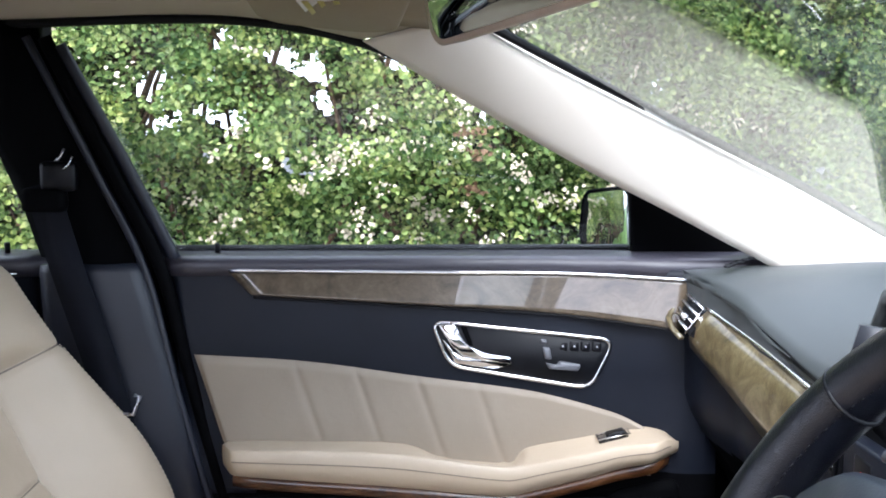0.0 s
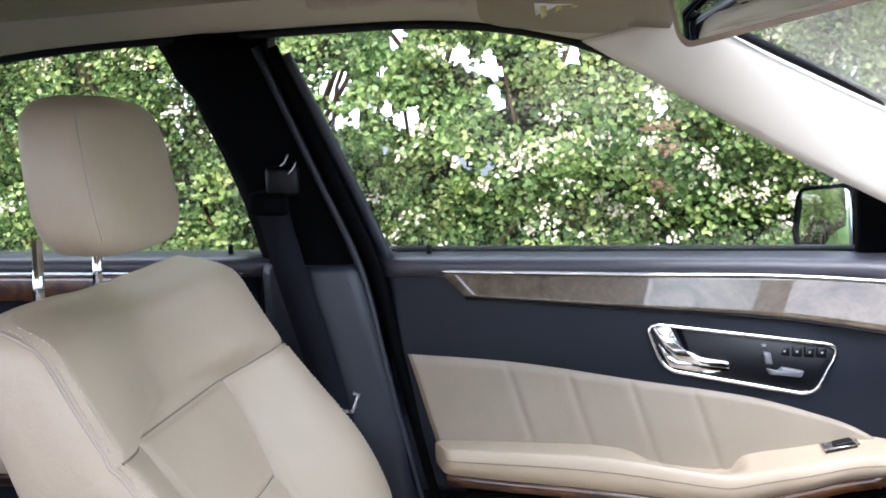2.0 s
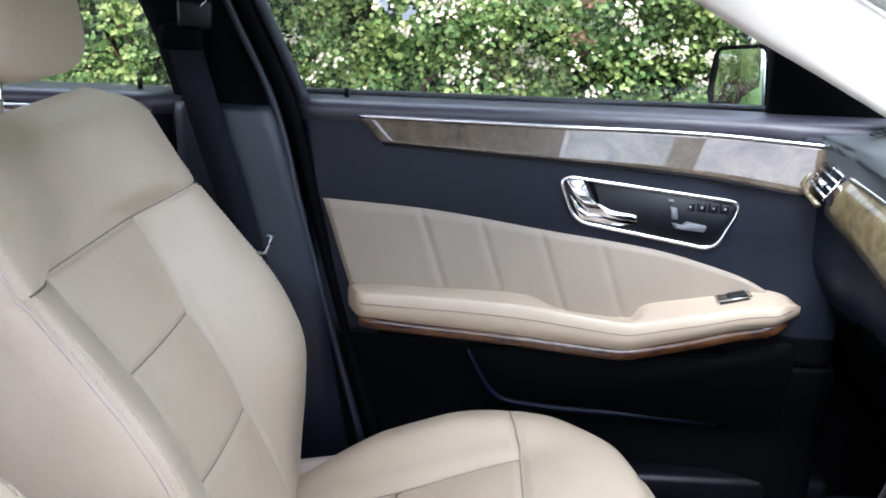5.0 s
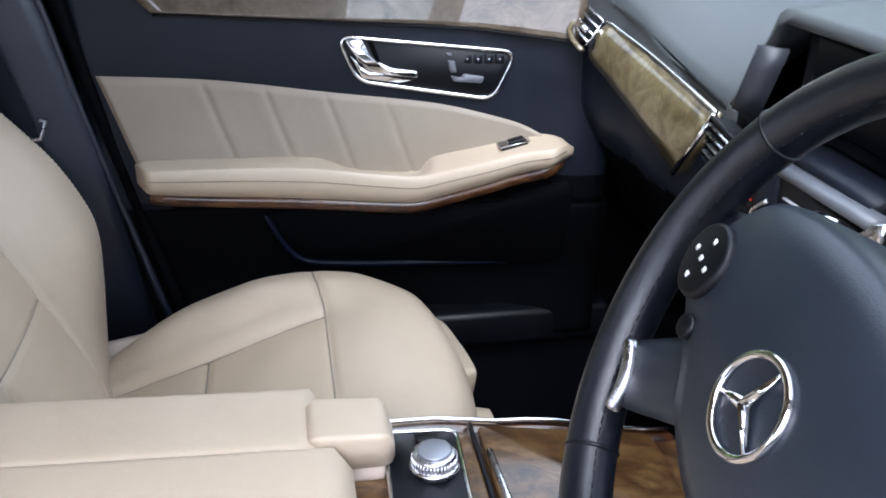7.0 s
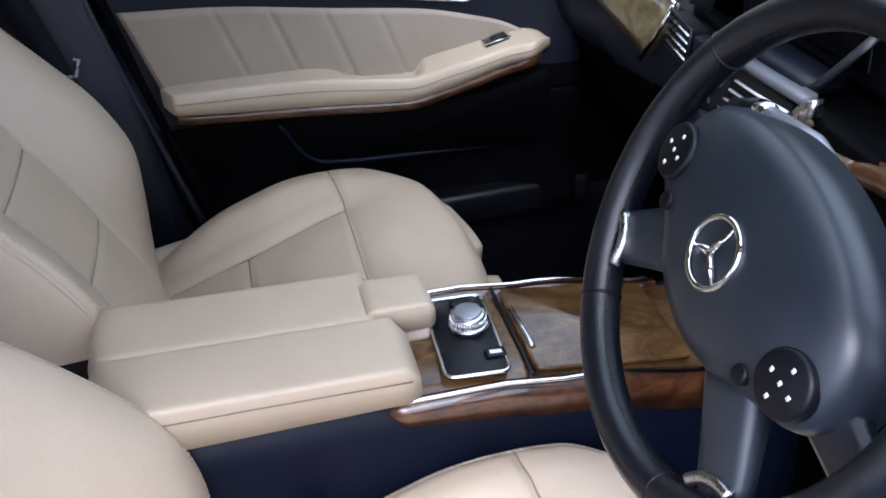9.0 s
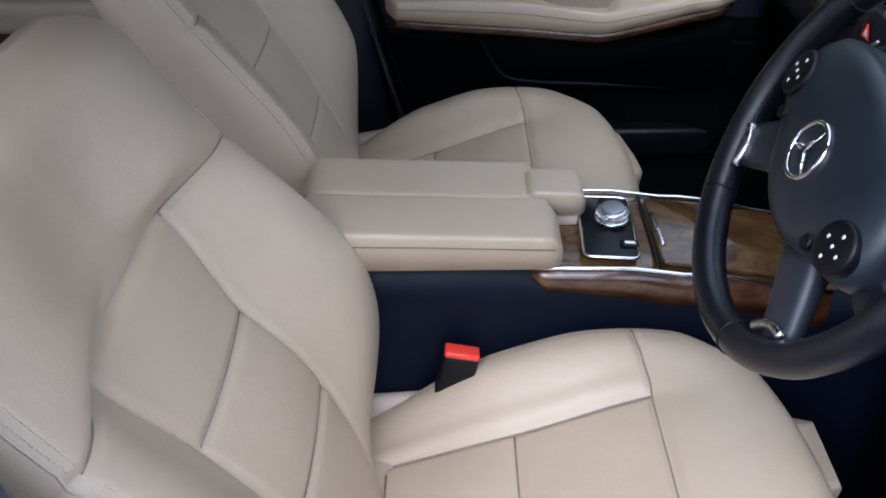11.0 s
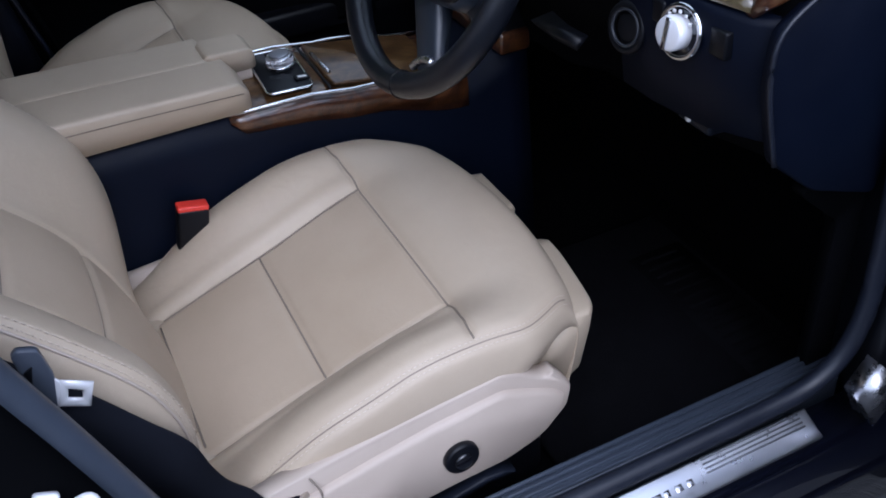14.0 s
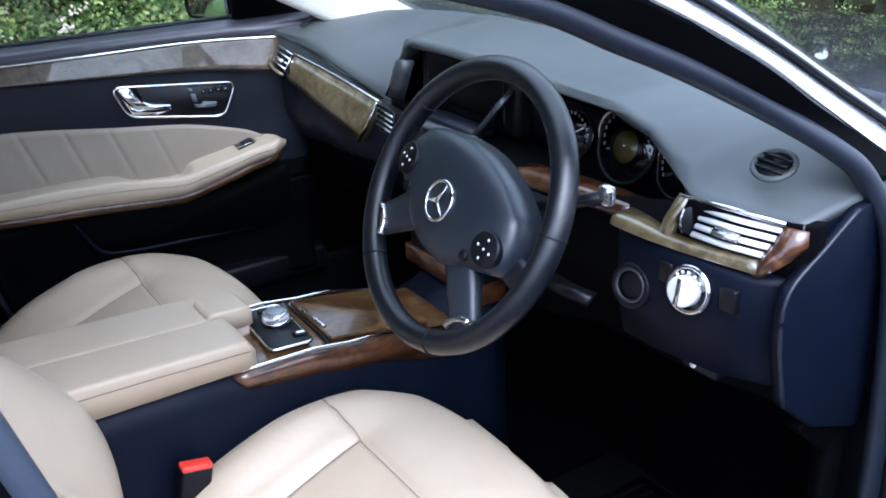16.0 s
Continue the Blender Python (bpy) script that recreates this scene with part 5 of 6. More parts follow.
    for (y, x, zt, zb) in ((-0.46, 0.325, 0.868, 0.70), (-0.49, 0.305, 0.867, 0.695), (-0.56, 0.300, 0.865, 0.70), (-0.65, 0.308, 0.864, 0.705), (-0.70, 0.325, 0.864, 0.71), (-0.735, 0.36, 0.862, 0.71)):
        rings.append([(x + 0.06, y, zt), (x + 0.004, y, zt), (x, y, zt - 0.008), (x + 0.002, y, (zt + zb) / 2), (x + 0.012, y, zb + 0.01), (x + 0.03, y, zb), (x + 0.08, y, zb - 0.02)])
    p = part("switch_panel", loft(rings), NAVY_BLACK, dash)
    ax = (-0.97, -0.12, 0.18)
    part("light_ring", ringed((0.300, -0.613, 0.825), ax, 0.029, 0.0035, 40), CHROME, p)
    part("light_dial", disc((0.302, -0.613, 0.825), ax, 0.027, 0.004, 40), GLOSS_BLACK, p)
    part("light_knob", disc((0.298, -0.613, 0.825), ax, 0.020, 0.018, 40, 0.004), WHITE_METAL, p, "silver rotary light switch")
    gr = box(-0.003, 0.0, -0.0035, 0.0035, -0.018, 0.018, 0.001)
    gr.transform(pose(0.281, -0.614, 0.828, 0, 10, 0))
    part("light_grip", gr, CHROME, p)
    for k in range(5):
        an = radians(40 + 25 * k)
        q = Vector((0.299, -0.613 - 0.0235 * math.cos(an), 0.825 + 0.0235 * math.sin(an)))
        part("light_marking", box(q.x - 0.0022, q.x, q.y - 0.0018, q.y + 0.0018, q.z - 0.0018, q.z + 0.0018), WHITE_INK, p)
    part("switch_blank", box(0.2985, 0.31, -0.583, -0.562, 0.820, 0.848, 0.003), BLACK_HARD, p)
    part("switch_blank", box(0.3085, 0.325, -0.678, -0.652, 0.812, 0.844, 0.003), BLACK_HARD, p)
    part("ignition_ring", ringed((0.300, -0.515, 0.792), ax, 0.027, 0.005, 40), BLACK_HARD, p)
    part("ignition_rim", ringed((0.297, -0.515, 0.793), ax, 0.022, 0.0022, 40), SCREEN_HOOD, p)
    part("ignition_lock", disc((0.304, -0.515, 0.792), ax, 0.018, 0.004, 32, 0.002), RUBBER, p)
    # brake release below
    rb = part("brake_release", box(0.330, 0.37, -0.645, -0.585, 0.694, 0.712, 0.006, 3), BLACK, dash)
    part("release_marking", disc((0.330, -0.606, 0.7035), (-1, 0, 0.2), 0.0055, 0.001, 16), WHITE_INK, rb)
    # end plate of the dashboard towards the door
    cap = outline([(0.326, 0.862), (0.440, 0.938), (0.545, 0.945), (0.52, 0.600), (0.415, 0.640), (0.345, 0.700), (0.322, 0.800)], 3, 0.012)
    part("end_cap", slab(cap, lambda a, b, h: (a, -0.722 - h, b), 0.014, 0.004), NAVY_BLACK, dash)
    for k in range(6):
        part("demister_slot", box(-0.0035, 0.0035, -0.014, 0.014, 0.978, 0.981, m=Matrix.Translation((0.378 + 0.011 * k, 0.606 + 0.010 * k - 0.0006 * k * k, -0.012 + 0.002 * k)) @ pose(0, 0, 0, 0, 0, -35)), RUBBER, dash)
    part("end_edge", tube(rail([(0.440, -0.737, 0.938), (0.385, -0.737, 0.902), (0.328, -0.737, 0.862), (0.322, -0.737, 0.800), (0.345, -0.737, 0.700)], 5), 0.003, 6), SEAL, dash)
    part("end_block", box(0.362, 0.43, -0.724, -0.690, 0.900, 0.931, 0.006), NAVY_BLACK, dash)
    # round vent on top
    ax2 = (-0.45, -0.10, 0.88)
    part("defrost_ring", ringed((0.403, -0.640, 0.974), ax2, 0.025, 0.004, 40), DASH_TOP, dash)
    v = part("defrost_throat", disc((0.404, -0.639, 0.972), ax2, 0.024, 0.003, 32), RUBBER, dash)
    for k in (-0.012, 0.0, 0.012):
        part("defrost_slat", tube([(0.400 + k * 0.8, -0.639 - 0.022, 0.977 + k * 0.45), (0.400 + k * 0.8, -0.639 + 0.022, 0.977 + k * 0.45)], 0.0022, 6), BLACK_HARD, v)


dash_details()


def instruments():
    g = thing("instrument_cluster", "black instrument cluster with three round chrome-ringed dials", "dials")
    part("back_plate", box(0.432, 0.45, -0.515, -0.19, 0.84, 0.958, 0.01), BLACK_HARD, g)
    for y, r, z in ((-0.254, 0.040, 0.915), (-0.372, 0.056, 0.925), (-0.478, 0.040, 0.915)):
        ax = (-0.95, 0, 0.3)
        dial = part("dial", disc((0.428, y, z), ax, r, 0.006, 48), GLOSS_BLACK, g)
        part("dial_ring", ringed((0.418, y, z + 0.003), ax, r, 0.003, 48), BLACK_HARD, dial)
        arc = [(0.4165 - 0.3 * r * 0.3 * math.cos(radians(g)), y + r * math.sin(radians(g)), z + 0.003 + r * math.cos(radians(g)) * 0.955) for g in range(10, 111, 10)]
        part("dial_crescent", tube(arc, [0.0008 + 0.0022 * math.sin(math.pi * k / 10) for k in range(11)], 8), CHROME, dial, "bright crescent")
        for k in range(18):
            an = radians(-130 + 260 * k / 17)
            q = Vector((0.4185, y - math.sin(an) * r * 0.84, z + 0.003 + math.cos(an) * r * 0.84))
            part("tick", box(q.x - 0.001, q.x + 0.001, q.y - 0.0012, q.y + 0.0012, q.z - 0.0025, q.z + 0.0025), GREY_INK, dial)
        an = radians(-110 if r > 0.05 else 60)
        part("needle", tube([(0.417, y, z + 0.003), (0.417, y - math.sin(an) * r * 0.75, z + 0.003 + math.cos(an) * r * 0.75)], 0.0011, 6), WHITE_INK, dial)
    part("centre_display", disc((0.420, -0.372, 0.925), (-0.95, 0, 0.3), 0.032, 0.003, 32), SCREEN, g)
    part("display_glass", disc((0.4175, -0.372, 0.926), (-0.95, 0, 0.3), 0.024, 0.0015, 32), AMBER, g, "dim amber display")
    return g


instruments()


def centre_stack():
    c = thing("center_stack", "black centre stack with recessed screen and vents", "centre stack")
    part("screen_surround", box(0.415, 0.455, -0.115, 0.180, 0.872, 0.985, 0.012), BLACK_HARD, c)
    part("screen", box(0.410, 0.418, -0.085, 0.150, 0.895, 0.982, 0.004), SCREEN, c)
    part("screen_lip", loft([[(0.358, y, 0.878), (0.362, y, 0.886), (0.412, y, 0.880), (0.412, y, 0.866), (0.363, y, 0.870)] for y in (0.100, 0.02, -0.056)]), BLACK, c)
    wings = (((0.358, 0.208, 0.890), (0.364, 0.180, 0.964), (0.390, 0.163, 0.962), (0.380, 0.188, 0.884)),
             ((0.360, -0.052, 0.870), (0.368, -0.122, 0.946), (0.408, -0.104, 0.958), (0.398, -0.040, 0.876)))
    for q in wings:
        a, b, e, f = (Vector(p) for p in q)
        o = Vector((0.004, 0.010 if a.y > 0 else -0.010, 0))
        part("screen_wing", loft([[a.lerp(b, t), f.lerp(e, t), f.lerp(e, t) + o, a.lerp(b, t) + o] for t in (0, 0.33, 0.66, 1)]), SCREEN_HOOD, c, "dark grey wing beside the screen")
    part("silver_bar", loft([[(0.343, y, z - 0.005), (0.341, y, z), (0.344, y, z + 0.005), (0.362, y, z + 0.005), (0.362, y, z - 0.005)] for y, z in ((0.084, 0.869), (0.0, 0.872), (-0.080, 0.875))]), WING_GREY, c, "dull silver bar over the vents")
    corner = [(-0.051, 0.836), (-0.086, 0.878), (-0.104, 0.886), (-0.104, 0.866), (-0.088, 0.861), (-0.067, 0.839)]
    part("bar_corner", slab(corner, lambda a, b, h: (0.352 - h, a, b), 0.014, 0.003), SATIN, c, "satin metal corner piece")
    part("vent_throat", box(0.346, 0.372, -0.062, 0.068, 0.796, 0.865, 0.002), RUBBER, c)
    for z in (0.848, 0.833, 0.818, 0.803):
        part("vent_slat", tube([(0.343, 0.050 + (0.848 - z) * 0.7, z), (0.341, 0.0, z + 0.003), (0.343, -0.059 + (0.848 - z) * 0.6, z + 0.006)], 0.0024, 8, flat=0.6), WHITE_METAL, c, "bright metal slat")
    vent(c, (0.350, 0.205, 0.846), (0.15, 1, 0), (0.1, 0, 1), 0.080, 0.046, 4, SATIN, BLACK_HARD, 0.003)
    part("vent_panel", box(0.342, 0.362, 0.066, 0.158, 0.785, 0.866, 0.004), BLACK, c)
    part("vent_wheel", tube(rail([(0.341, 0.101, 0.800), (0.338, 0.0965, 0.8165), (0.341, 0.076, 0.835)], 5), 0.0026, 8), SATIN, c, "ribbed metal thumbwheel")
    hz = part("hazard_button", box(0.3405, 0.36, 0.098, 0.134, 0.812, 0.856, 0.004), BLACK_HARD, c)
    part("triangle", tube([(0.3392, 0.105, 0.825), (0.3392, 0.125, 0.825), (0.3392, 0.115, 0.843)], 0.0014, 6, True, 1.0, (1, 0, 0)), RED, hz)
    part("triangle_fill", loft([[(0.3395, 0.107, 0.826), (0.3395, 0.123, 0.826), (0.3395, 0.115, 0.841)], [(0.3385, 0.109, 0.827), (0.3385, 0.121, 0.827), (0.3385, 0.115, 0.838)]]), WHITE_INK, hz)
    part("walnut_corner", tube(rail([(0.350, -0.093, 0.862), (0.347, -0.083, 0.848), (0.346, -0.092, 0.835), (0.346, -0.118, 0.833), (0.346, -0.146, 0.837), (0.348, -0.174, 0.842)], 6), 0.0092, 10), WOOD_PALE, c, "pale walnut frame round the vents")
    part("control_panel", box(0.350, 0.42, -0.10, 0.14, 0.60, 0.80, 0.01), BLACK_HARD, c)
    for r in range(3):
        for k in range(5):
            part("control_button", box(0.344, 0.352, -0.085 + k * 0.042, -0.05 + k * 0.042, 0.755 - r * 0.045, 0.782 - r * 0.045, 0.003), GLOSS_BLACK, c)
    part("walnut_lower", box(0.342, 0.40, -0.11, 0.15, 0.575, 0.612, 0.006), WOOD, c)
    return c


centre_stack()


# ---- steering wheel ----
WHEEL_TURN = -16.0


def steering_wheel():
    w = thing("steering_wheel", "black leather steering wheel with round chrome badge", "steering wheel")
    R, r = 0.183, 0.0162
    # local frame: a to the left, b up in the plane of the rim, c towards the driver
    n = 96
    pts = [(R * math.cos(2 * math.pi * i / n), R * math.sin(2 * math.pi * i / n), 0) for i in range(n)]
    part("rim", tube(pts, r, 16, True, 1.1, (0, 0, 1)), BLACK_LEATHER, w)
    for deg in (20, 302, 238, 160):
        an = radians(deg)
        c, t = Vector((math.cos(an), math.sin(an), 0)), Vector((-math.sin(an), math.cos(an), 0))
        part("rim_seam", ringed(c * R, t, r * 1.04, 0.0014, 24, bm=None), BLACK_HARD, w)
    inner = [((R - r * 0.93) * math.cos(2 * math.pi * i / n), (R - r * 0.93) * math.sin(2 * math.pi * i / n), 0.006) for i in range(n + 1)]
    part("rim_stitching", dashes(inner, 0.007, 0.0045, 0.0006), RUBBER, w)
    # airbag cover
    shape = [(-0.122, 0.044), (-0.086, 0.064), (-0.045, 0.075), (0.0, 0.079), (0.045, 0.075), (0.086, 0.064), (0.122, 0.044), (0.139, 0.006), (0.132, -0.022), (0.108, -0.036), (0.080, -0.050), (0.050, -0.068), (0.0, -0.077), (-0.050, -0.068), (-0.080, -0.050), (-0.108, -0.036), (-0.132, -0.022), (-0.139, 0.006)]
    ol = [Vector((p.x, p.y)) for p in rail([(a, b, 0) for a, b in shape], 5, True)]
    rings = []
    for k, h in ((1.0, -0.035), (1.0, 0.0), (0.985, 0.010), (0.93, 0.018), (0.75, 0.024), (0.45, 0.028), (0.12, 0.029)):
        rings.append([(p.x * k, p.y * k, h) for p in ol])
    part("airbag_cover", loft(rings), WHEEL_VINYL, w)
    # spokes
    def spoke(p0, p1, w0, w1, mat=WHEEL_VINYL, name="spoke"):
        a, b = Vector(p0), Vector(p1)
        t = (b - a).normalized()
        s = Vector((-t.y, t.x, 0))
        rings = []
        for i in range(7):
            k = i / 6
            p, ww = a.lerp(b, k), w0 + (w1 - w0) * k
            h = 0.012 - 0.010 * k
            rings.append([p + s * ww + Vector((0, 0, -0.012)), p + s * ww + Vector((0, 0, h - 0.004)), p + s * ww * 0.7 + Vector((0, 0, h)), p - s * ww * 0.7 + Vector((0, 0, h)), p - s * ww + Vector((0, 0, h - 0.004)), p - s * ww + Vector((0, 0, -0.012))])
        return part(name, loft(rings), mat, w)
    for sx in (-1, 1):
        spoke((sx * 0.112, -0.006, -0.016), (sx * 0.172, -0.010, -0.010), 0.020, 0.017, BLACK_LEATHER)
        spoke((sx * 0.066, -0.050, 0), (sx * 0.130, -0.112, 0), 0.027, 0.022)
        t = Vector((0.70, -0.71, 0))
        n = Vector((0.71, 0.70, 0))
        mid = Vector((0.121, -0.108, 0.005))
        pts = [mid + n * k * 0.022 - t * 0.006 * (1 - k * k) for k in (-1, -0.6, -0.2, 0.2, 0.6, 1)]
        part("spoke_trim", tube([(sx * p.x, p.y, p.z) for p in rail(pts, 4)], 0.0052, 8), SATIN, w, "satin metal spoke trim")
        pd = part("button_pod", disc((sx * 0.110, -0.002, 0.009), (sx * 0.12, 0, 1), 0.0235, 0.0185, 32, 0.003), BLACK_HARD, w)
        for i, (a, b) in enumerate(((0, 0.013), (0.011, 0), (0, -0.013), (-0.011, 0), (0, 0))):
            part("button_marking", box(sx * 0.112 + a - 0.0013, sx * 0.112 + a + 0.0013, -0.002 + b - 0.0016, -0.002 + b + 0.0016, 0.0270 - sx * a * 0.12, 0.0282 - sx * a * 0.12), WHITE_INK, pd)
        part("round_button", disc((sx * 0.084, -0.030, 0.010), (0, 0, 1), 0.0075, 0.017, 20, 0.002), BLACK_HARD, w)
    # badge: ring and three bars
    b = part("badge", ringed((-0.003, -0.006, 0.030), (0, 0, 1), 0.0262, 0.0026, 48), CHROME, w, "chrome ring badge with three bars")
    for k in range(3):
        an = radians(90 + 120 * k)
        part("badge_bar", tube([(-0.003, -0.006, 0.033), (0.026 * math.cos(an) - 0.003, 0.026 * math.sin(an) - 0.006, 0.030)], [0.0042, 0.0011], 4), CHROME, b)
    # hub behind
    part("column", disc((0, 0, -0.16), (0, 0, 1), 0.045, 0.15, 32, 0.01), BLACK_HARD, w)
    tilt = radians(27)
    up = Vector((math.sin(tilt), 0, math.cos(tilt)))
    left = Vector((0, 1, 0))
    # seen by the driver, right is -y
    right = -left
    out = Vector((-math.cos(tilt), 0, math.sin(tilt)))
    m = Matrix((right, up, out)).transposed().to_4x4()
    m.translation = Vector((0.118, -0.377, 0.911))
    w.matrix_world = m @ pose(0, 0, 0, 0, 0, WHEEL_TURN)
    return w


steering_wheel()


def stalks():
    s = thing("column_stalk", "black column stalk with bright metal tip", "stalk")
    part("arm", tube([(0.20, -0.42, 0.90), (0.21, -0.50, 0.930), (0.218, -0.540, 0.945)], 0.009, 12), BLACK_HARD, s)
    part("tip", box(0.211, 0.227, -0.555, -0.535, 0.936, 0.962, 0.007, 3), SATIN, s, "bright metal tip")
    t = thing("column_stalk", "silver column stalk with chrome collar and black tip", "stalk")
    part("arm", tube([(0.235, -0.32, 0.905), (0.248, -0.245, 0.918), (0.252, -0.165, 0.912)], [0.011, 0.010, 0.0085], 12), SILVER, t)
    part("collar", tube([(0.252, -0.168, 0.912), (0.253, -0.150, 0.910)], 0.0105, 12), CHROME, t)
    part("tip", tube([(0.253, -0.150, 0.910), (0.258, -0.095, 0.892)], [0.0105, 0.007], 12), BLACK_HARD, t)
    v = thing("column_lever", "black adjusting lever under the steering column", "lever")
    part("blade", loft([[(0.262, -0.36, 0.748), (0.256, -0.36, 0.756), (0.290, -0.36, 0.760)], [(0.252, -0.43, 0.756), (0.246, -0.43, 0.768), (0.270, -0.43, 0.772)], [(0.246, -0.490, 0.766), (0.242, -0.490, 0.778), (0.262, -0.490, 0.782)]]), BLACK_HARD, v)


stalks()


# ---- mirrors ----
def interior_mirror():
    m = thing("rear_view_mirror", "interior mirror with darkened glass in a cream shell", "mirror")
    ol = outline([(-0.160, -0.028), (0.118, -0.030), (0.122, 0.032), (-0.164, 0.036)], 6, 0.022)
    rings = []
    for k, h in ((0.80, 0.045), (1.0, 0.025), (1.04, 0.0), (1.0, -0.006)):
        rings.append([(h, p.x * k, p.y * k) for p in ol])
    part("shell", loft(rings), BEIGE_PLASTIC, m)
    part("glass", slab([Vector((p.x * 0.93, p.y * 0.88)) for p in ol], lambda a, b, h: (-0.0065 - h, a, b), 0.002, 0.0005), DIM_MIRROR, m, "mirror glass tinted for its dark reflection")
    part("stem", tube([(0.03, 0, 0.0), (0.05, 0, 0.055)], 0.012, 12), BEIGE_PLASTIC, m)
    m.matrix_world = pose(0.023, 0.216, 1.281, -3.5, -9, 30) @ Matrix.Diagonal((0.8, 1.09, 1.2, 1.0))
    return m


interior_mirror()


def side_mirror():
    m = thing("side_mirror", "black door mirror outside the passenger window", "mirror")
    ol = outline([(-0.074, -0.054), (0.064, -0.054), (0.074, -0.032), (0.064, 0.044), (-0.062, 0.058)], 6, 0.022)
    rings = []
    for k, h in ((0.55, 0.09), (0.88, 0.055), (1.0, 0.0), (1.0, -0.014), (0.95, -0.018), (0.90, -0.014)):
        rings.append([(h, p.x * k, p.y * k) for p in ol])
    part("shell", loft(rings), MATTE_SHADE_BLACK, m)
    part("glass", slab([Vector((p.x * 0.90, p.y * 0.87)) for p in ol], lambda a, b, h: (-0.0145 - h, a, b), 0.001, 0.0003), MIRROR, m)
    part("foot", box(0.0, 0.04, -0.095, -0.05, -0.050, -0.02, 0.01), BLACK_HARD, m)
    m.matrix_world = pose(0.262, 0.840, 1.016, 0, 0, 25)
    c = part("mirror_corner", slab(outline([(0.270, 0.966), (0.47, 0.966), (0.254, 1.088)], 3, 0.006), lambda a, b, h: (a, 0.742 - 0.3 * (b - 0.975) - h, b), 0.02, 0.004), MATTE_SHADE_BLACK, None)
    tagged(c, "black corner trim behind the door mirror", "trim", kind="structure")
    return m


side_mirror()


def roof_details():
    g = thing("grab_handle", "beige grab handle over the passenger window", "grab handle")
    part("bar", tube(rail([(-0.462, 0.505, 1.334), (-0.452, 0.487, 1.322), (-0.41, 0.478, 1.320), (-0.34, 0.478, 1.320), (-0.298, 0.487, 1.322), (-0.288, 0.505, 1.334)], 6), 0.011, 10, flat=0.8), BEIGE_PLASTIC, g)
    for x in (-0.452, -0.298):
        part("mount", box(x - 0.022, x + 0.022, 0.485, 0.540, 1.312, 1.345, 0.010, 3), BEIGE_PLASTIC, g)
    v = thing("sun_visor", "beige sun visor folded against the headliner", "sun visor")
    ol = outline([(-0.262, 0.545), (-0.235, 0.568), (-0.125, 0.572), (-0.078, 0.545), (-0.05, 0.20), (-0.24, 0.20)], 6, 0.03)
    part("flap", slab(ol, lambda a, b, h: (a, b, 1.318 - 0.22 * (b - 0.2) * (b > 0.4) * (b - 0.4) - 0.10 * (a + 0.2) - h), 0.018, 0.008), HEADLINER, v)
    lab = part("label", box(-0.187, -0.118, 0.36, 0.475, 1.2905, 1.2935), WHITE_INK, v, "pale printed label")
    for k in range(4):
        part("label_stripe", box(-0.181 + 0.017 * k, -0.174 + 0.017 * k, 0.365, 0.470, 1.2893, 1.2904), YELLOW_INK, lab)


roof_details()


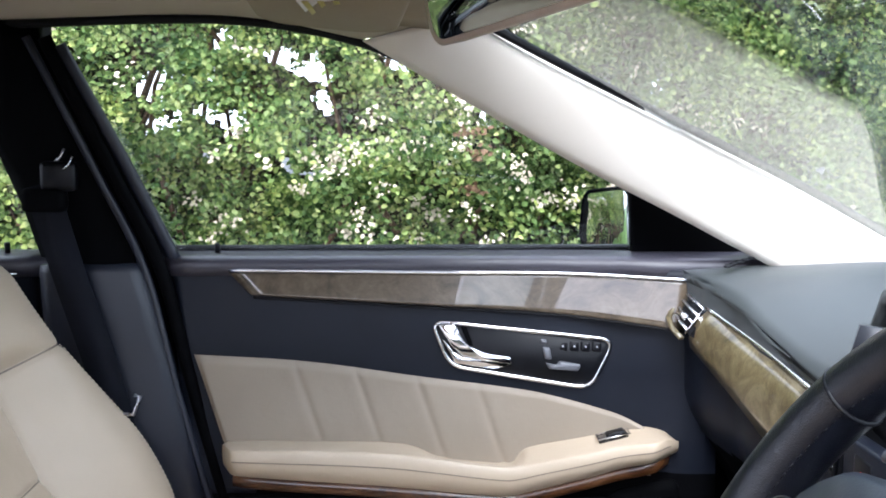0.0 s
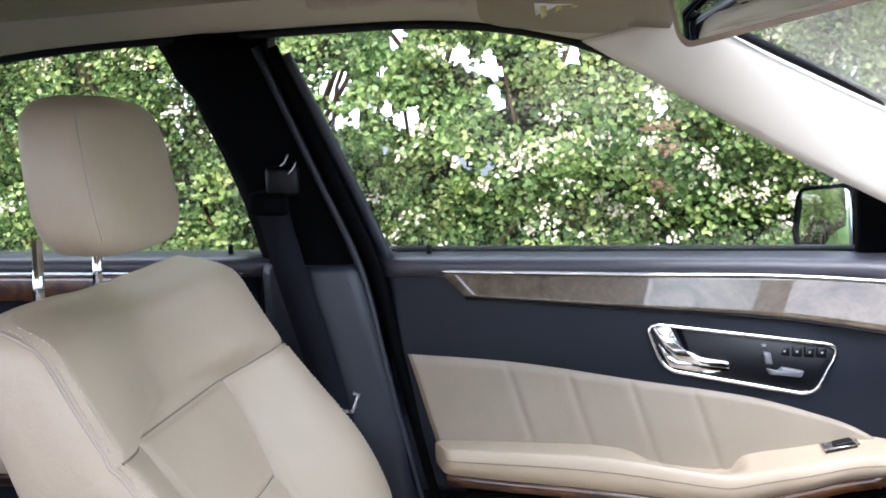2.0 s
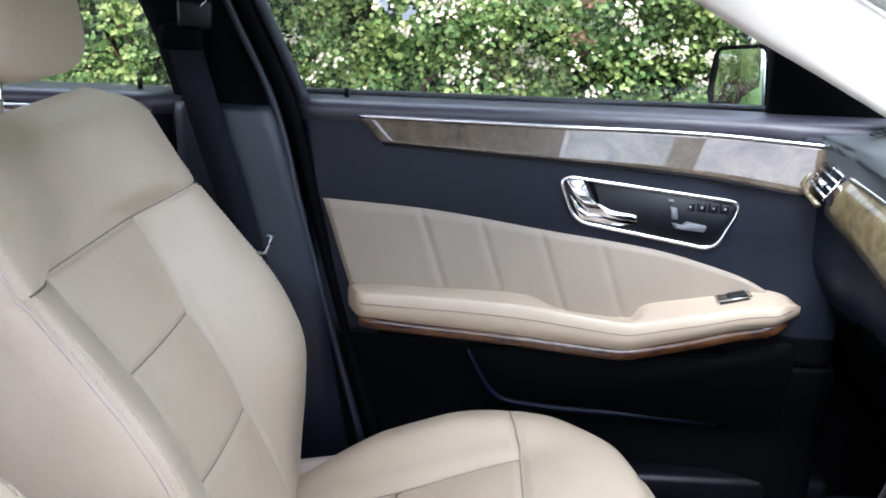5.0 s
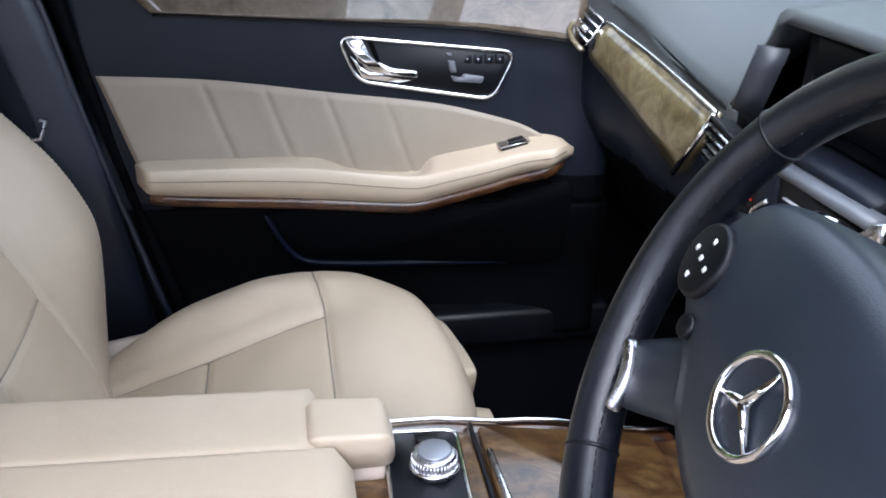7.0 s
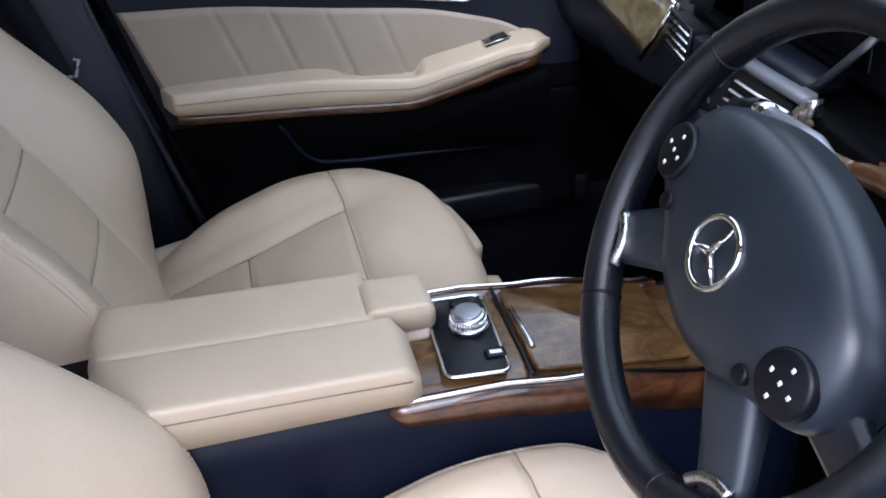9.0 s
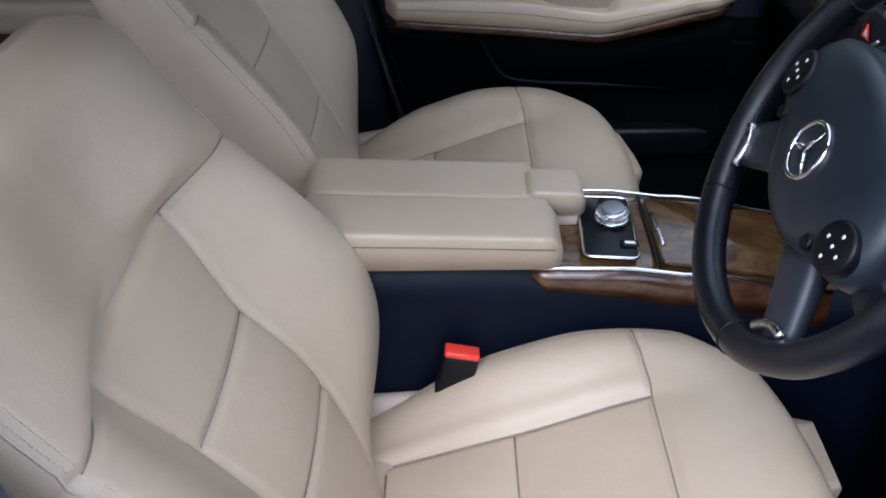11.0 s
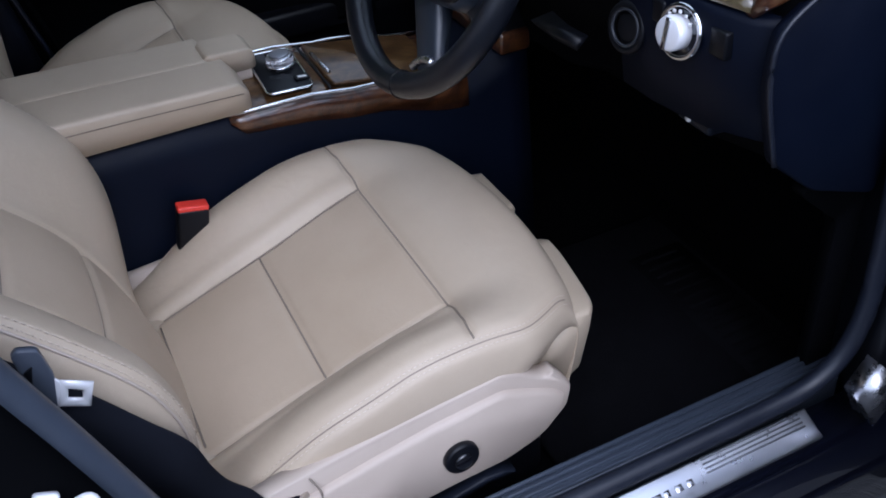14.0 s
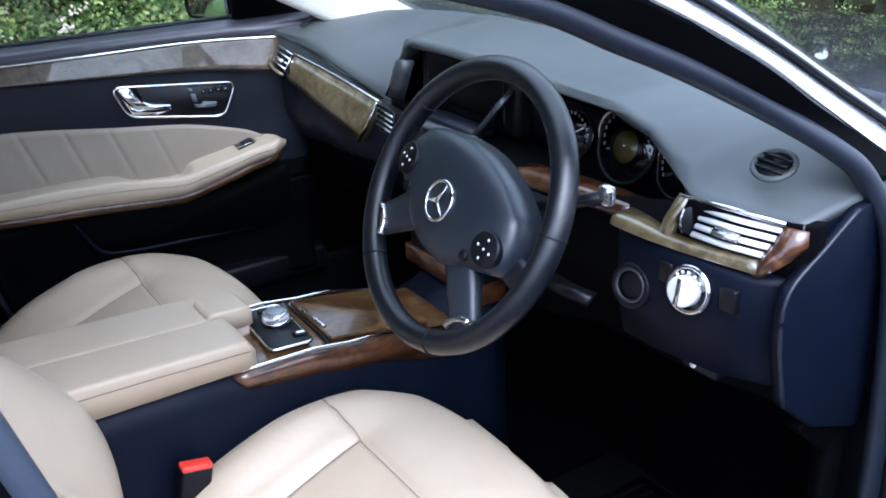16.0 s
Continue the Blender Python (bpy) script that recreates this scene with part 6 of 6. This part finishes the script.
# ---- driver's door opening ----
def opening():
    s = thing("door_sill", "black ribbed door sill with bright metal plate", "door sill", kind="structure")
    part("carpet_edge", box(-0.70, 0.55, -0.735, -0.685, 0.14, 0.292, 0.012, 3), SILL_STRIP, s)
    for k in range(5):
        part("rib", tube([(-0.70, -0.695 - 0.010 * k, 0.294 - 0.0008 * k), (0.55, -0.695 - 0.010 * k, 0.294 - 0.0008 * k)], 0.0036, 6), SILL_STRIP, s)
    part("sill_plate", box(-0.45, 0.448, -0.020, 0.026, -0.006, 0.004, 0.003, m=pose(0, -0.788, 0.272, 24)), SILL_METAL, s, "polished metal sill plate")
    for k in range(4):
        part("plate_rib", tube([(0.268, -0.770 - 0.0055 * k, 0.2845 - 0.00245 * k), (0.432, -0.770 - 0.0055 * k, 0.2845 - 0.00245 * k)], 0.0014, 6), WING_GREY, s)
    for k, wdt in enumerate((0.014, 0.009, 0.011, 0.010)):
        x = 0.180 + k * 0.018
        part("plate_mark", box(x, x + wdt, -0.003, 0.006, 0.0035, 0.0042, 0.0001, 1, m=pose(0, -0.788, 0.272, 24)), SATIN, s)
    part("outer_sill", loft([[(x, -0.76, 0.10), (x, -0.76, 0.272), (x, -0.806, 0.252), (x, -0.830, 0.240), (x, -0.844, 0.22), (x, -0.845, 0.16), (x, -0.838, 0.10), (x, -0.806, 0.03), (x, -0.76, 0.02)] for x in (-1.0, 0.62)]), CAR_PAINT, s)
    part("sill_edge", tube([(-1.0, -0.818, 0.252), (0.50, -0.818, 0.252)], 0.0035, 8), CAR_PAINT, s)
    part("sill_moulding", tube([(-1.0, -0.846, 0.205), (0.55, -0.846, 0.205)], 0.006, 8), CAR_PAINT, s)
    # front of the door opening: hinge post, with its seal
    line = rail([(-0.60, -0.615, 1.275), (-0.25, -0.62, 1.275), (0.0, -0.635, 1.218), (0.13, -0.65, 1.163), (0.22, -0.66, 1.122), (0.34, -0.672, 1.060), (0.42, -0.705, 1.008), (0.465, -0.725, 0.965), (0.500, -0.750, 0.880), (0.512, -0.765, 0.70), (0.525, -0.765, 0.48), (0.515, -0.76, 0.37), (0.47, -0.755, 0.315), (0.40, -0.752, 0.2985), (0.32, -0.752, 0.297), (0.10, -0.752, 0.297), (-0.30, -0.752, 0.297), (-0.72, -0.752, 0.297)], 8)
    part("opening_seal", tube(line, 0.014, 10), SEAL, s)
    flange = ribbon([(-0.10, -0.634, 1.264), (0.0, -0.637, 1.220), (0.13, -0.652, 1.165), (0.22, -0.662, 1.124), (0.34, -0.674, 1.062), (0.42, -0.707, 1.010), (0.465, -0.727, 0.967)],
                    [(-0.12, -0.656, 1.303), (0.03, -0.668, 1.253), (0.17, -0.682, 1.189), (0.26, -0.690, 1.146), (0.39, -0.700, 1.066), (0.49, -0.714, 1.002), (0.58, -0.727, 0.945)], (0.012, 0.012, -0.012), 8, 0.002)
    part("door_flange", flange, MATTE_SHADE_BLACK, s)
    post = [(0.53, 0.93), (0.80, 0.90), (0.80, 0.02), (0.58, 0.02), (0.545, 0.30)]
    part("hinge_post", slab(outline(post, 3, 0.02), lambda a, b, h: (a, -0.70 - h, b), 0.10, 0.02), BLACK_HARD, s)
    # Kick panel coloured near black for the dimness under the dash.
    part("kick_panel", slab(outline([(0.42, 0.62), (0.75, 0.68), (0.75, 0.14), (0.50, 0.14), (0.50, 0.55)], 3, 0.02), lambda a, b, h: (a, -0.69 - h, b), 0.02, 0.004), MATTE_SHADE_BLACK, s)
    # Black-painted hinge; satin metal stands in for the sky reflected on it.
    part("hinge", loft([[(0.508 + a, y, 0.383 + b) for a, b in ((0.0, 0.0), (0.040, -0.050), (0.0, -0.104), (-0.030, -0.045))] for y in (-0.832, -0.795)]), SATIN, s, "black door hinge, silvered for its sky reflection")
    return s


opening()


def driver_door():
    """The driver's door, swung wide open on its hinges ahead of the opening."""
    d = thing("door_driver", "black driver's door standing wide open", "car door", kind="structure")
    a = radians(68)

    def place(s, z, h):
        return (0.62 - s * math.cos(a) + h * math.sin(a), -0.93 - s * math.sin(a) - h * math.cos(a), z)
    part("inner_panel", slab(outline([(0.0, 0.30), (0.03, 0.93), (1.02, 0.95), (1.06, 0.60), (0.98, 0.24), (0.05, 0.22)], 4, 0.03), place, 0.05, 0.012), BLACK, d)
    part("outer_skin", slab(outline([(-0.02, 0.28), (0.0, 0.92), (1.04, 0.94), (1.08, 0.60), (1.0, 0.20), (0.03, 0.18)], 4, 0.03), lambda s, z, h: place(s, z, h + 0.055), 0.06, 0.02), CAR_PAINT, d)
    part("window_frame", tube(rail([place(0.05, 0.94, 0.05), place(0.42, 1.17, 0.04), place(0.70, 1.27, 0.03), place(0.92, 1.27, 0.03), place(1.00, 0.95, 0.05)], 6), 0.018, 8), MATTE_SHADE_BLACK, d)
    return d


driver_door()


def right_pillar():
    p = part("a_pillar_right", ribbon([(-0.12, -0.640, 1.290), (0.05, -0.655, 1.232), (0.25, -0.672, 1.138), (0.39, -0.682, 1.052), (0.54, -0.704, 0.954)],
                                      [(-0.04, -0.605, 1.308), (0.15, -0.627, 1.212), (0.33, -0.645, 1.117), (0.50, -0.647, 1.022), (0.64, -0.649, 0.945)], (0.0, -0.006, 0.008), 12, 0.004), GLARE_TRIM)
    tagged(p, "cream front pillar trim on the driver's side", "pillar trim", kind="structure")
    # Lower strip of the black pillar, coloured as glare from the sky.
    o = part("a_pillar_outer", ribbon([(-0.12, -0.658, 1.305), (0.05, -0.672, 1.245), (0.25, -0.690, 1.150), (0.39, -0.700, 1.064), (0.54, -0.722, 0.966), (0.66, -0.74, 0.90)],
                                      [(-0.04, -0.620, 1.325), (0.15, -0.642, 1.228), (0.33, -0.660, 1.133), (0.50, -0.662, 1.038), (0.66, -0.664, 0.950), (0.76, -0.664, 0.90)], (0.0, 0.012, -0.012), 12, 0.006), SKY_GLARE)
    part("glass_seal", tube(rail([(-0.03, -0.618, 1.332), (0.155, -0.640, 1.236), (0.335, -0.658, 1.141), (0.505, -0.660, 1.046), (0.665, -0.662, 0.958)], 8), 0.0045, 6), RUBBER, o)
    part("pillar_skin", ribbon([(-0.03, -0.612, 1.330), (0.155, -0.636, 1.232), (0.335, -0.654, 1.137), (0.505, -0.656, 1.042), (0.665, -0.658, 0.954)],
                               [(0.0, -0.566, 1.350), (0.19, -0.590, 1.252), (0.37, -0.608, 1.157), (0.54, -0.610, 1.062), (0.70, -0.613, 0.974)], (0.0, 0.006, -0.010), 12, 0.006), PILLAR_PAINT, o)
    tagged(o, "glossy black outer windscreen pillar with painted sky glare", "pillar", kind="structure")
    b = thing("b_pillar_right", "black centre pillar at the driver's door opening", "pillar", kind="structure")
    edge = rail([(-0.530, -0.760, 1.12), (-0.503, -0.765, 1.025), (-0.478, -0.765, 0.93), (-0.461, -0.765, 0.835), (-0.418, -0.765, 0.703), (-0.366, -0.765, 0.534), (-0.336, -0.762, 0.415), (-0.318, -0.758, 0.335), (-0.27, -0.755, 0.30)], 6)
    part("door_seal", tube(edge, 0.015, 10), SILL_STRIP, b)
    rings = []
    for p in edge:
        rings.append([p + Vector((-0.006, -0.012, 0)), p + Vector((-0.02, -0.04, 0)), (-0.80, -0.81, p.z), (-0.80, -0.74, p.z), p + Vector((-0.02, 0.012, 0))])
    part("outer_skin", loft(rings), MATTE_SHADE_BLACK, b)
    st = thing("door_striker", "bright steel door striker loop", "striker")
    part("plate", slab(outline([(-0.454, 0.712), (-0.436, 0.704), (-0.446, 0.640), (-0.470, 0.650), (-0.466, 0.685)], 3, 0.004), lambda a, b, h: (a, -0.808 - h, b), 0.008, 0.003), WHITE_METAL, st)
    part("loop", tube(rail([(-0.446, -0.812, 0.686), (-0.436, -0.826, 0.698), (-0.416, -0.836, 0.712), (-0.413, -0.838, 0.704), (-0.419, -0.836, 0.680), (-0.428, -0.830, 0.668), (-0.452, -0.812, 0.652)], 5), 0.0058, 10), WHITE_METAL, st)
    for x, z in ((-0.452, 0.698), (-0.460, 0.656)):
        part("screw", disc((x, -0.815, z), (0, -1, 0), 0.006, 0.004, 16, 0.001), WHITE_METAL, st)


right_pillar()


def driver_belt():
    s = thing("seat_belt", "black driver's seat belt with bright metal tongue", "seat belt")
    upper = rail([(-0.575, -0.715, 1.06), (-0.485, -0.71, 0.83), (-0.440, -0.690, 0.741), (-0.397, -0.684, 0.678), (-0.361, -0.680, 0.620), (-0.329, -0.676, 0.567), (-0.316, -0.672, 0.516), (-0.304, -0.668, 0.482), (-0.284, -0.664, 0.450), (-0.266, -0.661, 0.414), (-0.236, -0.657, 0.400), (-0.222, -0.640, 0.392)], 8)
    lower = rail([(-0.620, -0.715, 1.04), (-0.530, -0.71, 0.80), (-0.480, -0.690, 0.700), (-0.424, -0.684, 0.600), (-0.396, -0.680, 0.530), (-0.372, -0.676, 0.492), (-0.342, -0.672, 0.458), (-0.315, -0.668, 0.432), (-0.292, -0.664, 0.412), (-0.272, -0.661, 0.398), (-0.238, -0.657, 0.392), (-0.224, -0.640, 0.384)], 8)
    rings = []
    for p, q in zip(upper, lower):
        t = Vector((0, 0.0012, 0))
        mid = (p + q) / 2 + Vector((0, -0.003, 0))
        rings.append([q - t, mid - t, p - t, p + t, mid + t, q + t])
    part("webbing", loft(rings), WEBBING, s)
    t = part("tongue", tube([(-0.414, -0.692, 0.709), (-0.396, -0.692, 0.698), (-0.402, -0.692, 0.680), (-0.421, -0.692, 0.690)], 0.0065, 8, True, 0.5, (0, 1, 0)), WHITE_METAL, s, "bright steel belt tongue")
    part("tongue_shank", slab([(-0.421, 0.722), (-0.414, 0.711), (-0.421, 0.688), (-0.428, 0.684)], lambda a, b, h: (a, -0.691 - h, b), 0.003, 0.001), WHITE_METAL, t)
    grip = outline([(-0.444, 0.757), (-0.438, 0.762), (-0.422, 0.756), (-0.418, 0.722), (-0.426, 0.686), (-0.436, 0.690), (-0.442, 0.720)], 4, 0.004)
    part("tongue_grip", slab(grip, lambda a, b, h: (a, -0.688 - h, b), 0.007, 0.002), GRIP_GREY, s, "blue-grey plastic grip")
    part("grip_slot", slab(outline([(-0.440, 0.738), (-0.431, 0.742), (-0.437, 0.722)], 3, 0.002), lambda a, b, h: (a, -0.6945 - h, b), 0.002, 0.0006), BLACK_HARD, s)
    return s


driver_belt()


def bonnet():
    b = part("bonnet", grid_surface(lambda u, v: (0.86 + 1.2 * u, -0.74 + 1.48 * v, 0.925 - 0.10 * u ** 1.6 - 0.05 * abs(2 * v - 1) ** 4), 16, 24), CAR_PAINT)
    tagged(b, "glossy black bonnet in front of the windscreen", "bonnet", kind="structure")
    f = part("wing", loft([[(x, -0.70, 0.10), (x, -0.72, 0.93 - 0.10 * (max(0, x - 0.8) / 1.2) ** 1.6), (x, -0.80, 0.90 - 0.10 * (max(0, x - 0.8) / 1.2) ** 1.6), (x, -0.88, 0.78), (x, -0.90, 0.45), (x, -0.88, 0.1)] for x in (0.60, 0.9, 1.3, 1.7, 2.0)]), CAR_PAINT)
    tagged(f, "glossy black front wing of the car", "wing", kind="structure")
    w = thing("wiper", "black windscreen wiper resting on the glass", "wiper")
    part("arm", tube([(0.84, -0.50, 0.945), (0.80, -0.42, 0.962), (0.74, -0.12, 0.995)], [0.016, 0.011, 0.007], 8), SEAL, w)
    part("blade", tube([(0.74, -0.56, 0.965), (0.67, 0.10, 1.020)], 0.006, 6), RUBBER, w)


bonnet()


# ---- footwell ----
def floor_mat():
    m = thing("floor_mat", "black ribbed rubber mat in the driver's footwell", "floor mat")
    part("base", box(0.16, 0.66, -0.66, -0.14, 0.141, 0.152, 0.005), MAT, m)
    for k in range(14):
        y = -0.26 - 0.024 * k
        part("rib", box(0.545, 0.625, y - 0.005, y + 0.005, 0.152, 0.156), MAT, m)
    part("heel_pad", box(0.53, 0.645, -0.60, -0.24, 0.1515, 0.1535), MAT, m)
    return m


floor_mat()


# ---- hedge ----
HOLES = [(-0.708, 1.289, 0.042), (-0.725, 1.209, 0.040), (-0.667, 1.200, 0.026), (-0.586, 1.311, 0.026), (-0.594, 1.227, 0.034), (-0.525, 1.183, 0.042), (-0.592, 1.135, 0.026), (-0.398, 1.348, 0.046),
         (-0.342, 1.326, 0.038), (-0.554, 1.387, 0.030), (-0.395, 1.082, 0.030), (-0.345, 1.067, 0.024), (-0.315, 1.256, 0.024), (-0.120, 1.352, 0.040), (0.01, 1.345, 0.026), (0.090, 1.215, 0.020)]


def thin(x, y, z):
    """How open the hedge is: 1 in the middle of a ragged gap, which runs on slantwise into the depth."""
    k = 2.4 / (y + 0.7)
    x, z = -0.15 + (x + 0.15) * k, 1.15 + (z - 1.15) * k
    jx = x + 0.035 * noise.noise(Vector((x * 19, z * 19, 0.3)))
    jz = z + 0.035 * noise.noise(Vector((x * 19, z * 19, 6.3)))
    return max(1 - math.hypot((jx - a) * 0.9, jz - b) / (0.85 * r) for a, b, r in HOLES)


def leaf_mesh(name, boxes, size, material, seed, face=(0, -0.92, 0.58), gaps=True, clump=52, spread=1.0):
    """Leaves in sprays, thinned where a broad noise leaves holes in the hedge."""
    rng = np.random.default_rng(seed)
    verts, faces = [], []
    for (x0, x1, y0, y1, z0, z1, count) in boxes:
        k = max(1, count // clump)
        hub = rng.uniform((x0, y0, z0), (x1, y1, z1), (k, 3))
        # uneven face: some sprays stand forward, some fall back
        hub[:, 1] += np.array([0.30 * noise.noise(Vector((q[0] * 2.3, q[2] * 2.3, 1.7))) + 0.16 * noise.noise(Vector((q[0] * 7.0, q[2] * 7.0, 5.7))) for q in hub])
        if gaps:
            hub = hub[np.array([0.45 * noise.noise(Vector((q[0] * 3.1, q[2] * 2.6, 4.2))) + 0.60 * noise.noise(Vector((q[0] * 9.0, q[2] * 9.0, 8.1))) < 0.22 + 0.5 * (q[1] > 2.0) for q in hub])]
            k = len(hub)
        lift = rng.normal(0, 0.35, (k, 3)) + np.array(face)
        wide = rng.uniform(0.7, 1.35, (k, 1))
        pick = rng.integers(0, k, count * k // max(1, count // clump))
        c = hub[pick] + rng.normal(0, 1, (len(pick), 3)) * np.array([0.040, 0.030, 0.027]) * spread * wide[pick]
        tilt = lift[pick]
        if gaps:
            keep = np.array([thin(q[0], q[1], q[2]) < 0.42 * u + 0.02 for q, u in zip(c, rng.random(len(c)))])
            c, tilt = c[keep], tilt[keep]
        n = len(c)
        nrm = rng.normal(0, 0.45, (n, 3)) + tilt
        nrm /= np.linalg.norm(nrm, axis=1, keepdims=True)
        t = rng.normal(0, 1, (n, 3))
        t -= (t * nrm).sum(1, keepdims=True) * nrm
        t /= np.linalg.norm(t, axis=1, keepdims=True)
        s = np.cross(nrm, t)
        L = rng.uniform(0.55, 1.25, (n, 1)) * size
        a = c - t * L * 0.5
        p1 = c + s * L * 0.36 + nrm * L * 0.10 - t * L * 0.12
        p3 = c + s * L * 0.30 + t * L * 0.24 + nrm * L * 0.07
        d = c + t * L * 0.5 - nrm * L * 0.05
        q3 = c - s * L * 0.30 + t * L * 0.24 + nrm * L * 0.07
        q1 = c - s * L * 0.36 + nrm * L * 0.10 - t * L * 0.12
        base = len(verts)
        block = np.stack([a, p1, p3, d, q3, q1], 1).reshape(-1, 3)
        verts.extend(map(tuple, block))
        for i in range(n):
            o = base + 6 * i
            faces.extend(([o, o + 1, o + 2, o + 3], [o, o + 3, o + 4, o + 5]))
    me = bpy.data.meshes.new(name)
    me.from_pydata(verts, [], faces)
    me.materials.append(material)
    return me


HEDGE_BOX = [(-2.6, 3.4, 1.62, 2.05, -0.1, 0.75, 9000), (-2.1, 2.2, 1.60, 1.78, 0.72, 2.05, 105000), (-2.1, 2.2, 1.85, 2.15, 0.72, 2.05, 95000), (2.2, 3.6, 1.62, 2.1, 0.3, 2.6, 26000), (-2.6, 3.4, 2.1, 2.45, 0.3, 2.7, 26000), (3.4, 9.0, 1.7, 2.6, -0.15, 2.8, 34000), (-7.0, -2.3, 1.6, 2.4, 0.0, 3.0, 20000)]


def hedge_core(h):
    """A dark sheet in place of the hedge's inner shade, open to the sky in a few ragged holes."""
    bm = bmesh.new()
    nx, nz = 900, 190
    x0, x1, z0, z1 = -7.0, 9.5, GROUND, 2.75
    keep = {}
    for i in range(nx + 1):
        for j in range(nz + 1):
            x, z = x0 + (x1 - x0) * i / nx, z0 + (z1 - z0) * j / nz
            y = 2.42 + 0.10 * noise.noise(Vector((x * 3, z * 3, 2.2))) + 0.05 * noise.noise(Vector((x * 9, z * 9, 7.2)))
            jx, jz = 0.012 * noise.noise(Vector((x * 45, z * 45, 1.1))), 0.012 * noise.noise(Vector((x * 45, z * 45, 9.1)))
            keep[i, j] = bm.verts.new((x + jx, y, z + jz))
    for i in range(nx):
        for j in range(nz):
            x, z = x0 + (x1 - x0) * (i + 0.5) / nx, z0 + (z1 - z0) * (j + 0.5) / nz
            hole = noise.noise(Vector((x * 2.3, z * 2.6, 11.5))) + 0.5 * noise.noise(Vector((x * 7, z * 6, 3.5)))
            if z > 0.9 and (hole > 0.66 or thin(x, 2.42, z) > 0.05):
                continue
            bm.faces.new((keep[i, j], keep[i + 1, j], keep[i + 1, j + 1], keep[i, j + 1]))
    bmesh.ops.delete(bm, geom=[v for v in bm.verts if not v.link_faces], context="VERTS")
    part("shade_backing", bm, CORE, h)


def hedge():
    h = thing("hedge", "tall green hedge with small leaves and cream blossom", "hedge", kind="stuff")
    ob = new("leaves", leaf_mesh("leaves", HEDGE_BOX, 0.0168, LEAF, 3))
    ob.parent = h
    ob2 = new("blossom", leaf_mesh("blossom", [(-2.4, 3.2, 1.50, 1.70, 0.6, 2.4, 4200), (-0.55, 0.75, 1.50, 1.66, 0.85, 1.25, 1100)], 0.0125, BLOSSOM, 5, clump=14, spread=0.42))
    ob2.parent = h
    ob3 = new("withered_leaves", leaf_mesh("withered_leaves", [(0.050, 0.095, 1.60, 1.66, 1.02, 1.17, 90)], 0.016, WITHERED, 9, gaps=False, clump=15, spread=0.35))
    ob3.parent = h
    rng = random.Random(4)
    bm = bmesh.new()
    for i in range(90):
        x, z = rng.uniform(-2.3, 3.1), rng.uniform(-0.1, 0.6)
        p = Vector((x, rng.uniform(1.9, 2.3), z))
        pts = [p]
        for k in range(5):
            p = p + Vector((rng.uniform(-0.2, 0.2), rng.uniform(-0.08, 0.08), rng.uniform(0.2, 0.5)))
            pts.append(p)
        tube(rail(pts, 3), [0.014 * (1 - 0.8 * j / 15) for j in range(16)], 5, bm=bm)
    part("branches", bm, TWIG, h)
    hedge_core(h)
    return h


hedge()
